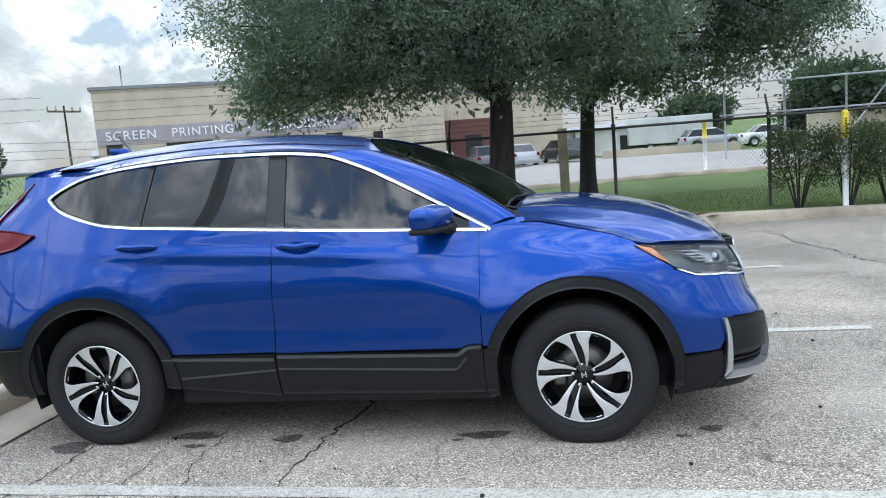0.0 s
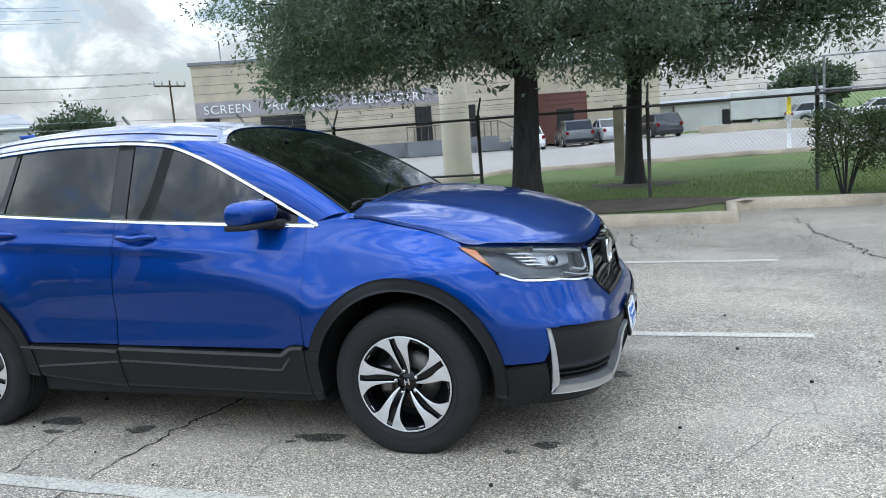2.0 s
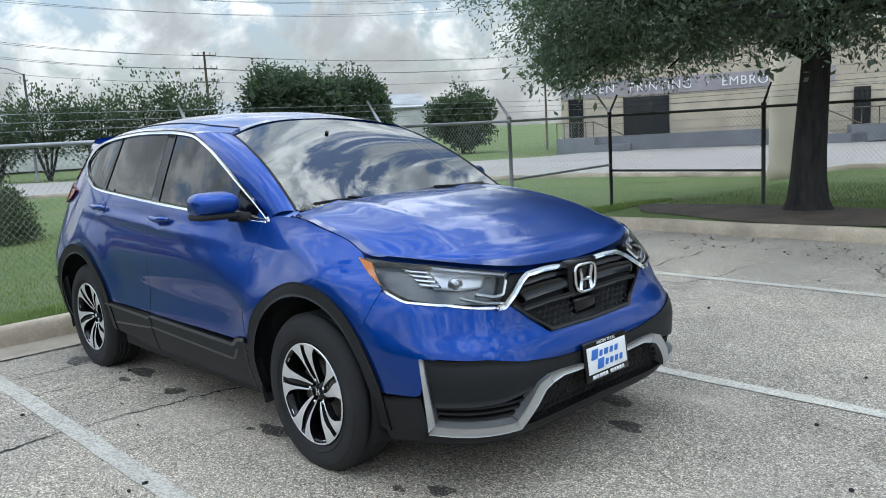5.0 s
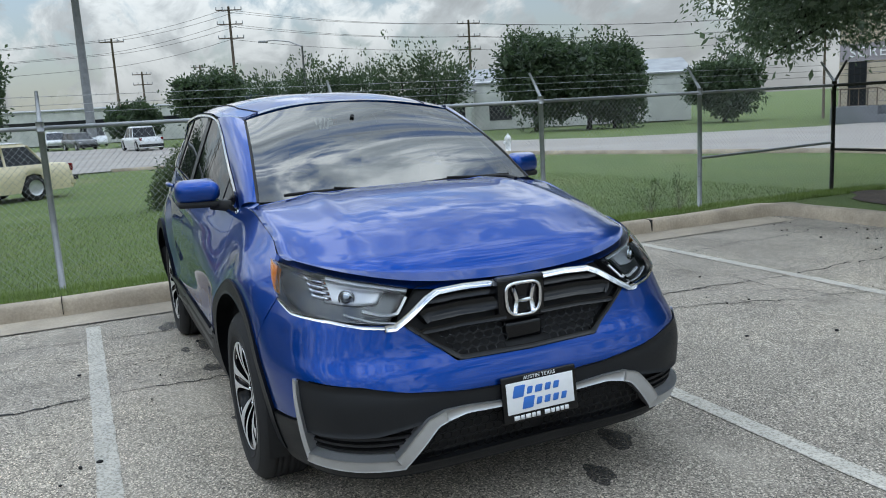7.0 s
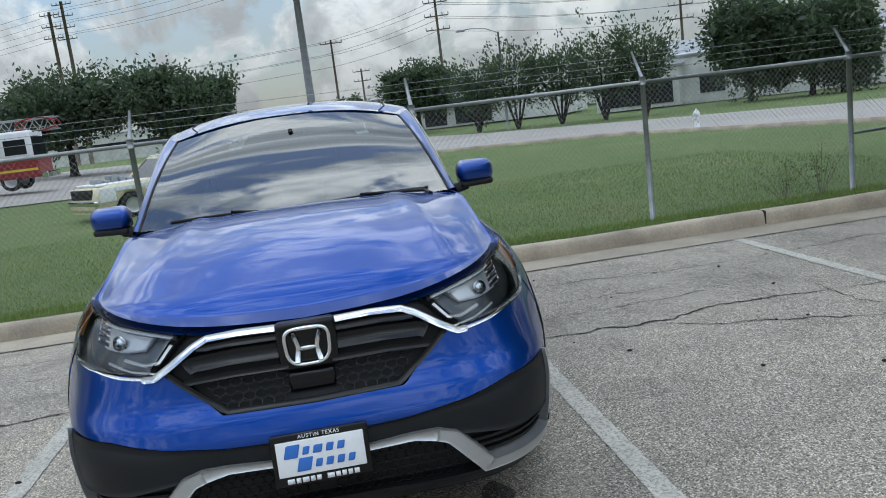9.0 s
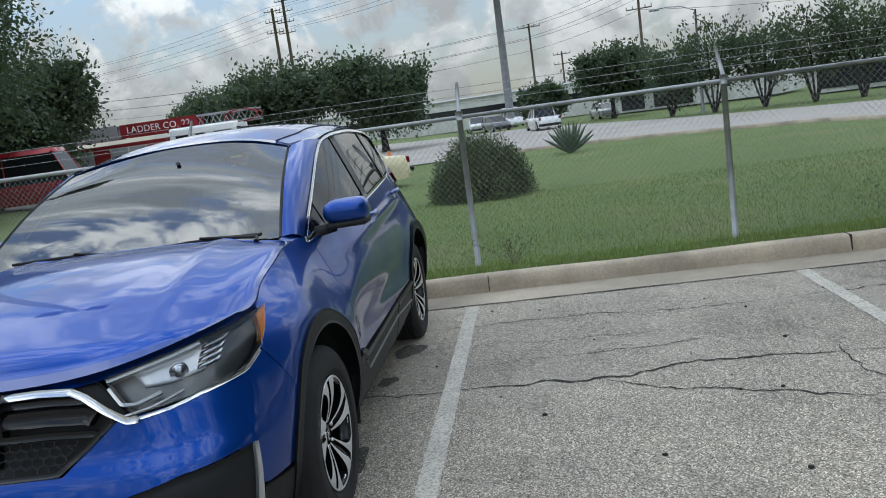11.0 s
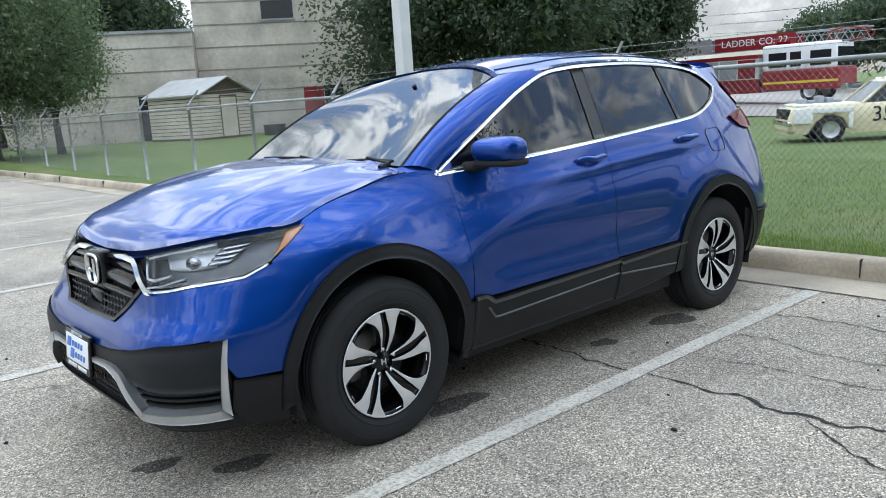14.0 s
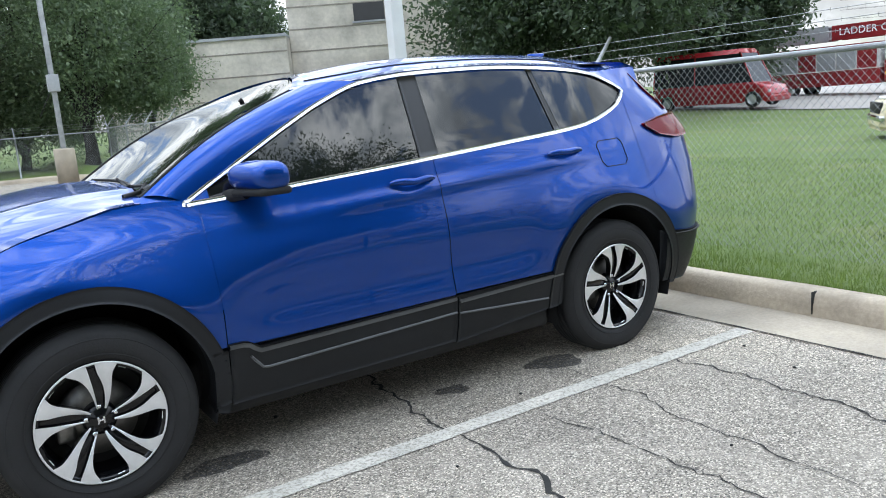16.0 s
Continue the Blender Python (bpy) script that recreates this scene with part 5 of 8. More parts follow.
    text_mesh("plate_words", "AUSTIN TEXAS", 0.018, "white", plate, Matrix.Translation((0.0045, 0.0, 0.073)) @ Matrix.Rotation(radians(90), 4, "Z") @ Matrix.Rotation(radians(90), 4, "X"), 0.001, 1.15)


def tail_x(x, z):
    return math.atan2(body_y(x, z), -(x + 1.25))


def build_tail(car):
    for s in (-1, 1):
        place = lambda p, z, off=0.0: on_tail(s * p, z, off)
        a = lambda x, z: (tail_x(x, z), z)
        bm = bmesh.new()
        rows = []
        for k in range(37):
            z = 1.405 - (1.405 - 0.56) * k / 36
            p0 = tail_x(min(-1.645, -AXLE - math.sqrt(max(0.0, 0.465 ** 2 - (z - HUB_Z) ** 2))), z)
            rows.append([on_tail(s * p0 * (1 - q / 30), z, -0.0015) for q in range(31)])
        sheet(bm, rows)
        part("tail_panel", bm, "paint", car)
        part("tailgate_glass", patch(place, [(0.52, 1.52), (0.0, 1.535)], [(0.60, 1.24), (0.0, 1.24)], 20, 8, 0.003, 0.0), "tint", car, "dark tailgate glass")
        low = part("rear_bumper", patch(place, [a(-1.70, 0.60), a(-1.95, 0.570), (0.35, 0.57), (0.0, 0.57)], [a(-1.70, 0.30), a(-1.95, 0.27), (0.35, 0.28), (0.0, 0.28)], 40, 12, 0.012, 0.04), "clad", car, "grey-black plastic rear bumper")
        part("trim_strip", ribbon(place, [a(-1.76, 0.572), a(-1.95, 0.557), (0.35, 0.557)], 0.012, 24, 0.024, 0.014), "clad", low)
        lamp = part("tail_lamp", patch(place, [a(-1.74, 1.198), a(-1.90, 1.228), a(-2.05, 1.240), (0.55, 1.245)], [a(-1.745, 1.188), a(-1.86, 1.128), a(-2.02, 1.100), (0.55, 1.10)], 30, 10, 0.018, 0.03), "red_lens", car, "dark red wrap-around tail lamp")
        part("lamp_upright", patch(place, [(0.80, 1.49), (0.74, 1.49)], [a(-2.08, 1.265), (0.66, 1.265)], 6, 14, 0.012, 0.02), "red_lens", lamp, "slim red lamp strip beside the tailgate")


def build_wheels(car):
    # one wheel, facing +y at the origin, then copied to the four hubs
    wheel = new("wheel")
    wheel.parent = car
    prof = [(0.222, 0.082), (0.235, 0.100), (0.255, 0.112), (0.285, 0.1185), (0.315, 0.1175), (0.335, 0.110), (0.350, 0.098), (0.359, 0.085)]
    grooves = []
    for y in (0.075, 0.055, 0.050, 0.032, 0.027, 0.004, -0.004, -0.027, -0.032, -0.05, -0.055, -0.075):
        grooves.append((0.3645, y))
    tread = []
    for k, (r, y) in enumerate(grooves):
        tread.append((r, y))
        if k in (1, 3, 5, 7, 9) and k + 1 < len(grooves):
            tread += [(0.356, y - 0.001), (0.356, grooves[k + 1][1] + 0.001)]
    full = prof + tread + [(0.352, -0.098), (0.285, -0.118), (0.222, -0.09)]
    bm = lathe(bmesh.new(), full, 72)
    tyre = part("tyre", bm, "rubber", wheel, "black tyre with raised sidewall ribs")
    bm = bmesh.new()
    for r in (0.262, 0.322):
        lathe(bm, [(r - 0.003, 0.1165 if r < 0.3 else 0.1155), (r, 0.1195 if r < 0.3 else 0.118), (r + 0.003, 0.117 if r < 0.3 else 0.1145)], 60)
    part("sidewall_rib", bm, "rubber", tyre)
    bm = lathe(bmesh.new(), [(0.236, 0.100), (0.232, 0.108), (0.222, 0.108), (0.212, 0.098), (0.206, 0.06), (0.198, -0.02), (0.205, -0.09)], 60)
    rim = part("rim", bm, "gloss_black", wheel, "two-tone alloy rim, machined faces and black pockets")
    bm = lathe(bmesh.new(), [(0.2265, 0.1085), (0.2285, 0.1105), (0.2325, 0.1100), (0.2345, 0.1070)], 60)
    part("rim_lip", bm, "alloy", rim)
    # five pairs of swept spokes: a slim and a broad blade each, with a dark winding slot between
    slim = (curve1((0.0, 3.5), (0.25, 3.0), (0.6, 3.5), (1.0, 4.0)), curve1((0.0, 8.5), (0.25, 8.5), (0.5, 10.0), (0.75, 14.5), (0.92, 21.0), (1.0, 24.0)))
    broad = (curve1((0.0, -25.0), (0.2, -18.5), (0.4, -14.0), (0.6, -9.5), (0.8, -5.0), (1.0, -3.5)), curve1((0.0, -34.0), (0.2, -29.5), (0.4, -25.5), (0.6, -22.5), (0.8, -21.0), (1.0, -24.0)))

    def blade_rows(k, e0, e1, drop):
        rows = []
        for i in range(17):
            t = i / 16
            r = 0.046 + 0.183 * t
            y = 0.070 + 0.034 * math.sin(t * math.pi * 0.62) + 0.006 * t - drop
            a0, a1 = (radians(72 * k + 88 - f(t)) for f in (e0, e1))
            rows.append([Vector((r * math.cos(a0 + (a1 - a0) * q), y + 0.0025 * math.sin(math.pi * q), r * math.sin(a0 + (a1 - a0) * q))) for q in (0, 0.05, 0.35, 0.65, 0.95, 1)])
        return rows

    for k in range(5):
        for e0, e1 in (slim, broad):
            rows_t = blade_rows(k, e0, e1, 0.0)
            part("spoke", sheet(bmesh.new(), rows_t), "alloy", rim)
            bm = bmesh.new()
            for e in (0, -1):
                sheet(bm, [[a[e] for a in rows_t], [a[e] - Vector((0, 0.035, 0)) for a in rows_t]])
            part("spoke_flank", bm, "gloss_black", rim)
        part("spoke_web", sheet(bmesh.new(), blade_rows(k, slim[0], broad[0], 0.012)), "gloss_black", rim)
        # stepped black lugs at the rim between two pairs
        for a0, a1 in ((-26, -33), (-40, -47)):
            bm = bmesh.new()
            sheet(bm, [[Vector((r * math.cos(radians(72 * k + 88 - (a0 + (a1 - a0) * q / 4))), y, r * math.sin(radians(72 * k + 88 - (a0 + (a1 - a0) * q / 4))))) for q in range(5)] for r, y in ((0.229, 0.104), (0.214, 0.102), (0.213, 0.07))])
            part("rim_lug", bm, "alloy" if a0 == -26 else "gloss_black", rim)
    bm = lathe(bmesh.new(), [(0.0, 0.071), (0.030, 0.071), (0.034, 0.066), (0.054, 0.066), (0.060, 0.055), (0.064, 0.02)], 40)
    hub = part("hub", bm, "gloss_black", rim)
    bm = bmesh.new()
    for y in (-0.010, 0.010):
        box(bm, y - 0.0035, 0.070, -0.014, y + 0.0035, 0.0735, 0.014, 0.001)
    box(bm, -0.010, 0.070, -0.003, 0.010, 0.0735, 0.003, 0.001)
    part("hub_badge", bm, "chrome", hub)
    for k in range(5):
        bm = bmesh.new()
        a = radians(72 * k + 90 + 36 - 36)
        lathe(bm, [(0.0, 0.080), (0.007, 0.080), (0.0095, 0.074), (0.0095, 0.055)], 8, "y", (0.0555 * math.cos(a), 0, 0.0555 * math.sin(a)))
        part("wheel_nut", bm, "chrome", hub)
    bm = lathe(bmesh.new(), [(0.06, 0.02), (0.145, 0.02), (0.147, 0.0), (0.147, -0.01)], 48)
    part("brake_disc", bm, "steel", wheel)
    bm = bmesh.new()
    box(bm, 0.085, -0.03, -0.07, 0.155, 0.035, 0.07, 0.015)
    part("brake_caliper", bm, "steel", wheel)
    bm = lathe(bmesh.new(), [(0.0, -0.03), (0.20, -0.03)], 36)
    part("dust_shield", bm, "matt_black", wheel)
    # tyres settle a little under the load; each rim stands at its own angle
    for v in tyre.data.vertices:
        if v.co.z < -WHEEL_Z + 0.002:
            v.co.z = -WHEEL_Z + 0.002
            v.co.y *= 1.05
    wheel.matrix_local = pose(AXLE, 0.80, WHEEL_Z)
    wheels = [(wheel, 1)]
    for x, y, side, turn in ((-AXLE, 0.80, 0, 2), (AXLE, -0.80, 180, 9), (-AXLE, -0.80, 180, 33)):
        wheels.append((copy_thing(wheel, pose(x, y, WHEEL_Z, 0, 0, side)), turn))
    for w, turn in wheels:
        for child in w.children:
            if child.name.startswith("rim"):
                child.matrix_local = pose(0, 0, 0, 0, turn, 0)
    # dark underside
    bm = bmesh.new()
    box(bm, -2.1, -0.66, 0.20, 2.05, 0.66, 0.40, 0.04)
    box(bm, -0.88, -0.86, 0.215, 0.88, 0.86, 0.36, 0.03)
    part("underbody", bm, "matt_black", car)


build_car()


# ---- fences ----
def wire_mesh(a, b, z0, h, pitch=0.062, r=0.0016):
    """Diamond wire fabric between two ground points: crossing slanted wires."""
    a, b = Vector((*a, 0)), Vector((*b, 0))
    d = b - a
    L = d.length
    d.normalize()
    n = Vector((-d.y, d.x, 0))
    V, F = [], []
    def wire(s0, za, s1, zb, off):
        p, q = a + d * s0 + Vector((0, 0, za)) + n * off, a + d * s1 + Vector((0, 0, zb)) + n * off
        t = (q - p).normalized()
        u = t.cross(n).normalized()
        k = len(V)
        for c in (p, q):
            V.extend([tuple(c + u * r), tuple(c - u * r * 0.5 + n * r * 0.87), tuple(c - u * r * 0.5 - n * r * 0.87)])
        for i in range(3):
            j = (i + 1) % 3
            F.append((k + i, k + j, k + 3 + j, k + 3 + i))
    rise = h * 0.92
    s = -rise
    while s < L:
        for up in (0, 1):
            s0, s1, za, zb = s, s + rise, 0.0, h
            if s0 < 0:
                za, s0 = h * (-s0) / rise, 0.0
            if s1 > L:
                zb, s1 = za + (h - za) * (L - s0) / (s1 - s0), L
            if s1 - s0 > 0.01:
                if up:
                    wire(s0, z0 + za, s1, z0 + zb, 0.003)
                else:
                    wire(L - s0, z0 + za, L - s1, z0 + zb, -0.003)
        s += pitch
    return V, F


def build_fence(label, posts, out, top=1.55, base=None, braces=(), r=0.03, arm=True, gap=0.05, steel="galv"):
    """Chain-link fence: posts with leaning arms, top rail, wire fabric and barbed strands."""
    fence = thing("chain_link_fence", Matrix(), label, "fence")
    zs = [lawn_height(*p) if base is None else base for p in posts]
    o = Vector((*out, 0))
    for p, z in zip(posts, zs):
        bm = bmesh.new()
        tube(bm, [(p[0], p[1], z - 0.1), (p[0], p[1], top + 0.03)], r, 10)
        po = part("post", bm, steel, fence)
        bm = bmesh.new()
        tube(bm, [(p[0], p[1], top - 0.03), (p[0], p[1], top + 0.06)], r + 0.008, 10)
        part("post_cap", bm, steel, po)
        if arm:
            bm = bmesh.new()
            q = Vector((*p, top + 0.05))
            tube(bm, [q, q + o * 0.08 + Vector((0, 0, 0.10)), q + o * 0.24 + Vector((0, 0, 0.30))], [0.022, 0.020, 0.016], 6)
            part("wire_arm", bm, steel, po)
    for k, (p, q) in enumerate(zip(posts, posts[1:])):
        bm = bmesh.new()
        tube(bm, [(*p, top), (*q, top)], 0.021, 8)
        part("rail", bm, steel, fence)
        V, F = wire_mesh(p, q, min(zs[k], zs[k + 1]) + gap, top - min(zs[k], zs[k + 1]) - gap)
        f = mesh_np("wire_fabric", V, F, steel, fence)
        f["kind"] = "stuff"
    bm = bmesh.new()
    for i in (1, 2, 3):
        pts = [Vector((*p, top + 0.05 + 0.083 * i)) + o * 0.075 * i for p in posts]
        if arm:
            tube(bm, pts, 0.0025, 4)
            for p, q in zip(pts, pts[1:]):
                m = int((q - p).length / 0.13)
                for j in range(1, m):
                    c = p.lerp(q, j / m)
                    tube(bm, [c - Vector((0.012, 0.008, 0.014)), c + Vector((0.012, 0.008, 0.014))], 0.0016, 3)
    if arm:
        part("barbed_wire", bm, steel, fence)["kind"] = "stuff"
    else:
        bm.free()
    for p, q, za, zb in braces:
        bm = bmesh.new()
        tube(bm, [(*p, za), (*q, zb)], 0.019, 8)
        part("brace_rail", bm, steel, fence)
    return fence


FX, FY = -3.77, 8.75
west_posts = [(-3.66, FY), (FX - 0.06, 6.36), (FX, 3.79), (FX, 1.18), (FX, -1.72)] + [(FX, -4.3 - 2.62 * i) for i in range(8)] + [(FX, -25.6)]
north_posts = [(-3.66, FY), (-0.98, FY), (1.78, FY), (4.2, FY), (6.7, FY), (9.2, FY), (11.7, FY), (14.2, FY)]
build_fence("galvanised chain-link fence behind the kerb with barbed wire arms", west_posts, (-1, 0), braces=[(west_posts[0], west_posts[1], 0.72, 0.66)])
build_fence("galvanised chain-link fence beside the oak trees", north_posts, (0, 1), braces=[(north_posts[0], north_posts[1], 0.62, 0.62)], steel="dark_post")
build_fence("low chain-link fence at the far end of the lot", [(FX, -25.6), (-0.9, -25.9), (1.8, -26.0), (4.4, -26.0), (7.0, -26.0), (9.6, -26.0), (12.2, -26.0)], (0, -1), top=1.45)


# ---- trees and plants ----
def fast_mesh(name, verts, quads, material, parent, label="", tri=False):
    me = bpy.data.meshes.new(name)
    k = 3 if tri else 4
    n, f = len(verts), len(quads)
    me.vertices.add(n)
    me.vertices.foreach_set("co", verts.astype(np.float32).ravel())
    me.loops.add(f * k)
    me.loops.foreach_set("vertex_index", quads.astype(np.int32).ravel())
    me.polygons.add(f)
    me.polygons.foreach_set("loop_start", np.arange(0, f * k, k, dtype=np.int32))
    me.update(calc_edges=True)
    me.materials.append(M[material])
    ob = new(name, me)
    ob.parent = parent
    if label:
        ob["label"] = label
    return ob


def leaf_cloud(rng, tips, out, per, spread, length, width):
    """Leaves scattered round branch tips, each a small folded blade."""
    n = len(tips) * per
    c = np.repeat(tips, per, axis=0) + rng.normal(0, 1, (n, 3)) * spread
    d = np.repeat(out, per, axis=0) * 0.7 + rng.normal(0, 1, (n, 3)) * 0.75
    d /= np.linalg.norm(d, axis=1)[:, None]
    u = np.cross(d, rng.normal(0, 1, (n, 3)))
    u /= np.linalg.norm(u, axis=1)[:, None] + 1e-9
    L = length * rng.uniform(0.65, 1.35, (n, 1))
    W = width * rng.uniform(0.7, 1.3, (n, 1))
    w = np.cross(d, u)
    v = np.stack([c, c + d * L * 0.5 + u * W * 0.5 + w * W * 0.12, c + d * L, c + d * L * 0.5 - u * W * 0.5 + w * W * 0.12], axis=1).reshape(-1, 3)
    return v, np.arange(n * 4).reshape(-1, 4)


def build_tree(name, x, y, label, lobes, trunk_r, fork, tips=900, per=26, leaf=(0.075, 0.026), spread=0.16, mat="leaf_oak", seed=1, z=None, group="", lean=(0, 0), shell=0.6, category="tree", core=0):
    """A tree: flared trunk, limbs to each lobe of the crown, and leaves round the branch tips."""
    rng = np.random.default_rng(seed)
    z = lawn_height(x, y) if z is None else z
    tree = thing(name, Matrix.Translation((x, y, z)), label, category, group)
    bm = bmesh.new()
    top = Vector((lean[0], lean[1], fork))
    pts, rs = [], []
    for k in range(9):
        t = k / 8
        pts.append(Vector((lean[0] * t + 0.04 * math.sin(3 * t + seed), lean[1] * t + 0.03 * math.sin(4 * t + seed * 2), -0.15 + (fork + 0.15) * t)))
        rs.append(trunk_r * (1 + 0.75 * math.exp(-t * 11)) * (1 - 0.28 * t))
    tube(bm, pts, rs, 14)
    part("trunk", bm, "bark", tree, "dark furrowed bark trunk")
    T, O = [], []
    total = sum(l[3] * l[4] * l[5] for l in lobes)
    for lx, ly, lz, rx, ry, rz in lobes:
        c = Vector((lx, ly, lz))
        bm = bmesh.new()
        mid = top.lerp(c, 0.45) + Vector((0, 0, 0.12 * (c - top).length))
        tube(bm, [top - Vector((0, 0, 0.25)), top.lerp(mid, 0.5) + Vector((0, 0, 0.05)), mid, c], [trunk_r * 0.5, trunk_r * 0.38, trunk_r * 0.26, trunk_r * 0.10], 8)
        for k in range(7):
            e = c + Vector((rng.normal() * rx * 0.45, rng.normal() * ry * 0.45, rng.normal() * rz * 0.4))
            tube(bm, [mid.lerp(c, 0.1 + 0.12 * k), mid.lerp(e, 0.6), e], [trunk_r * 0.14, trunk_r * 0.09, 0.012], 5)
        part("limb", bm, "bark", tree)
        m = max(8, int(tips * rx * ry * rz / total))
        v = rng.normal(0, 1, (m, 3))
        v /= np.linalg.norm(v, axis=1)[:, None]
        r = rng.uniform(shell ** 2, 1.0, (m, 1)) ** 0.5
        # uneven outline
        wob = 1 + 0.18 * np.sin(v[:, :1] * 7 + seed) + 0.16 * np.sin(v[:, 1:2] * 9 + seed * 2.0) + 0.15 * np.sin(v[:, 2:3] * 8 + seed * 3)
        T.append(np.array([[lx, ly, lz]]) + v * r * wob * np.array([[rx, ry, rz]]))
        O.append(v + np.array([[0, 0, -0.15]]))
    T, O = np.concatenate(T), np.concatenate(O)
    V, F = leaf_cloud(rng, T, O, per, spread, *leaf)
    if core:
        # twigs deep in the crown, which close the view through it
        Ti = np.concatenate([np.array([[l[0], l[1], l[2]]]) + rng.uniform(-0.62, 0.62, (core, 3)) * np.array([[l[3], l[4], l[5]]]) for l in lobes])
        Vi, Fi = leaf_cloud(rng, Ti, rng.normal(0, 1, Ti.shape), 6, 0.2, leaf[0] * 1.9, leaf[1] * 2.6)
        V, F = np.concatenate([V, Vi]), np.concatenate([F, Fi + len(V)])
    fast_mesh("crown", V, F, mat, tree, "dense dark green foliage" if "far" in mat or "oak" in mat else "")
    return tree


def lobes_of(seed, n, R, H, z0, flat=0.6):
    """A rounded crown split into lobes."""
    rnd = random.Random(seed)
    out = [(0, 0, z0 + H * 0.55, R * 0.62, R * 0.62, H * 0.42)]
    for k in range(n):
        a = 2 * math.pi * k / n + rnd.uniform(-0.4, 0.4)
        d = R * rnd.uniform(0.42, 0.62)
        s = rnd.uniform(0.36, 0.52)
        out.append((d * math.cos(a), d * math.sin(a), z0 + H * rnd.uniform(0.30, 0.72), R * s, R * s, H * s * flat))
    return out


# two oaks behind the kerb
build_tree("oak_tree", 0.0, 8.02, "live oak with dark trunk in a mulch bed behind the kerb", [(-3.2, -0.4, 2.80, 1.05, 1.05, 0.70), (-2.8, -0.4, 3.5, 1.9, 1.9, 1.35), (2.0, -0.5, 2.9, 1.2, 1.2, 0.6), (-1.9, -1.2, 3.9, 1.9, 1.9, 1.7), (-0.6, 0.6, 4.6, 2.2, 2.2, 1.9), (1.2, -0.9, 3.7, 1.7, 1.7, 1.4), (-1.2, 1.3, 5.6, 2.6, 2.4, 2.0), (1.0, 0.8, 5.8, 2.3, 2.3, 2.0), (-2.6, 1.0, 5.0, 1.9, 1.9, 1.6), (0.1, -0.7, 3.1, 1.5, 1.4, 0.8), (-1.5, -1.0, 2.95, 1.6, 1.4, 0.8), (0.5, -0.6, 2.45, 1.4, 1.2, 0.45), (-1.5, -0.7, 2.60, 1.2, 1.1, 0.42), (-3.7, -0.4, 2.30, 0.7, 0.7, 0.42)], 0.235, 2.3, 7000, 42, (0.074, 0.025), 0.11, seed=11, group="oak trees", core=90)
build_tree("oak_tree", 1.35, 11.4, "smaller live oak standing on the lawn behind the fence", [(0.3, 0, 4.2, 2.0, 2.0, 1.5), (2.4, -0.3, 4.1, 2.2, 2.0, 1.4), (-0.8, -0.6, 4.0, 1.6, 1.6, 1.3), (3.7, 0.2, 4.6, 1.8, 1.8, 1.3), (1.4, 0.9, 5.8, 2.6, 2.4, 1.9), (3.0, 0.6, 5.9, 2.2, 2.2, 1.7), (0.6, -0.8, 3.2, 1.3, 1.3, 0.8), (3.5, -0.5, 3.7, 1.5, 1.4, 1.0), (0.2, -0.6, 2.42, 1.4, 1.2, 0.48), (1.8, -0.5, 2.45, 1.4, 1.2, 0.50), (3.2, -0.2, 2.80, 1.2, 1.2, 0.60)], 0.18, 2.2, 6000, 38, (0.080, 0.028), 0.12, seed=23, group="oak trees", core=90)
# mulch beds round the trunks
for bx, by, rx, ry, lab in ((0.3, 7.75, 2.9, 0.95, "dark mulch bed under the oak"), (1.35, 11.4, 0.9, 0.7, "bare soil ring round the oak")):
    bm = bmesh.new()
    n = 40
    c = bm.verts.new((bx, by, lawn_height(bx, by) + 0.05))
    ring = []
    for k in range(n):
        a = 2 * math.pi * k / n
        f = 1 + 0.08 * math.sin(3 * a) + 0.05 * math.sin(7 * a + 1)
        px, py = bx + rx * f * math.cos(a), max(by + ry * f * math.sin(a), KERB_Y1 + 0.17)
        ring.append(bm.verts.new((px, py, lawn_height(px, py) + 0.012)))
    for k in range(n):
        bm.faces.new((c, ring[k], ring[(k + 1) % n]))
    tagged(part("mulch_bed", bm, "soil"), lab, "mulch", kind="structure")

# clipped shrubs behind the north kerb
for k, (sx, sy) in enumerate(((4.5, 8.2), (5.15, 8.0), (5.8, 8.25), (6.6, 8.15), (7.4, 8.1))):
    shrub = thing("hedge_shrub", Matrix.Translation((sx, sy, 0.10)), "clipped evergreen shrub with bare lower stems by the fence", "shrub", "clipped shrubs")
    rng = np.random.default_rng(40 + k)
    for j in range(9):
        bm = bmesh.new()
        a = rng.uniform(0, 6.28)
        e = Vector((0.34 * math.cos(a), 0.30 * math.sin(a), rng.uniform(0.7, 1.05)))
        tube(bm, [Vector((0.03 * math.cos(a), 0.03 * math.sin(a), -0.05)), e * 0.5 + Vector((0, 0, 0.08)), e], [0.014, 0.011, 0.006], 5)
        part("stem", bm, "bark", shrub)
    t = np.stack([rng.uniform(-0.42, 0.42, 420), rng.uniform(-0.36, 0.36, 420), rng.uniform(0.38, 1.20, 420)], axis=1)
    keep = rng.uniform(0, 1, 420) < np.clip((t[:, 2] - 0.25) / 0.5, 0.15, 1)
    t = t[keep]
    V, F = leaf_cloud(rng, t, t * np.array([[1, 1, 0.3]]), 16, 0.05, 0.045, 0.022)
    fast_mesh("foliage", V, F, "leaf_bright", shrub)

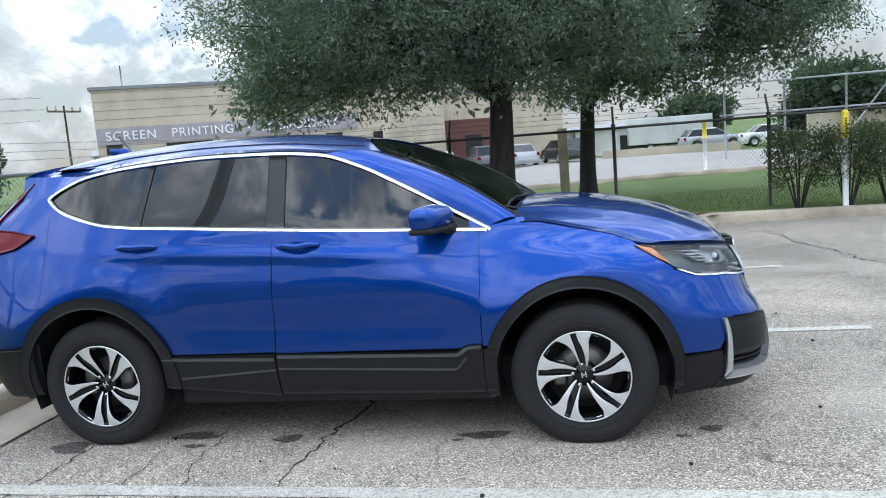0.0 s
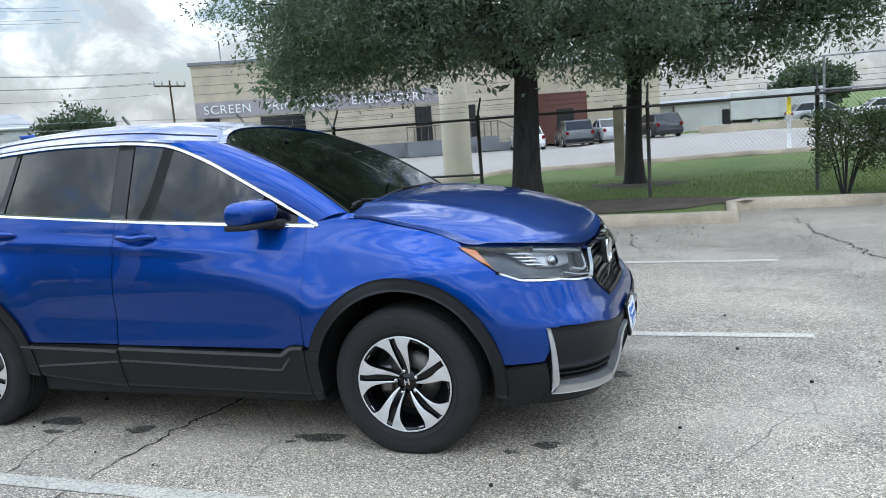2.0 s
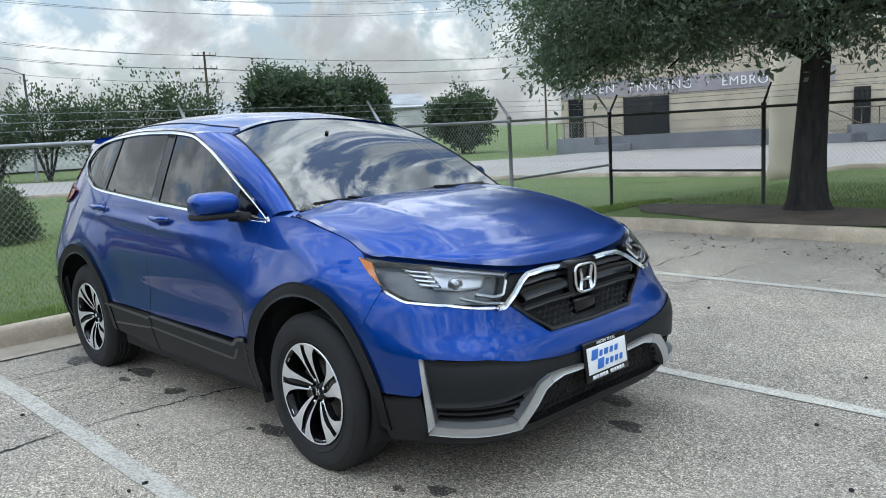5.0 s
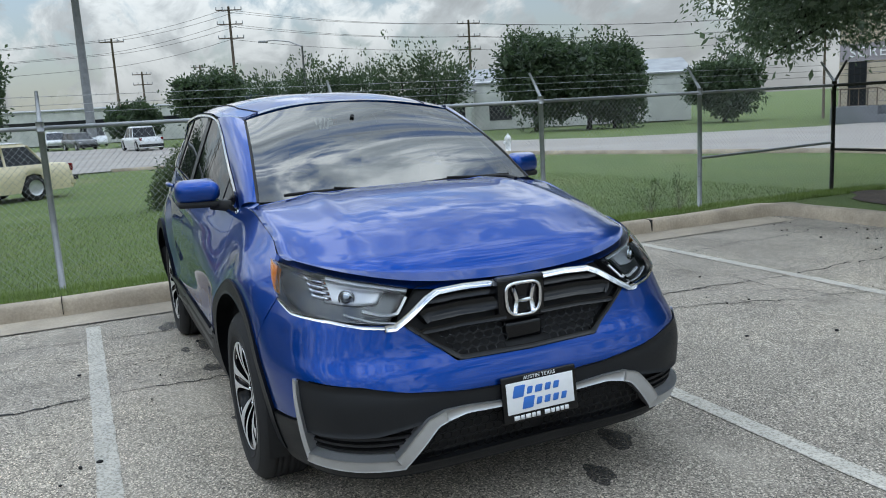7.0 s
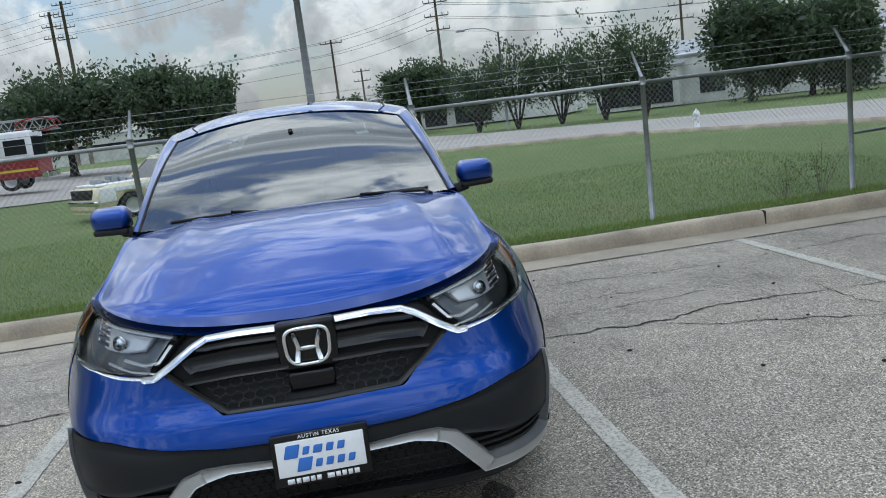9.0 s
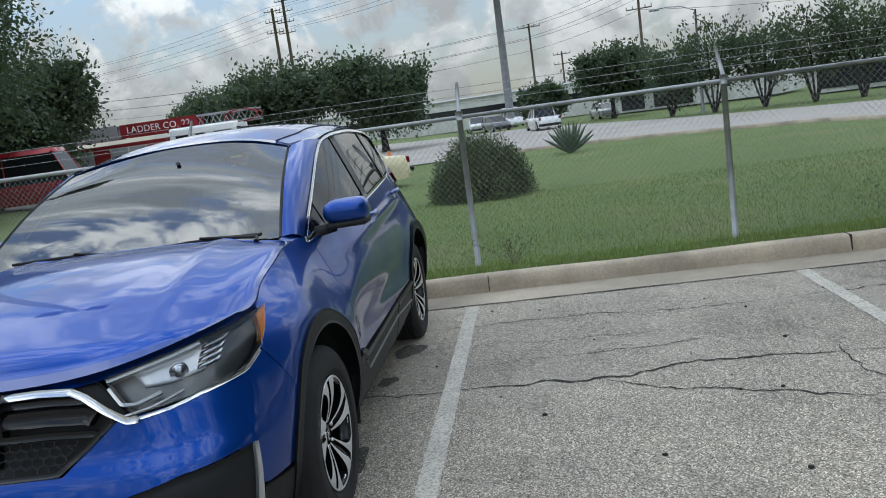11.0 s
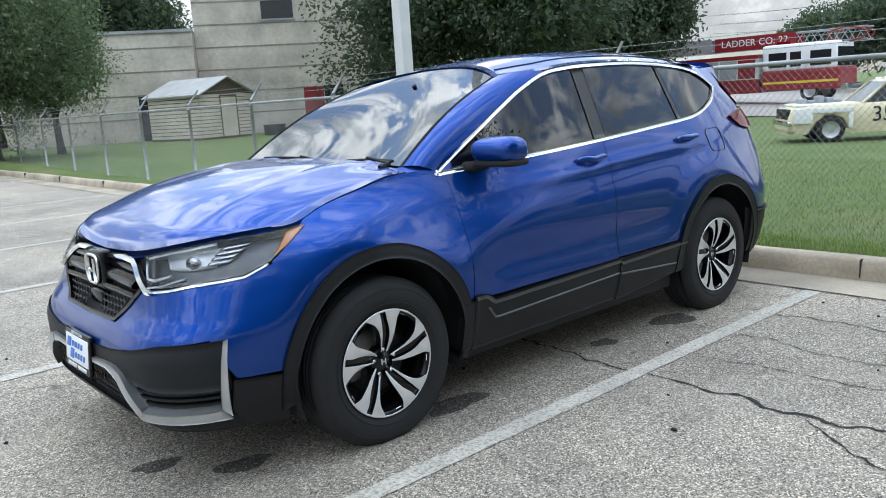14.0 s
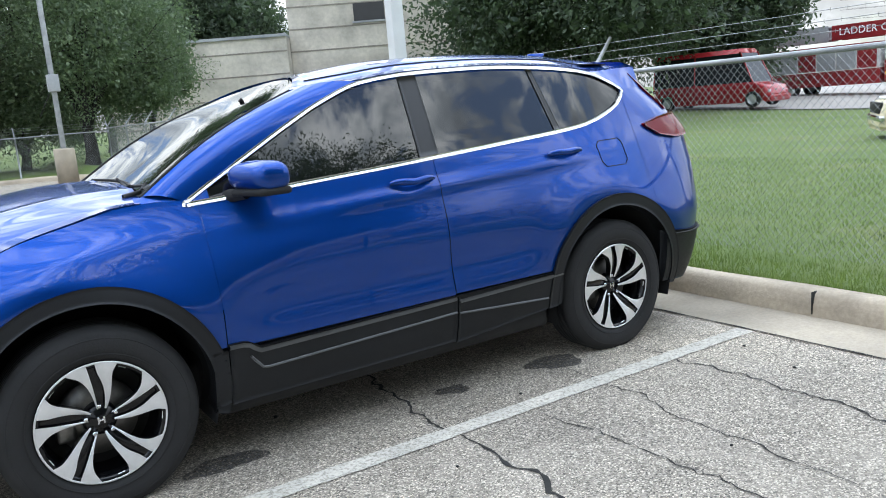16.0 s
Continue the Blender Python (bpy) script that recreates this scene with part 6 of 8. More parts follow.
# round bush and agave on the west lawn
bush = thing("round_bush", Matrix.Translation((-11.8, 0.85, lawn_height(-11.8, 0.85) - 0.03)), "dark rounded bush on the lawn behind the fence", "bush")
rng = np.random.default_rng(7)
t = rng.normal(0, 1, (1500, 3))
t /= np.linalg.norm(t, axis=1)[:, None]
t[:, 2] = np.abs(t[:, 2])
out = t.copy()
t = t * np.array([[0.95, 1.02, 1.22]]) * rng.uniform(0.75, 1.06, (1500, 1))
V, F = leaf_cloud(rng, t, out, 14, 0.06, 0.07, 0.022)
fast_mesh("foliage", V, F, "leaf_bright", bush)
for j in range(8):
    bm = bmesh.new()
    a = j * 0.8
    tube(bm, [(0, 0, -0.05), (0.2 * math.cos(a), 0.2 * math.sin(a), 0.4), (0.6 * math.cos(a), 0.6 * math.sin(a), 0.85)], [0.03, 0.02, 0.006], 5)
    part("stem", bm, "bark", bush)
agave = thing("agave", Matrix.Translation((-25.0, 3.4, lawn_height(-25.0, 3.4))), "spiky grey-green agave on the lawn", "agave")
for j in range(26):
    a, tilt = j * 2.4, 0.25 + 0.85 * (j / 26)
    d = Vector((math.cos(a) * math.sin(tilt), math.sin(a) * math.sin(tilt), math.cos(tilt)))
    bm = bmesh.new()
    tube(bm, [d * 0.05, d * 0.45, d * 0.85, d * 1.15], [0.05, 0.075, 0.05, 0.006], 5)
    part("leaf", bm, simple("agave_leaf", (0.10, 0.14, 0.10), 0.6) if j == 0 else bpy.data.materials["agave_leaf"], agave)

# grass blades on the near lawn
def build_grass():
    rng = np.random.default_rng(3)
    n = 95000
    x = KERB_X - 0.17 - 9.0 * rng.uniform(0, 1, n) ** 1.7
    y = rng.uniform(-10, 9, n)
    k = int(n * 0.2)
    x[:k] = rng.uniform(-2.4, 9, k)
    y[:k] = 8.4 + 4.5 * rng.uniform(0, 1, k) ** 1.3
    m = n // 25
    x[k:k + m] = KERB_X - 0.16 - 0.12 * rng.uniform(0, 1, m)
    z = np.array([lawn_height(a, b) for a, b in zip(x, y)])
    h = rng.uniform(0.025, 0.065, n)
    h[rng.uniform(0, 1, n) < 0.02] *= 2.2
    a = rng.uniform(0, 6.283, n)
    w = 0.0045
    lean = rng.normal(0, 0.02, (n, 2))
    V = np.stack([np.stack([x + w * np.cos(a), y + w * np.sin(a), z - 0.005], 1), np.stack([x - w * np.cos(a), y - w * np.sin(a), z - 0.005], 1), np.stack([x + lean[:, 0], y + lean[:, 1], z + h], 1)], 1).reshape(-1, 3)
    M["blade"] = leaf_mat("grass_blade", (0.098, 0.150, 0.034), (0.190, 0.238, 0.075))
    holder = thing("grass", Matrix(), "short green lawn grass", "grass", kind="stuff")
    fast_mesh("grass_blades", V, np.arange(n * 3).reshape(-1, 3), "blade", holder, "short green grass blades", True)["kind"] = "stuff"


build_grass()

# trees farther off: place, label, crown radius, height of crown, its underside, leaf size
FAR = [
    (-25.0, -23.5, "large dense tree behind the lawn", 7.8, 11.6, 0.1, 1700, 16, (0.30, 0.13), 0.42),
    (-36.5, -25.0, "broad dark tree behind the fire engine", 4.9, 7.8, 0.1, 600, 16, (0.30, 0.14), 0.4),
    (-8.0, -47.0, "tall dark tree behind the concrete building", 5.5, 12.0, 1.5, 500, 14, (0.3, 0.14), 0.4),
    (-17.0, -51.0, "tall dark tree behind the concrete building", 5.5, 12.5, 1.5, 500, 14, (0.3, 0.14), 0.4),
    (3.5, -35.5, "dense tree past the end of the lot", 5.0, 8.0, 0.1, 700, 14, (0.24, 0.11), 0.34),
    (-1.8, -33.0, "low dense tree past the end of the lot", 3.4, 5.6, 0.0, 600, 14, (0.2, 0.09), 0.28),
    (-3.6, -28.5, "leafy tree at the end of the lot", 4.3, 8.8, 0.5, 900, 18, (0.18, 0.08), 0.3),
    (1.5, -31.0, "leafy tree at the end of the lot", 4.8, 8.5, 0.6, 700, 16, (0.2, 0.09), 0.3),
    (-6.5, -30.6, "leafy tree leaning over the fence", 2.1, 6.2, 0.9, 500, 16, (0.18, 0.08), 0.26),
    (-62.5, -19.0, "broad dark tree by the street", 5.3, 6.3, 1.9, 520, 16, (0.34, 0.17), 0.45),
    (-60.5, -9.6, "broad tree by the street corner", 5.2, 5.8, 1.7, 520, 16, (0.34, 0.17), 0.42),
    (-66.0, -26.0, "dark tree by the street", 4.0, 5.5, 1.5, 360, 14, (0.34, 0.17), 0.42),
    (-70.0, 10.0, "round tree before the pale building", 3.6, 5.0, 1.5, 380, 14, (0.32, 0.16), 0.36),
    (-78.0, 4.0, "small tree far down the street", 2.6, 3.2, 0.8, 200, 12, (0.3, 0.16), 0.3),
    (-48.0, 30.8, "dark conifer-like tree by the white shed", 3.1, 6.6, 0.3, 420, 16, (0.30, 0.14), 0.34),
    (-45.9, 34.1, "dark tree by the white shed", 3.5, 6.6, 0.3, 460, 16, (0.30, 0.14), 0.34),
    (-44.7, 35.5, "dark tree by the white shed", 2.3, 6.2, 0.2, 380, 16, (0.30, 0.14), 0.34),
    (-42.6, 44.4, "round dark tree on the lawn", 2.9, 5.2, 0.1, 420, 16, (0.30, 0.14), 0.32),
    (18.0, 53.0, "sunlit tree beyond the car park", 4.2, 4.8, 0.2, 420, 14, (0.34, 0.17), 0.42),
    (25.0, 50.0, "tree beyond the car park", 4.6, 5.4, 0.2, 420, 14, (0.34, 0.17), 0.42),
    (10.5, 69.0, "distant tree behind trailers", 3.4, 4.2, 0.3, 260, 14, (0.34, 0.17), 0.4),
    (33.0, 46.0, "tree beyond the car park", 4.8, 6.0, 0.2, 360, 14, (0.34, 0.17), 0.42),
]
for k, (x, y, lab, R, H, z0, tips, per, leaf, sp) in enumerate(FAR):
    leafy = y < -26 and x > -10 and y > -40
    if leafy:
        per, leaf = int(per * 1.7), (leaf[0] * 0.72, leaf[1] * 0.70)
    build_tree("tree", x, y, lab, lobes_of(100 + k, 7, R, H, z0, 0.75), 0.05 * R + 0.05, max(0.8, z0 + H * 0.12), int(tips * (2.7 if y < -20 else 1.9)), per, (leaf[0] * (0.80 if y < -20 else 1.0), leaf[1] * (0.85 if y < -20 else 1.1)), sp * 0.8, "leaf_green" if leafy else "leaf_far", 60 + k, shell=0.5, core=170 if y < -20 else 70)
# row of multi-stemmed street trees
for k, (x, y, h, r) in enumerate(((-53.5, 12.2, 4.6, 1.7), (-51.2, 14.6, 5.3, 2.1), (-50.0, 17.5, 5.2, 2.0), (-47.5, 19.8, 5.9, 2.1), (-45.4, 21.8, 5.7, 2.0))):
    z = lawn_height(x, y)
    t = thing("crape_myrtle", Matrix.Translation((x, y, z)), "multi-stemmed street tree with thin bronze-green crown", "tree", "street trees")
    rng = np.random.default_rng(300 + k)
    tips = []
    for j in range(9):
        a = j * 0.7 + k
        e = Vector((r * 0.75 * math.cos(a), r * 0.75 * math.sin(a), h * rng.uniform(0.6, 0.92)))
        bm = bmesh.new()
        tube(bm, [(0.05 * math.cos(a), 0.05 * math.sin(a), -0.1), e * 0.5 + Vector((0, 0, 0.3)), e], [0.07, 0.05, 0.015], 5)
        part("stem", bm, "bark", t)
        for q in range(34):
            f = rng.uniform(0.45, 1.12)
            tips.append(tuple(e * f + Vector((rng.normal() * r * 0.22, rng.normal() * r * 0.22, 0.3 + rng.normal() * 0.45))))
    tips = np.array(tips)
    V, F = leaf_cloud(rng, tips, tips - np.array([[0, 0, h * 0.5]]), 12, 0.2, 0.24, 0.12)
    fast_mesh("foliage", V, F, "leaf_far", t)


# ---- street, buildings and vehicles round the lot ----
for key, col, kw in (("tan", (0.50, 0.43, 0.33), {}), ("sign_band", (0.34, 0.31, 0.33), {}), ("dock", (0.20, 0.21, 0.23), {}), ("white_wall", (0.62, 0.62, 0.60), {}), ("far_glass", (0.02, 0.022, 0.026), {}),
                     ("concrete_wall", (0.60, 0.55, 0.48), {}), ("red_brown", (0.13, 0.05, 0.04), {}), ("red", (0.26, 0.022, 0.026), {}), ("grey_metal", (0.33, 0.34, 0.35), {}), ("wood", (0.13, 0.10, 0.075), {}), ("dark_blue", (0.03, 0.045, 0.10), {}), ("orange", (0.75, 0.16, 0.02), {}), ("cream", (0.68, 0.595, 0.40), {}), ("shed_tan", (0.62, 0.56, 0.46), {})):
    M[key] = simple(key, col, 0.75 if key not in ("red", "far_glass", "cream") else (0.12 if key == "far_glass" else 0.4), 0, 0.8, 0.16, 0.15, 14)
M["joint_brown"] = simple("board_joint", (0.27, 0.235, 0.20), 0.9, 0, 0.8, 0.25)
M["shed_roof"] = simple("shed_roof", (0.40, 0.40, 0.39), 0.6, 0, 1.5, 0.12)
M["concrete_wall"] = simple("stained_concrete", (0.54, 0.49, 0.42), 0.9, 0, 0.55, 0.30, 0.3, 5)
for key, col in (("car_white", (0.70, 0.71, 0.72)), ("car_grey", (0.10, 0.105, 0.11)), ("car_silver", (0.38, 0.39, 0.40)), ("car_dark", (0.03, 0.032, 0.036)), ("car_red", (0.30, 0.02, 0.025))):
    M[key] = paint_mat(key, col)


def build_road():
    near = [(40, 23), (14, 21), (3.3, 19.8), (-1.6, 17.6), (-7, 17.2), (-10.3, 17.4), (-15.3, 15.2), (-24.4, 12), (-30.5, 5), (-31.6, 0), (-31, -5), (-30.6, -14), (-30.4, -26), (-30, -45)]
    far = [(40, 36), (14, 40), (3, 51), (-4, 50.4), (-9, 47.6), (-14, 44.8), (-25.0, 38.6), (-24.5, 33), (-28.4, 23.2), (-40, 17.8), (-49, 11.8), (-75, 2), (-85, -14), (-60, -45)]
    bm = bmesh.new()
    # keep the two edges matched corner by corner
    def fine(line):
        out = []
        for p, q in zip(line, line[1:]):
            out += [(p[0] + (q[0] - p[0]) * i / 5, p[1] + (q[1] - p[1]) * i / 5) for i in range(5)]
        return out + [line[-1]]
    a, b = fine(near), fine(far)
    rows = []
    for p, q in zip(a, b):
        row = []
        for k in range(9):
            x, y = p[0] + (q[0] - p[0]) * k / 8, p[1] + (q[1] - p[1]) * k / 8
            row.append(Vector((x, y, lawn_height(x, y) + 0.05)))
        rows.append(row)
    sheet(bm, rows)
    tagged(part("road", bm, "road"), "pale concrete street and forecourt", "road", kind="structure")
    bm = bmesh.new()
    rows = [[Vector((p[0], p[1], lawn_height(*p) + h)) + Vector((0, -w, 0)) for w, h in ((0.0, 0.05), (0.05, 0.13), (0.2, 0.13), (0.22, 0.0))] for p in a[:46]]
    sheet(bm, rows)
    tagged(part("kerb", bm, "kerb"), "pale street kerb along the lawn", "kerb", kind="structure")


build_road()


def wall_box(parent, name, mat, x0, y0, z0, x1, y1, z1, label="", bevel=0.0):
    bm = bmesh.new()
    box(bm, x0, y0, z0, x1, y1, z1, bevel)
    return part(name, bm, mat, parent, label, smooth=False)


def build_print_shop():
    """Long tan building; its own x runs along the front, y goes back from it."""
    b = thing("print_shop", Matrix.Translation((-27.0, 37.6, -0.45)) @ Matrix.Rotation(math.atan2(0.485, 0.875), 4, "Z"), "tan commercial building with white sign lettering and loading docks", "building")
    wall_box(b, "wall", "tan", 0, 0, 0, 21.5, 14, 6.5)
    wall_box(b, "wall", "tan", 21.5, 1.5, 0, 31, 14, 5.2)
    wall_box(b, "roof", "dock", -0.15, -0.12, 6.5, 21.65, 14.1, 6.68)
    wall_box(b, "roof", "dock", 21.5, 1.35, 5.2, 31.15, 14.1, 5.38)
    for k in range(12):
        wall_box(b, "siding_joint", "dock", 0.02, -0.012, 0.62 + 0.52 * k - 0.012, 21.48, 0.01, 0.62 + 0.52 * k + 0.012)
    band = wall_box(b, "sign_band", "sign_band", 0.02, -0.05, 3.32, 15.6, -0.014, 4.28, "grey-mauve sign band")
    for words, x in (("SCREEN", 1.92), ("PRINTING", 6.0), ("\u00b7", 8.75), ("EMBROIDERY", 11.9)):
        text_mesh("lettering", words, 0.74, "white", band, Matrix.Translation((x, -0.09, 3.77)) @ Matrix.Rotation(radians(90), 4, "X"), 0.03, 1.12, "white raised sign letters")
    wall_box(b, "dock_wall", "dock", -0.3, -0.35, 0, 13.0, -0.055, 0.92)
    for x0, x1, z0, z1, nm in ((3.85, 6.5, 0.93, 3.2, "dock_window"), (0.5, 1.35, 0.93, 3.3, "door"), (13.5, 14.5, 0.93, 3.1, "door"), (16.6, 17.4, 0.93, 3.0, "door")):
        f = wall_box(b, nm, "far_glass", x0, -0.045, z0, x1, -0.013, z1, "dark glazed opening")
        for k in range(4):
            x = x0 + (x1 - x0) * k / 3
            wall_box(f, "frame_bar", "matt_black", x - 0.03, -0.075, z0, x + 0.03, -0.046, z1)
    # stair landings with rails
    for x in (-0.1, 12.6, 16.2):
        l = wall_box(b, "landing", "dock", x, -1.7, 0, x + 2.3, -0.36, 0.9)
        for k in range(6):
            bm = bmesh.new()
            tube(bm, [(x + 0.05 + 0.44 * k, -1.65, 0.9), (x + 0.05 + 0.44 * k, -1.65, 1.85)], 0.03, 5)
            part("rail_post", bm, "wood", l)
        bm = bmesh.new()
        tube(bm, [(x, -1.65, 1.85), (x + 2.3, -1.65, 1.85), (x + 4.2, -1.65, 0.9)], 0.035, 5)
        part("hand_rail", bm, "wood", l)
        bm = bmesh.new()
        box(bm, x + 2.3, -1.7, -0.1, x + 4.4, -0.36, 0.45)
        part("ramp", bm, "dock", l, smooth=False)
    r = wall_box(b, "recess", "red_brown", 21.9, 1.38, 0.0, 25.6, 1.49, 3.4, "dark red-brown recess")
    wall_box(r, "recess_door", "far_glass", 23.4, 1.33, 0.0, 24.6, 1.375, 2.3)
    wall_box(b, "roof_unit", "grey_metal", 5.5, 4, 6.68, 6.4, 5, 7.1)
    bm = bmesh.new()
    tube(bm, [(1.6, 3, 6.6), (1.6, 3, 8.2)], 0.05, 5)
    part("vent_pipe", bm, "grey_metal", b)


build_print_shop()
# thick tan column beside the street
col = thing("tan_column", Matrix.Translation((-3.55, 15.6, lawn_height(-3.55, 15.6))), "thick round tan sign column beside the street", "column")
bm = lathe(bmesh.new(), [(0.0, -0.2), (0.40, -0.2), (0.40, 0.3), (0.375, 0.34), (0.375, 6.4), (0.0, 6.4)], 28, "z")
part("shaft", bm, "tan", col)


def build_hall(x, y, z, rot, L, W, H, ridge, label, wall="white_wall", windows=()):
    h = thing("warehouse", Matrix.Translation((x, y, z)) @ Matrix.Rotation(radians(rot), 4, "Z"), label, "building")
    bm = bmesh.new()
    prof = [(0, 0), (0, H), (W / 2, H + ridge), (W, H), (W, 0)]
    rows = [[Vector((a, p, q)) for p, q in prof] for a in (0, L)]
    sheet(bm, rows)
    for row in rows:
        bm.faces.new([bm.verts.new(v) for v in row])
    part("wall", bm, wall, h, smooth=False)
    bm = bmesh.new()
    rr = [[Vector((a, p, q)) for p, q in ((-0.2, H - 0.05), (W / 2, H + ridge + 0.12), (W + 0.2, H - 0.05))] for a in (-0.25, L + 0.25)]
    sheet(bm, rr, lambda i, j: rr[i][j] - Vector((0, 0, 0.12)))
    part("roof", bm, "grey_metal", h, smooth=False)
    for a0, a1, b0, b1, q0, q1, mat in windows:
        wall_box(h, "window", mat, a0, b0, q0, a1, b1, q1)
    return h


build_hall(-60.5, 30.0, -0.5, 58, 20.5, 13, 4.2, 1.3, "white metal shed with shallow gable roof", windows=((20.5, 20.56, 2.5, 3.2, 2.6, 3.4, "grey_metal"), (3, 5, -0.06, 0.0, 0.8, 2.4, "far_glass"), (7, 9, -0.06, 0.0, 0.8, 2.4, "far_glass")))
build_hall(-37.5, 52.5, -0.6, 30, 11, 8, 3.2, 0.3, "low grey outbuilding behind the lawn", "concrete_wall")
build_hall(-83, 10.0, -0.3, 62, 18, 14, 5.7, 0.15, "pale two-storey office with blue canopy", windows=((3.5, 9.5, -0.3, 0.0, 3.6, 4.5, "dark_blue"), (2, 10.5, -0.8, 0.0, 2.2, 2.9, "dark_blue"), (2.5, 5, -0.05, 0.0, 0.2, 2.2, "far_glass"), (6, 10, -0.05, 0.0, 0.2, 2.2, "far_glass")))
build_hall(-62, 24.5, -0.4, 55, 7, 9, 3.4, 0.1, "low pale storefront behind the street trees", windows=((0.5, 6.5, -0.06, 0, 0.3, 2.2, "far_glass"),))
build_hall(-118, -40, -0.3, 75, 60, 16, 4.4, 0.2, "long low white warehouse down the street", windows=((4, 56, -0.1, 0.0, 2.2, 3.0, "far_glass"),))
build_hall(-120, 26, -0.3, 95, 30, 14, 3.8, 0.2, "pale low building down the street")
build_hall(0.2, 57.5, -0.75, 0, 5.0, 8, 2.4, 0.1, "small white block building behind the car park", windows=((3.3, 3.9, -0.06, 0.0, 0.0, 1.7, "far_glass"), (4.2, 4.6, -0.06, 0.0, 0.9, 1.6, "far_glass")))
build_hall(-6.0, 60, -0.75, 0, 6.0, 8, 2.4, 0.1, "white block wall building behind the car park")
# low tan wall and white box trailers
wl = thing("low_wall", Matrix.Translation((2.0, 47.5, -0.62)), "low tan block wall along the far car park", "wall")
wall_box(wl, "wall", "tan", 0, 0, 0, 8.5, 0.3, 0.75)
wl = thing("low_wall", Matrix.Translation((15.0, 50.0, -0.62)), "low tan block wall along the far car park", "wall")
wall_box(wl, "wall", "tan", 0, 0, 0, 14, 0.3, 2.2)


def build_wheel_simple(parent, x, y, r, w):
    g = new("wheel")
    g.parent = parent
    g.matrix_local = Matrix.Translation((x, y, r))
    bm = lathe(bmesh.new(), [(r * 0.62, w / 2), (r * 0.9, w / 2), (r, w * 0.36), (r, -w * 0.36), (r * 0.9, -w / 2), (r * 0.62, -w / 2)], 20)
    part("tyre", bm, "rubber", g)
    s = 1 if y > 0 else -1
    bm = lathe(bmesh.new(), [(0.0, s * w * 0.40), (r * 0.2, s * w * 0.42), (r * 0.55, s * w * 0.34), (r * 0.64, s * w * 0.48)], 14)
    part("rim", bm, "silver", g)


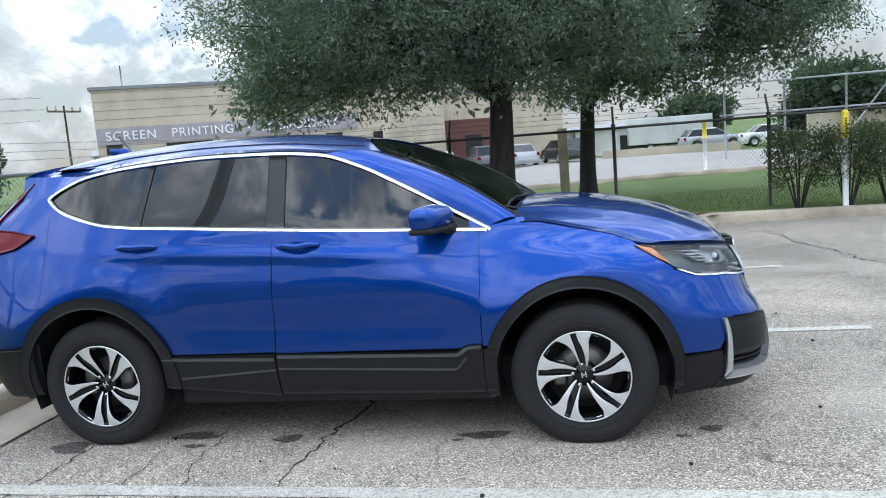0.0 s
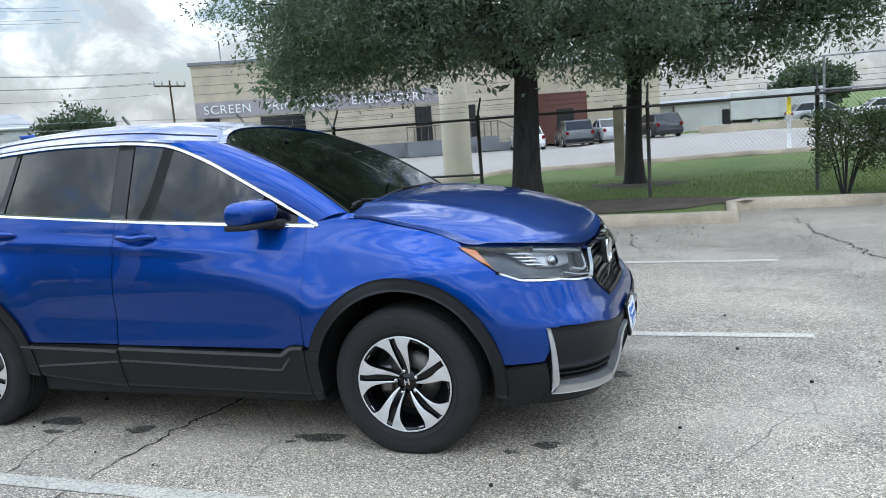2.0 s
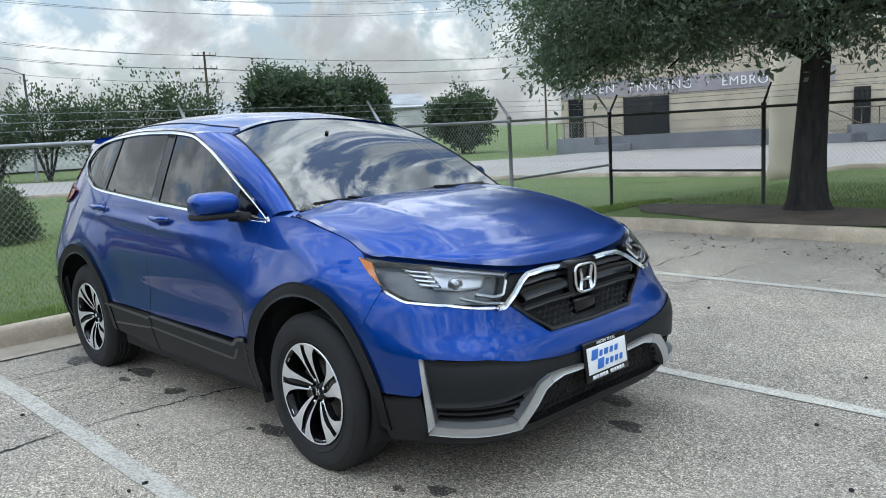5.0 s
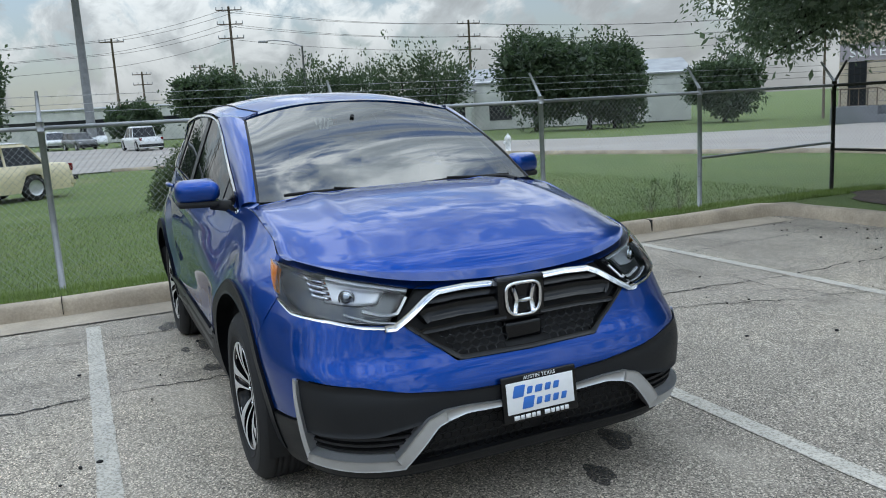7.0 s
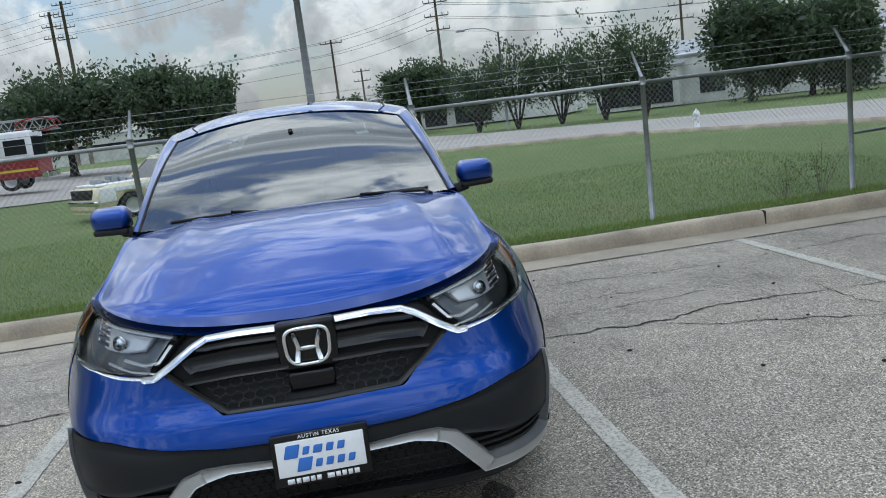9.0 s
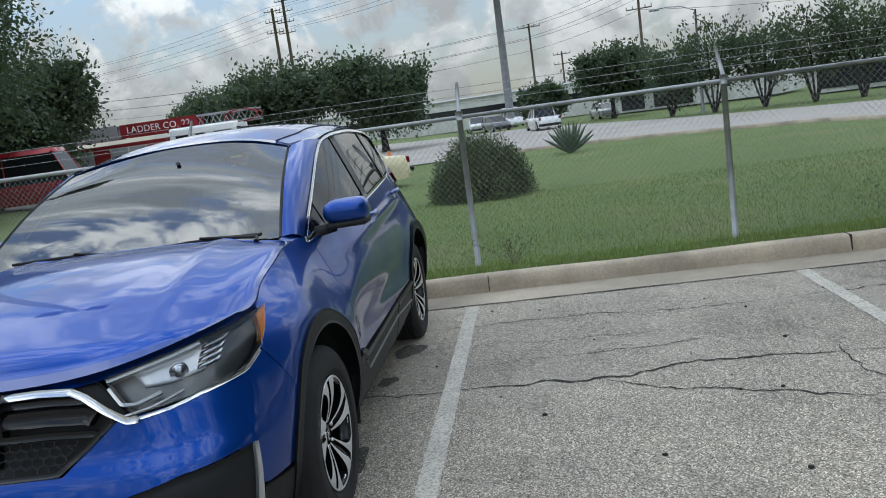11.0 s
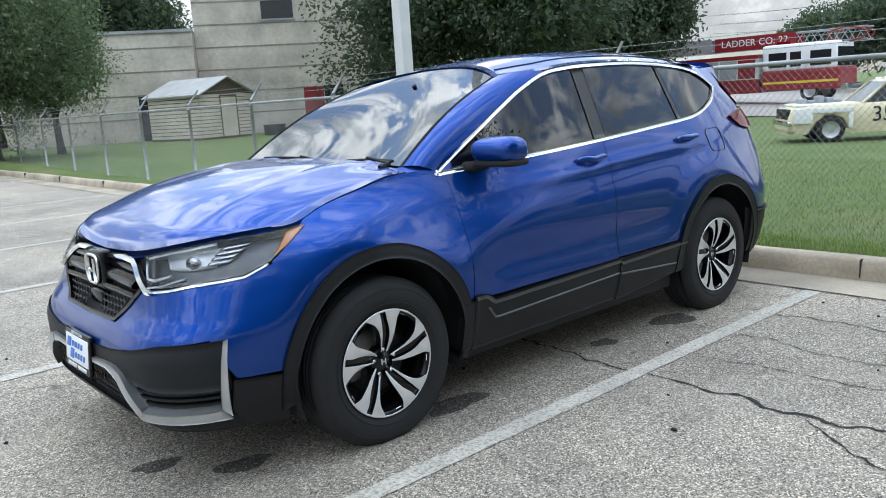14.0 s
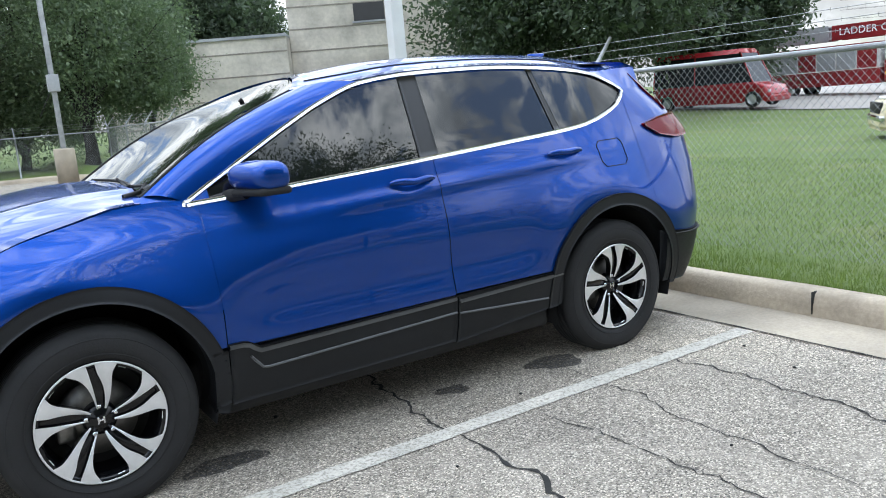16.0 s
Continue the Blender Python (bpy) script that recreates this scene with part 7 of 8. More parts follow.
def build_vehicle(name, m, label, paint, L=4.6, W=1.8, H=1.45, kind="sedan", group="", category="car", wheel=0.33):
    """A parked vehicle: shaped body, glasshouse with panes, lamps and four wheels. Faces +x."""
    v = thing(name, m, label, category, group)
    h0, hb = 0.22, {"sedan": 0.92, "suv": 1.0, "hatch": 0.95, "pickup": 1.05, "van": 1.15, "saloon": 0.90}[kind]
    a, b = -L / 2, L / 2
    body = {"sedan": [(a, 0.5), (a + 0.05, hb), (a + 0.9, hb + 0.03), (b - 1.3, hb), (b - 0.15, hb - 0.18), (b, 0.55)],
            "suv": [(a, 0.5), (a + 0.05, hb), (a + 0.4, hb + 0.02), (b - 1.2, hb), (b - 0.15, hb - 0.12), (b, 0.55)],
            "saloon": [(a, 0.5), (a + 0.03, hb - 0.06), (a + 0.4, hb), (b - 1.5, hb + 0.01), (b - 0.10, hb - 0.06), (b, 0.55)],
            "hatch": [(a, 0.5), (a + 0.08, hb), (a + 0.4, hb + 0.02), (b - 1.2, hb), (b - 0.2, hb - 0.2), (b, 0.5)],
            "pickup": [(a, 0.55), (a + 0.02, hb), (a + 1.9, hb + 0.02), (b - 1.3, hb), (b - 0.1, hb - 0.1), (b, 0.55)],
            "van": [(a, 0.5), (a + 0.02, hb), (a + 0.4, hb), (b - 1.0, hb), (b - 0.15, hb - 0.25), (b, 0.55)]}[kind]
    roof = {"sedan": [(a + 0.75, 0), (a + 1.45, 1), (b - 2.35, 1), (b - 1.25, 0)], "suv": [(a + 0.12, 0), (a + 0.45, 1), (b - 2.2, 1), (b - 1.15, 0)],
            "saloon": [(a + 0.80, 0), (a + 1.22, 1), (b - 2.25, 1), (b - 1.60, 0)], "hatch": [(a + 0.15, 0), (a + 0.7, 1), (b - 2.0, 1), (b - 1.05, 0)], "pickup": [(a + 1.95, 0), (a + 2.15, 1), (b - 2.2, 1), (b - 1.25, 0)], "van": [(a + 0.03, 0), (a + 0.1, 1), (b - 1.6, 1), (b - 0.85, 0)]}[kind]
    xs = sorted(set([p[0] for p in body] + [a + L * i / 24 for i in range(25)]))
    top = curve1(*body)
    wx = (a + 1.18, b - 0.92) if kind == "saloon" else (a + 0.85, b - 0.85)
    rows = []
    for x in xs:
        e = min(1.0, (x - a + 0.02) / 0.35, (b - x + 0.02) / 0.45)
        half = W / 2 * (0.80 + 0.20 * max(0, e) ** 0.5)
        low = h0
        for w in wx:
            d = abs(x - w)
            if d < wheel + 0.06:
                low = max(low, wheel + math.sqrt(max(0.0, (wheel + 0.06) ** 2 - d * d)) * 0.95)
        z = top(x)
        low = min(low, z - 0.12)
        sec = [(half * 0.96, low), (half, low + (z - low) * 0.35), (half, low + (z - low) * 0.6), (half * 0.95, z - 0.04), (half * 0.86, z)]
        rows.append([Vector((x, -p, q)) for p, q in sec] + [Vector((x, 0, z + 0.01))] + [Vector((x, p, q)) for p, q in reversed(sec)])
    bm = sheet(bmesh.new(), rows)
    for row in (rows[0], rows[-1]):
        bm.faces.new([bm.verts.new(q) for q in row])
    part("body", bm, paint, v)
    zr = lambda f: hb - 0.01 + (H - hb) * f
    def glass_ring(f, inset):
        w = W / 2 * (0.88 - 0.13 * f) - inset
        xa = roof[0][0] + (roof[1][0] - roof[0][0]) * f
        xb = roof[3][0] + (roof[2][0] - roof[3][0]) * f
        return [Vector((xa, -w, zr(f))), Vector((xb, -w, zr(f))), Vector((xb, w, zr(f))), Vector((xa, w, zr(f)))]
    bm = bmesh.new()
    rings = [glass_ring(f, 0.0) for f in (0, 0.45, 0.88)]
    rings = [r + r[:1] for r in rings]
    sheet(bm, rings)
    part("glasshouse", bm, "far_glass", v, "dark windows", smooth=False)
    bm = bmesh.new()
    r0, r1 = glass_ring(0.86, -0.015), glass_ring(1.0, 0.04)
    sheet(bm, [r0 + r0[:1], r1 + r1[:1]])
    bm.faces.new([bm.verts.new(q) for q in r1])
    part("roof", bm, paint, v)
    for s in (0, 1, 2, 3):
        bm = bmesh.new()
        tube(bm, [glass_ring(0, -0.008)[s], glass_ring(0.9, -0.008)[s]], 0.035, 5)
        part("pillar", bm, paint, v)
    for s in (-1, 1):
        bm = bmesh.new()
        xm = (roof[1][0] + roof[2][0]) / 2
        tube(bm, [(xm, s * W / 2 * 0.885, hb - 0.02), (xm, s * (W / 2 * 0.765), zr(0.9))], 0.035, 5)
        part("pillar", bm, paint, v)
        for w in wx:
            build_wheel_simple(v, w, s * (W / 2 - 0.11), wheel, 0.22)
        bm = bmesh.new()
        box(bm, a - 0.012, s * W * 0.40 - 0.11, hb - 0.24, a + 0.10, s * W * 0.40 + 0.07, hb - 0.05, 0.02)
        part("tail_lamp", bm, "red_lens", v)
        bm = bmesh.new()
        box(bm, b - 0.28, s * W * 0.38 - 0.14, 0.62, b - 0.06, s * W * 0.38 + 0.06, 0.74, 0.03)
        part("headlamp", bm, "silver", v)
    bm = bmesh.new()
    box(bm, a - 0.03, -W * 0.46, 0.30, a + 0.12, W * 0.46, 0.52, 0.04)
    part("bumper", bm, "clad" if kind in ("suv", "pickup") else paint, v)
    bm = bmesh.new()
    box(bm, b - 0.14, -W * 0.46, 0.28, b + 0.03, W * 0.46, 0.50, 0.04)
    part("bumper", bm, "clad" if kind in ("suv", "pickup") else paint, v)
    if kind == "pickup":
        bm = bmesh.new()
        box(bm, a + 0.08, -W / 2 + 0.1, hb - 0.02, a + 1.85, W / 2 - 0.1, hb + 0.028)
        part("bed_liner", bm, "matt_black", v)
    return v


def at(x, y, heading, z=None):
    return Matrix.Translation((x, y, (lawn_height(x, y) + 0.05) if z is None else z)) @ Matrix.Rotation(radians(heading), 4, "Z")


build_vehicle("sedan", at(-7.9, 43.6, 108), "white sedan parked nose-in at the tan building", "car_white", 4.6, 1.82, 1.43, "sedan", "cars at the tan building")
build_vehicle("suv", at(-5.3, 45.0, 109), "dark grey sport utility car parked by the building", "car_grey", 4.5, 1.85, 1.6, "suv", "cars at the tan building")
build_vehicle("sedan", at(-3.3, 45.8, 110), "silver sedan parked beside the grey car", "car_silver", 4.6, 1.82, 1.43, "sedan", "cars at the tan building")
build_vehicle("hatchback", at(-0.4, 46.6, 113), "black hatchback parked at the tan building", "car_dark", 4.3, 1.8, 1.47, "hatch", "cars at the tan building")
build_vehicle("hatchback", at(9.6, 54.0, 12), "grey hatchback parked at the far car park", "car_silver", 4.2, 1.75, 1.5, "hatch", "cars in the far car park")
build_vehicle("sedan", at(13.6, 53.5, 5), "pale sedan parked at the far car park", "car_white", 4.6, 1.8, 1.45, "sedan", "cars in the far car park")
build_vehicle("pickup_truck", at(-63.0, 3.4, 190), "white pickup truck on the street", "car_white", 5.8, 2.0, 1.9, "pickup", category="pickup truck", wheel=0.40)
build_vehicle("pickup_truck", at(-84.0, -3.2, 5), "white pickup truck parked far down the street", "car_white", 5.6, 1.95, 1.8, "pickup", "far parked cars", "pickup truck", 0.38)
build_vehicle("suv", at(-78.0, -1.0, 20), "dark sport utility car far down the street", "car_grey", 4.5, 1.85, 1.65, "suv", "far parked cars")
build_vehicle("van", at(-92.0, 0.5, 10), "white van parked far down the street", "car_white", 5.5, 2.0, 2.3, "van", "far parked cars", "van", 0.36)
build_vehicle("sedan", at(-74.0, 9.5, 10), "silver sedan parked by the office", "car_silver", 4.5, 1.8, 1.45, "sedan", "far parked cars")
build_vehicle("van", at(-30.9, -21.4, 97), "red high-roof van parked by the fire engine", "car_red", 6.2, 2.0, 2.70, "van", category="van", wheel=0.36)
for k, (x, y) in enumerate(((5.6, 58.0), (8.6, 58.6))):
    t = thing("box_trailer", at(x, y, 5), "white box trailer parked behind the car park", "trailer", "white trailers")
    wall_box(t, "box", "white_wall", -1.6, -1.1, 0.55, 1.6, 1.1, 2.5, bevel=0.05)
    wall_box(t, "chassis", "matt_black", -1.5, -0.9, 0.4, 1.9, 0.9, 0.54)
    for s in (-1, 1):
        build_wheel_simple(t, 0.0, s * 1.0, 0.33, 0.2)


def build_race_saloon():
    """Battered cream saloon car with a painted number."""
    v = build_vehicle("old_saloon_car", Matrix.Translation((-17.66, -3.92, lawn_height(-17.66, -3.92))) @ Matrix.Rotation(radians(-53), 4, "Z"), "battered cream old saloon car with white bonnet and door number", "cream", 4.75, 1.72, 1.44, "saloon", wheel=0.32)
    for s in (-1, 1):
        text_mesh("number", "35", 0.50, "matt_black", v, Matrix.Translation((0.35, s * 0.872, 0.62)) @ Matrix.Rotation(radians(0 if s < 0 else 180), 4, "Z") @ Matrix.Rotation(radians(90), 4, "X"), 0.004, 0.95)
    bm = bmesh.new()
    box(bm, -1.13, -0.62, 1.425, 0.12, 0.62, 1.46, 0.03)
    part("roof_panel", bm, "white", v, "white roof")
    bm = bmesh.new()
    box(bm, 0.95, -0.70, 0.86, 2.2, 0.70, 0.925, 0.03)
    part("hood_panel", bm, "white", v, "white bonnet")
    for s in (-1, 1):
        bm = bmesh.new()
        box(bm, 1.86, s * 0.868 - 0.012, 0.48, 2.28, s * 0.868 + 0.012, 0.83, 0.01)
        box(bm, 0.98, s * 0.868 - 0.012, 0.71, 1.855, s * 0.868 + 0.012, 0.83, 0.01)
        box(bm, 0.98, s * 0.868 - 0.012, 0.34, 1.075, s * 0.868 + 0.012, 0.705, 0.01)
        part("wing_panel", bm, "white", v, "white front wing panel")
    bm = bmesh.new()
    for k in range(5):
        box(bm, 1.05 + 0.2 * k, -0.25 + 0.08 * (k % 2), 0.90, 1.2 + 0.2 * k, 0.2, 1.00 + 0.05 * (k % 3), 0.03)
    part("engine_parts", bm, "grey_metal", v)
    for x in (-2.4, 2.36):
        bm = bmesh.new()
        box(bm, x - 0.06, -0.84, 0.42, x + 0.06, 0.84, 0.54, 0.03)
        part("bumper", bm, "matt_black" if x < 0 else "chrome", v)
    bm = bmesh.new()
    box(bm, 2.30, -0.6, 0.58, 2.385, 0.6, 0.82, 0.01)
    part("grille", bm, "matt_black", v)
    return v


build_race_saloon()
cone = thing("traffic_cone", Matrix.Translation((-26.4, -3.5, lawn_height(-26.4, -3.5))), "orange traffic cone with white band behind the old car", "traffic cone")
bm = lathe(bmesh.new(), [(0.19, 0.03), (0.14, 0.35), (0.10, 0.55), (0.05, 0.90), (0.0, 0.90)], 16, "z")
part("cone", bm, "orange", cone)
bm = lathe(bmesh.new(), [(0.106, 0.52), (0.078, 0.72)], 16, "z")
part("band", bm, "white", cone)
bm = bmesh.new()
box(bm, -0.22, -0.22, 0, 0.22, 0.22, 0.04, 0.01)
part("base", bm, "orange", cone)


def build_fire_engine():
    v = thing("fire_engine", at(-42.3, -20.9, 92), "red and white ladder fire engine parked behind the lawn", "fire engine")
    wall_box(v, "rear_body", "red", -6.3, -1.25, 0.55, 1.7, 1.25, 1.35)
    up = wall_box(v, "upper_body", "white_wall", -6.3, -1.24, 1.36, 1.7, 1.24, 2.5)
    for k in range(7):
        wall_box(up, "locker_door", "grey_metal" if k % 3 else "red", -6.2 + 1.12 * k, -1.30, 1.40, -5.18 + 1.12 * k, -1.245, 2.45)
    wall_box(v, "body_top", "red", -6.3, -1.25, 2.505, 1.7, 1.25, 2.72)
    cab = wall_box(v, "cab_lower", "red", 1.9, -1.25, 0.6, 6.2, 1.25, 1.75, bevel=0.12)
    part("cab_upper", box(bmesh.new(), 1.9, -1.22, 1.7, 6.0, 1.22, 3.15, 0.16), "white", cab, "white upper cab")
    for x0, x1 in ((2.3, 3.3), (3.5, 4.1), (4.6, 5.7)):
        for s in (-1, 1):
            wall_box(cab, "cab_window", "far_glass", x0, s * 1.235 - 0.012, 1.9, x1, s * 1.235 + 0.012, 2.7)
    wall_box(cab, "windscreen", "far_glass", 5.96, -1.1, 1.8, 6.03, 1.1, 2.8)
    wall_box(cab, "stripe", "yellow", 2.0, -1.262, 1.0, 6.1, -1.253, 1.12)
    wall_box(cab, "bumper", "chrome", 6.2, -1.2, 0.5, 6.55, 1.2, 0.85, bevel=0.05)
    bm = bmesh.new()
    box(bm, 2.6, -0.9, 3.16, 3.2, 0.9, 3.32, 0.04)
    part("light_bar", bm, "red_lens", cab)
    for s in (-1, 1):
        for x in (4.6, -3.4, -4.7):
            build_wheel_simple(v, x, s * 1.08, 0.52, 0.32)
    lad = new("ladder")
    lad.parent = v
    for s in (-1, 1):
        for z in (3.1, 3.75):
            bm = bmesh.new()
            tube(bm, [(-6.6, s * 0.45, z), (7.2, s * 0.45, z)], 0.05, 6)
            part("ladder_rail", bm, "grey_metal", lad)
        bm = bmesh.new()
        for k in range(34):
            x = -6.5 + 0.40 * k
            tube(bm, [(x, s * 0.45, 3.1 + 0.65 * (k % 2)), (x + 0.40, s * 0.45, 3.75 - 0.65 * (k % 2))], 0.022, 4)
        part("lattice", bm, "grey_metal", lad)
        sign = wall_box(lad, "sign_panel", "red", -1.3, s * 0.53 - 0.02, 3.02, 3.5, s * 0.53 + 0.02, 3.82, "red sign panel on the ladder")
        text_mesh("lettering", "LADDER CO. 22", 0.54, "white", sign, Matrix.Translation((1.1, s * 0.565, 3.44)) @ Matrix.Rotation(radians(0 if s < 0 else 180), 4, "Z") @ Matrix.Rotation(radians(90), 4, "X"), 0.01, 1.05, "pale sign letters")["kind"] = "stuff"
        wall_box(lad, "ladder_side", "grey_metal", -5.9, s * 0.53 - 0.015, 3.0, -1.5, s * 0.53 + 0.015, 3.85)
    bm = bmesh.new()
    pts = [(6.2 + 1.0 * math.cos(a), 0.55, 3.42 + 0.36 * math.sin(a)) for a in [2 * math.pi * k / 20 for k in range(21)]]
    tube(bm, pts, 0.05, 5, False)
    tube(bm, [(p[0], -p[1], p[2]) for p in pts], 0.05, 5, False)
    part("bucket_rail", bm, "red", lad, "red platform rail")
    return v


build_fire_engine()


def build_concrete_block():
    """Concrete training tower with a lower wing beside it."""
    b = thing("concrete_building", Matrix.Translation((-16.1, -37.9, 0.15)) @ Matrix.Rotation(radians(151), 4, "Z"), "weathered board-marked concrete tower with a lower wing", "building")
    wall_box(b, "tower_wall", "concrete_wall", 0, 0, 0, 13, 9, 8.6)
    wall_box(b, "coping", "grey_metal", -0.08, -0.1, 8.6, 13.1, 9.1, 8.75)
    for k in range(7):
        wall_box(b, "board_joint", "joint_brown", 0.0, -0.015, 1.18 * (k + 1) - 0.045, 13, 0.01, 1.18 * (k + 1) + 0.03)
    wing = wall_box(b, "wing_wall", "concrete_wall", -9.5, -1.6, 0, -0.02, 8, 5.45)
    wall_box(wing, "coping", "grey_metal", -9.6, -1.7, 5.45, -0.01, 8.1, 5.6)
    for k in range(4):
        wall_box(wing, "board_joint", "joint_brown", -9.5, -1.615, 1.18 * (k + 1) - 0.045, -0.02, -1.59, 1.18 * (k + 1) + 0.03)
    w = wall_box(b, "window", "far_glass", 3.6, -0.04, 6.1, 5.3, 0.02, 7.05)
    wall_box(w, "window_frame", "grey_metal", 3.5, -0.07, 6.0, 5.4, -0.041, 6.1)
    wall_box(b, "door", "red", 5.5, -0.10, 0.0, 6.6, -0.02, 2.35, "red steel door")
    wall_box(b, "doorway", "matt_black", 6.65, -0.06, 0.0, 7.7, -0.02, 2.4, "dark open doorway")
    wall_box(wing, "doorway", "matt_black", -3.0, -1.66, 0, -1.9, -1.62, 2.3)


build_concrete_block()


def build_shed():
    """Small garden shed clad in lapped boards."""
    b = thing("garden_shed", Matrix.Translation((-13.3, -32.2, lawn_height(-13.3, -32.2))) @ Matrix.Rotation(radians(197), 4, "Z"), "tan lap-board garden shed with pale metal roof", "shed")
    # x along the gable front, y along the eaves side, away from the corner
    W, D, H, R = 3.4, 3.6, 2.15, 0.75
    bm = bmesh.new()
    rows = [[Vector((p, d, q)) for p, q in ((0, 0), (0, H), (W / 2, H + R), (W, H), (W, 0))] for d in (0, D)]
    sheet(bm, rows)
    for row in rows:
        bm.faces.new([bm.verts.new(v) for v in row])
    # wall painted dark so that gaps between the boards read as shadow lines
    body = part("shadow_gap_wall", bm, "wood", b, smooth=False)
    for k in range(12):
        z = 0.1 + 0.17 * k
        for nm, args in (("front", (0.0, -0.03, z, W, -0.004, z + 0.138)), ("side", (-0.03, 0.0, z, -0.004, D, z + 0.138))):
            bm = bmesh.new()
            box(bm, *args)
            for v in bm.verts:
                if v.co.z > z + 0.1:
                    if nm == "front":
                        v.co.y = max(v.co.y, -0.012)
                    else:
                        v.co.x = max(v.co.x, -0.012)
            part("lap_board", bm, "shed_tan", body, smooth=False)
    for a in ((0.0, W / 2), (W, W / 2)):
        bm = bmesh.new()
        r0 = [[Vector((a[0] + (-0.2 if a[0] == 0 else 0.2), d, H - 0.09)), Vector((a[1], d, H + R))] for d in (-0.25, D + 0.25)]
        sheet(bm, r0, lambda i, j: r0[i][j] + Vector((0, 0, 0.06)))
        r1 = [[p + Vector((0, 0, 0.06)) for p in row] for row in r0]
        sheet(bm, r1)
        part("roof", bm, "shed_roof", b, smooth=False)
    d = wall_box(b, "door", "shed_tan", 1.25, -0.06, 0.1, 2.25, -0.031, 1.95)
    for x in (1.2, 2.25):
        wall_box(d, "door_trim", "wood", x, -0.08, 0.1, x + 0.06, -0.061, 2.0)
    wall_box(d, "door_trim", "wood", 1.2, -0.08, 2.0, 2.31, -0.061, 2.07)


build_shed()
# odds and ends stacked by the tower
for k, (x, y, sx, sy, h, mat, lab, nm) in enumerate(((-18.0, -30.4, 0.34, 0.26, 0.36, "yellow", "yellow plastic crate on the lawn", "crate"), (-20.3, -28.6, 0.9, 0.6, 1.3, "grey_metal", "grey metal cabinet on the lawn", "cabinet"), (-22.6, -26.4, 1.0, 0.8, 1.2, "wood", "stack of wooden pallets on the lawn", "pallet_stack"), (-16.8, -31.6, 0.42, 0.36, 0.45, "matt_black", "dark bin on the lawn", "bin"))):
    t = thing(nm, Matrix.Translation((x, y, lawn_height(x, y))) @ Matrix.Rotation(0.5, 4, "Z"), lab, nm.replace("_", " "))
    if nm == "pallet_stack":
        for j in range(7):
            wall_box(t, "pallet", mat, -sx, -sy, 0.17 * j, sx, sy, 0.17 * j + 0.11)
    else:
        wall_box(t, "body", mat, -sx, -sy, 0, sx, sy, h, bevel=0.04)
        wall_box(t, "lid", mat, -sx - 0.02, -sy - 0.02, h + 0.002, sx + 0.02, sy + 0.02, h + 0.05, bevel=0.015)
for k in range(2):
    t = thing("white_post", Matrix.Translation((-21.2 - 0.45 * k, -27.6 + 0.3 * k, lawn_height(-21.2, -27.6))) @ Matrix.Rotation(radians(6), 4, "X"), "white painted post leaning by the pallets", "post", "leaning white posts")
    wall_box(t, "shaft", "white", -0.09, -0.09, -0.05, 0.09, 0.09, 2.3, bevel=0.01)


# ---- poles, lamps and wires ----
def build_lot_pole():
    p = thing("light_pole", Matrix.Translation((-3.22, -4.45, 0.0)), "square white steel light pole on a concrete base", "light pole")
    bm = lathe(bmesh.new(), [(0.0, -0.1), (0.27, -0.1), (0.27, 0.72), (0.25, 0.76), (0.0, 0.76)], 24, "z")
    part("base", bm, "kerb", p)
    bm = bmesh.new()
    box(bm, -0.08, -0.08, 0.76, 0.08, 0.08, 7.3, 0.012)
    part("shaft", bm, "white_pole", p)
    bm = bmesh.new()
    box(bm, -0.17, -0.17, 0.76, 0.17, 0.17, 0.82, 0.01)
    part("flange", bm, "white_pole", p)
    for k in range(4):
        bm = bmesh.new()
        x, y = 0.13 * (1 if k % 2 else -1), 0.13 * (1 if k > 1 else -1)
        tube(bm, [(x, y, 0.82), (x, y, 0.88)], 0.014, 6)
        part("bolt", bm, "galv", p)
    for s in (-1, 1):
        bm = bmesh.new()
        tube(bm, [(0, s * 0.06, 7.2), (0, s * 0.34, 7.24)], 0.03, 6)
        arm = part("lamp_arm", bm, "white_pole", p)
        bm = bmesh.new()
        box(bm, -0.22, s * 0.32, 7.16, 0.22, s * 0.82, 7.30, 0.04)
        part("lamp_head", bm, "grey_metal", arm)
    # small floodlight on a bracket half way up
    d = Vector((0.69, -0.72, 0))
    fl = part("floodlight", tube(bmesh.new(), [d * 0.06 + Vector((0, 0, 3.52)), d * 0.22 + Vector((0, 0, 3.50)), d * 0.26 + Vector((0, 0, 3.46))], 0.022, 6), "white_pole", p, "small round floodlight on a bracket")
    c = d * 0.29 + Vector((0.02, 0.02, 3.44))
    part("lamp_bowl", tube(bmesh.new(), [c + Vector((-0.05, -0.04, 0.06)), c, c + Vector((0.05, 0.04, -0.05))], [0.05, 0.10, 0.13], 16), "grey_metal", fl)


build_lot_pole()
p = thing("light_pole", Matrix.Translation((-1.85, -22.4, 0.0)), "grey light pole on a tall concrete pedestal", "light pole")
part("base", lathe(bmesh.new(), [(0.0, -0.1), (0.30, -0.1), (0.30, 0.98), (0.27, 1.03), (0.0, 1.03)], 24, "z"), "gutter", p)
bm = bmesh.new()
box(bm, -0.07, -0.07, 1.03, 0.07, 0.07, 8.0, 0.01)
part("shaft", bm, "galv", p)
bm = bmesh.new()
box(bm, -0.16, -0.05, 2.7, 0.16, 0.2, 3.2, 0.02)
part("control_box", bm, "grey_metal", p)

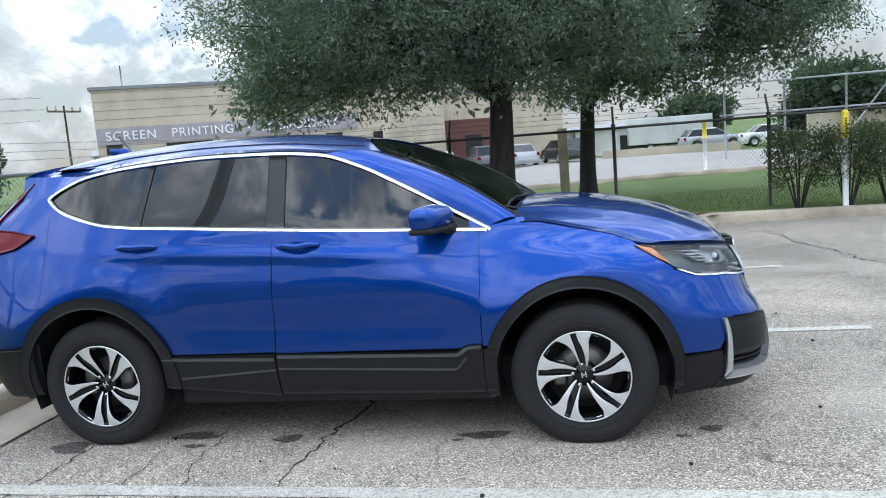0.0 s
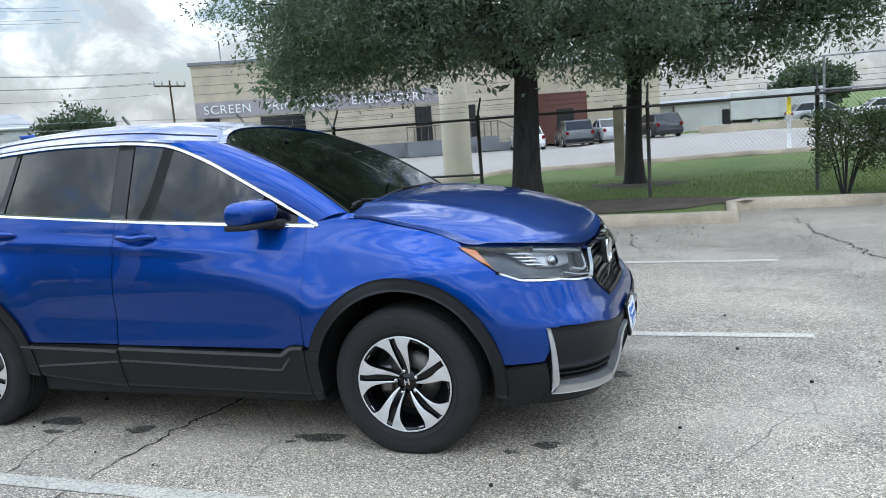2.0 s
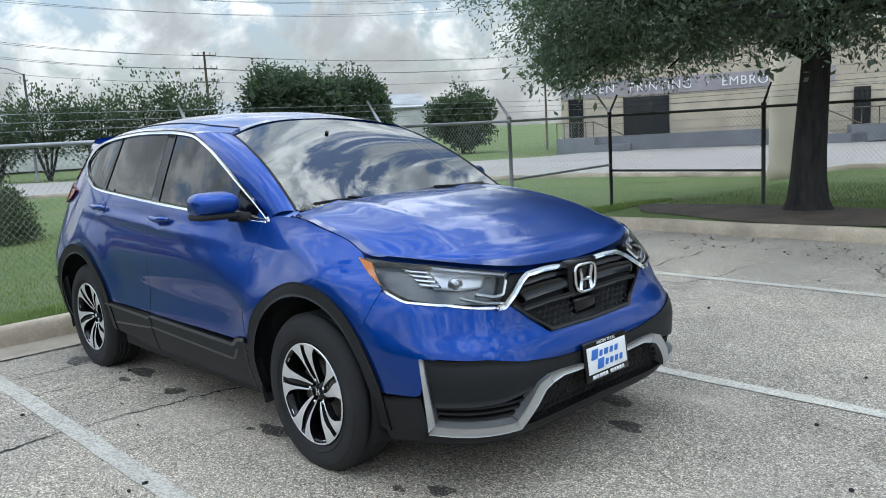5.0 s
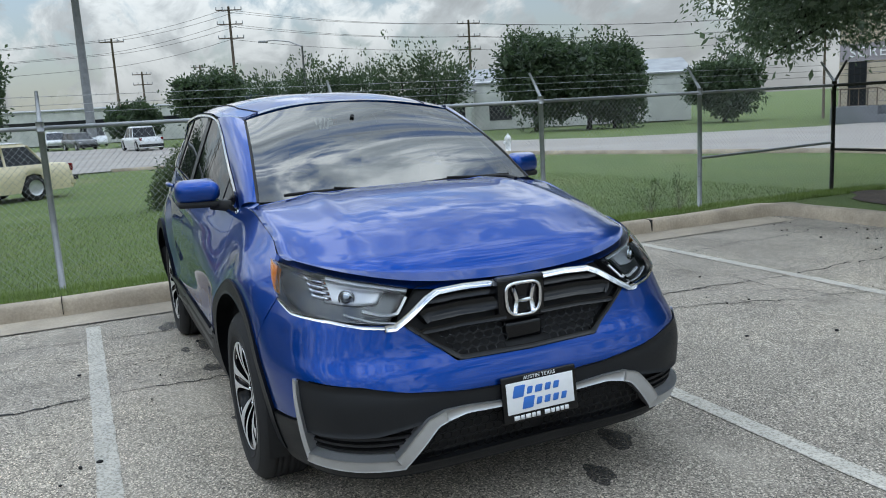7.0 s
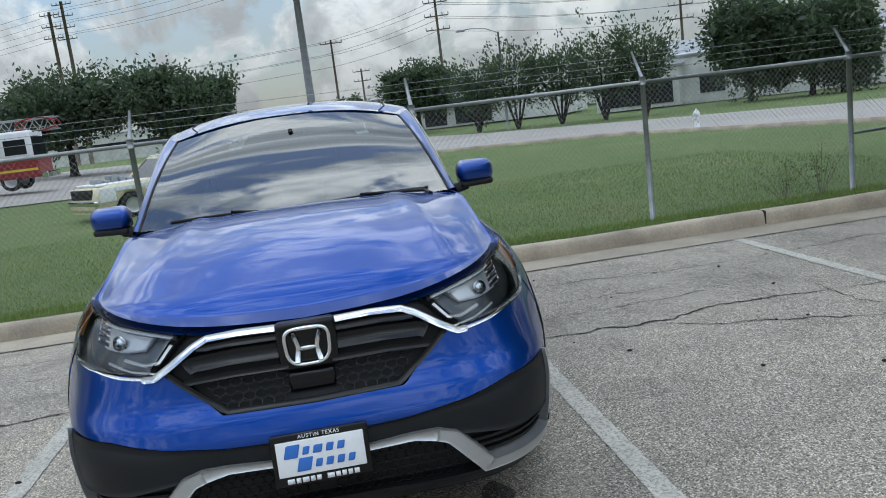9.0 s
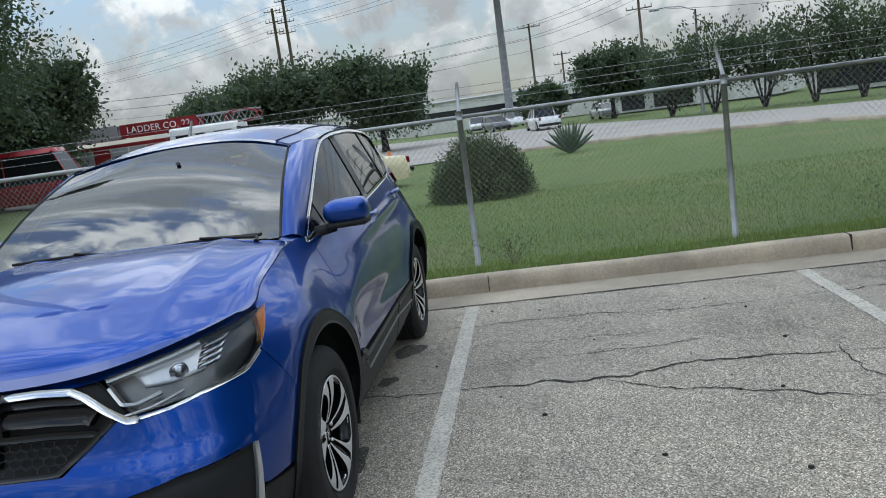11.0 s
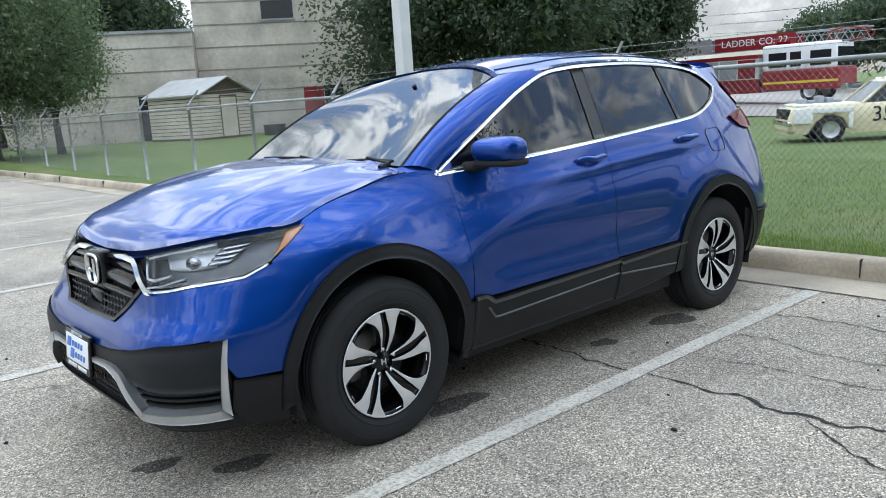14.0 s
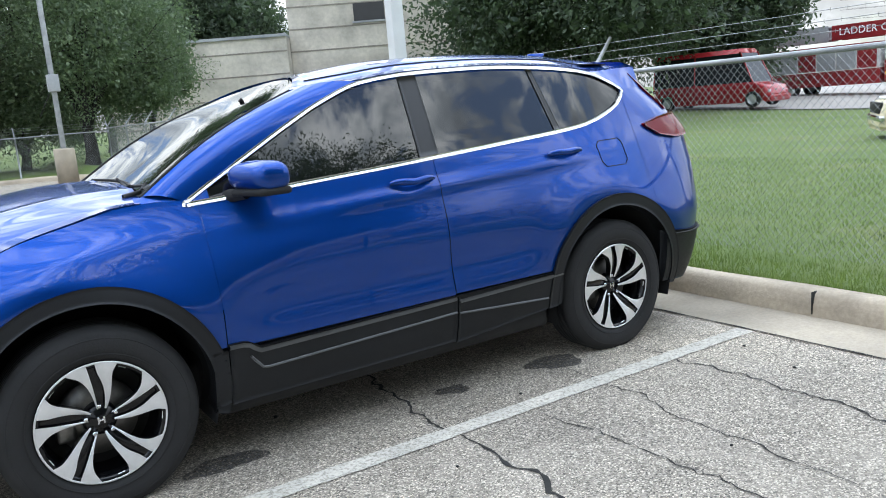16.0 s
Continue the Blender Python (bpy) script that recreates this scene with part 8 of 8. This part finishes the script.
# post with yellow cap among the shrubs
p = thing("marker_post", Matrix.Translation((5.08, 7.9, 0.12)), "white marker post with yellow cap beside the kerb", "marker post", "marker posts")
part("shaft", tube(bmesh.new(), [(0, 0, -0.1), (0, 0, 1.02)], 0.042, 14), "white", p)
cap = part("cap", lathe(bmesh.new(), [(0.046, 1.02), (0.05, 1.03), (0.05, 1.40), (0.035, 1.43), (0.0, 1.435)], 16, "z"), "yellow", p, "yellow plastic cap")
bm = bmesh.new()
for k in range(7):
    box(bm, -0.012, -0.0515, 1.08 + 0.036 * k, 0.012, -0.046, 1.10 + 0.036 * k)
part("label_bars", bm, "matt_black", cap)
p = thing("marker_post", Matrix.Translation((4.9, 21.5, lawn_height(4.9, 21.5))), "white marker post with yellow cap beside the street", "marker post", "marker posts")
part("shaft", tube(bmesh.new(), [(0, 0, -0.1), (0, 0, 1.05)], 0.06, 10), "white", p)
part("cap", tube(bmesh.new(), [(0, 0, 1.05), (0, 0, 1.55)], 0.065, 10), "yellow", p)
p = thing("concrete_post", Matrix.Translation((0.75, 14.2, lawn_height(0.75, 14.2))), "square pale concrete post behind the fence", "post")
wall_box(p, "shaft", "kerb", -0.11, -0.11, -0.1, 0.11, 0.11, 1.6, bevel=0.015)

# hydrant by the street, dry weeds at the foot of the fence
p = thing("fire_hydrant", Matrix.Translation((-21.9, 13.5, lawn_height(-21.9, 13.5))), "small white fire hydrant on the verge by the street", "fire hydrant")
part("barrel", lathe(bmesh.new(), [(0.0, -0.05), (0.16, -0.05), (0.16, 0.05), (0.10, 0.07), (0.10, 0.50), (0.13, 0.52), (0.13, 0.58), (0.09, 0.66), (0.03, 0.70), (0.03, 0.75), (0.0, 0.75)], 16, "z"), "white", p)
for d in (Vector((1, 0, 0)), Vector((-1, 0, 0)), Vector((0, -1, 0))):
    part("nozzle", tube(bmesh.new(), [d * 0.08 + Vector((0, 0, 0.42)), d * 0.17 + Vector((0, 0, 0.42))], 0.05, 10), "white", p)
for k, (x, y) in enumerate(((-3.55, 5.75), (-3.62, 5.35), (-3.50, 1.55))):
    p = thing("dry_weed", Matrix.Translation((x, y, lawn_height(x, y))), "thin dry weed with bare brown stems at the fence", "weed", "dry weeds")
    rng = np.random.default_rng(500 + k)
    h = (0.55, 0.40, 0.30)[k]
    tips = []
    for j in range(9):
        e = Vector((rng.normal() * 0.12, rng.normal() * 0.16, h * rng.uniform(0.6, 1.1)))
        part("stem", tube(bmesh.new(), [(0, 0, -0.03), e * 0.55 + Vector((0.01, 0, 0.03)), e], [0.004, 0.003, 0.0015], 4), "wood", p)
        tips += [tuple(e * f) for f in (0.55, 0.75, 0.9, 1.0)]
    V, F = leaf_cloud(rng, np.array(tips), np.array(tips), 5, 0.03, 0.035, 0.010)
    fast_mesh("foliage", V, F, "leaf_bright", p)

# street lamp with curved arm
p = thing("street_lamp", Matrix.Translation((-51.5, 13.9, lawn_height(-51.5, 13.9))), "tall grey street lamp with curved arm", "street lamp")
part("shaft", tube(bmesh.new(), [(0, 0, -0.1), (0, 0, 6.9)], [0.11, 0.07], 8), "galv", p)
part("arm", tube(bmesh.new(), [(0, 0, 6.85), (-0.4, -0.8, 7.25), (-0.9, -1.7, 7.40), (-1.2, -2.2, 7.38)], [0.05, 0.045, 0.04, 0.04], 6), "galv", p)
bm = bmesh.new()
box(bm, -1.5, -2.75, 7.28, -1.15, -2.1, 7.42, 0.04)
part("lamp_head", bm, "grey_metal", p)


def build_power_pole(x, y, h, r, label, mat="wood", arms=2, steel=False, width=1.3):
    p = thing("power_pole", Matrix.Translation((x, y, -0.4)), label, "power pole", "power poles")
    part("shaft", tube(bmesh.new(), [(0, 0, -0.1), (0, 0, h)], [r, r * 0.62], 10), mat, p)
    for k in range(arms):
        z = h - 0.4 - 1.5 * k
        bm = bmesh.new()
        tube(bm, [(-width * 0.25, -width, z), (width * 0.25, width, z)], 0.07, 5)
        arm = part("crossarm", bm, mat, p)
        for s in (-1, -0.5, 0.5, 1):
            bm = lathe(bmesh.new(), [(0.0, z + 0.36), (0.07, z + 0.34), (0.05, z + 0.2), (0.07, z + 0.1), (0.03, z)], 8, "z", (s * width * 0.25, s * width, 0))
            part("insulator", bm, "grey_metal", arm)
    return p


build_power_pole(-90.0, 0.4, 23.0, 0.50, "tall grey steel transmission pole by the street", "pylon", 5, True, 2.2)
build_power_pole(-86.5, 15.6, 14.3, 0.20, "wooden power pole behind the office", arms=3)
build_power_pole(-82.0, 42.6, 12.2, 0.20, "wooden power pole behind the sheds", arms=3)
build_power_pole(-111.0, -32.0, 21.0, 0.32, "tall twin wooden power pole behind the trees", arms=3)
build_power_pole(-111.5, -30.4, 22.3, 0.32, "tall twin wooden power pole behind the trees", arms=4)
build_power_pole(-96.0, 3.8, 12.0, 0.18, "wooden power pole down the street", arms=1)
build_power_pole(-125.0, 9.0, 10.0, 0.2, "distant wooden power pole", arms=2)
build_power_pole(-128.0, 18.0, 11.0, 0.2, "distant wooden power pole", arms=2)
build_power_pole(-34.0, 44.8, 6.4, 0.10, "slim wooden power pole beside the tan building", arms=1)
wires = thing("overhead_wires", Matrix(), "thin dark overhead power lines across the sky", "wires")
def wire(a, b, sag):
    bm = bmesh.new()
    a, b = Vector(a), Vector(b)
    tube(bm, [a.lerp(b, k / 24) - Vector((0, 0, sag * 4 * (k / 24) * (1 - k / 24))) for k in range(25)], 0.018, 4)
    part("wire", bm, "matt_black", wires)
for z, o in ((22.0, -2), (22.0, 2), (20.4, -2), (20.4, 2), (18.8, -2), (18.8, 2)):
    wire((-90 + o * 0.2, 0.4 + o, z), (-111.3, -31 + o, z - 1.2), 0.8)
    wire((-90 + o * 0.2, 0.4 + o, z), (-83, 90 + o, z + 1), 2.5)
    wire((-111.3, -31 + o, z - 1.2), (-150, -110 + o, z), 2.5)
for z, o in ((13.4, -1), (13.4, 1), (11.9, -1), (11.9, 1), (10.4, 0)):
    wire((-86.5, 15.6 + o, z), (-82, 42.6 + o, z - 2), 0.5)
    wire((-86.5, 15.6 + o, z), (-96, 3.8 + o, z - 2), 0.3)
    wire((-82, 42.6 + o, z - 2), (-70, 90 + o, z - 2), 0.8)
    wire((-96, 3.8 + o, z - 2), (-125, -70 + o, z - 1), 1.2)

# pipe frame fence in the far yard
yard = thing("pipe_frame", Matrix.Translation((0, 0, 0)), "tall grey pipe fence frame in the far yard", "fence")
for k in range(7):
    x = 7.0 + 2.4 * k
    part("post", tube(bmesh.new(), [(x, 31.0, -0.5), (x, 31.0, 3.0)], 0.05, 6), "galv", yard)
for z in (1.7, 3.0):
    part("rail", tube(bmesh.new(), [(6.8, 31.0, z), (21.5, 31.0, z)], 0.045, 6), "galv", yard)
part("brace", tube(bmesh.new(), [(11.9, 31.02, 0.6), (13.4, 31.02, 2.6)], 0.04, 6), "galv", yard)
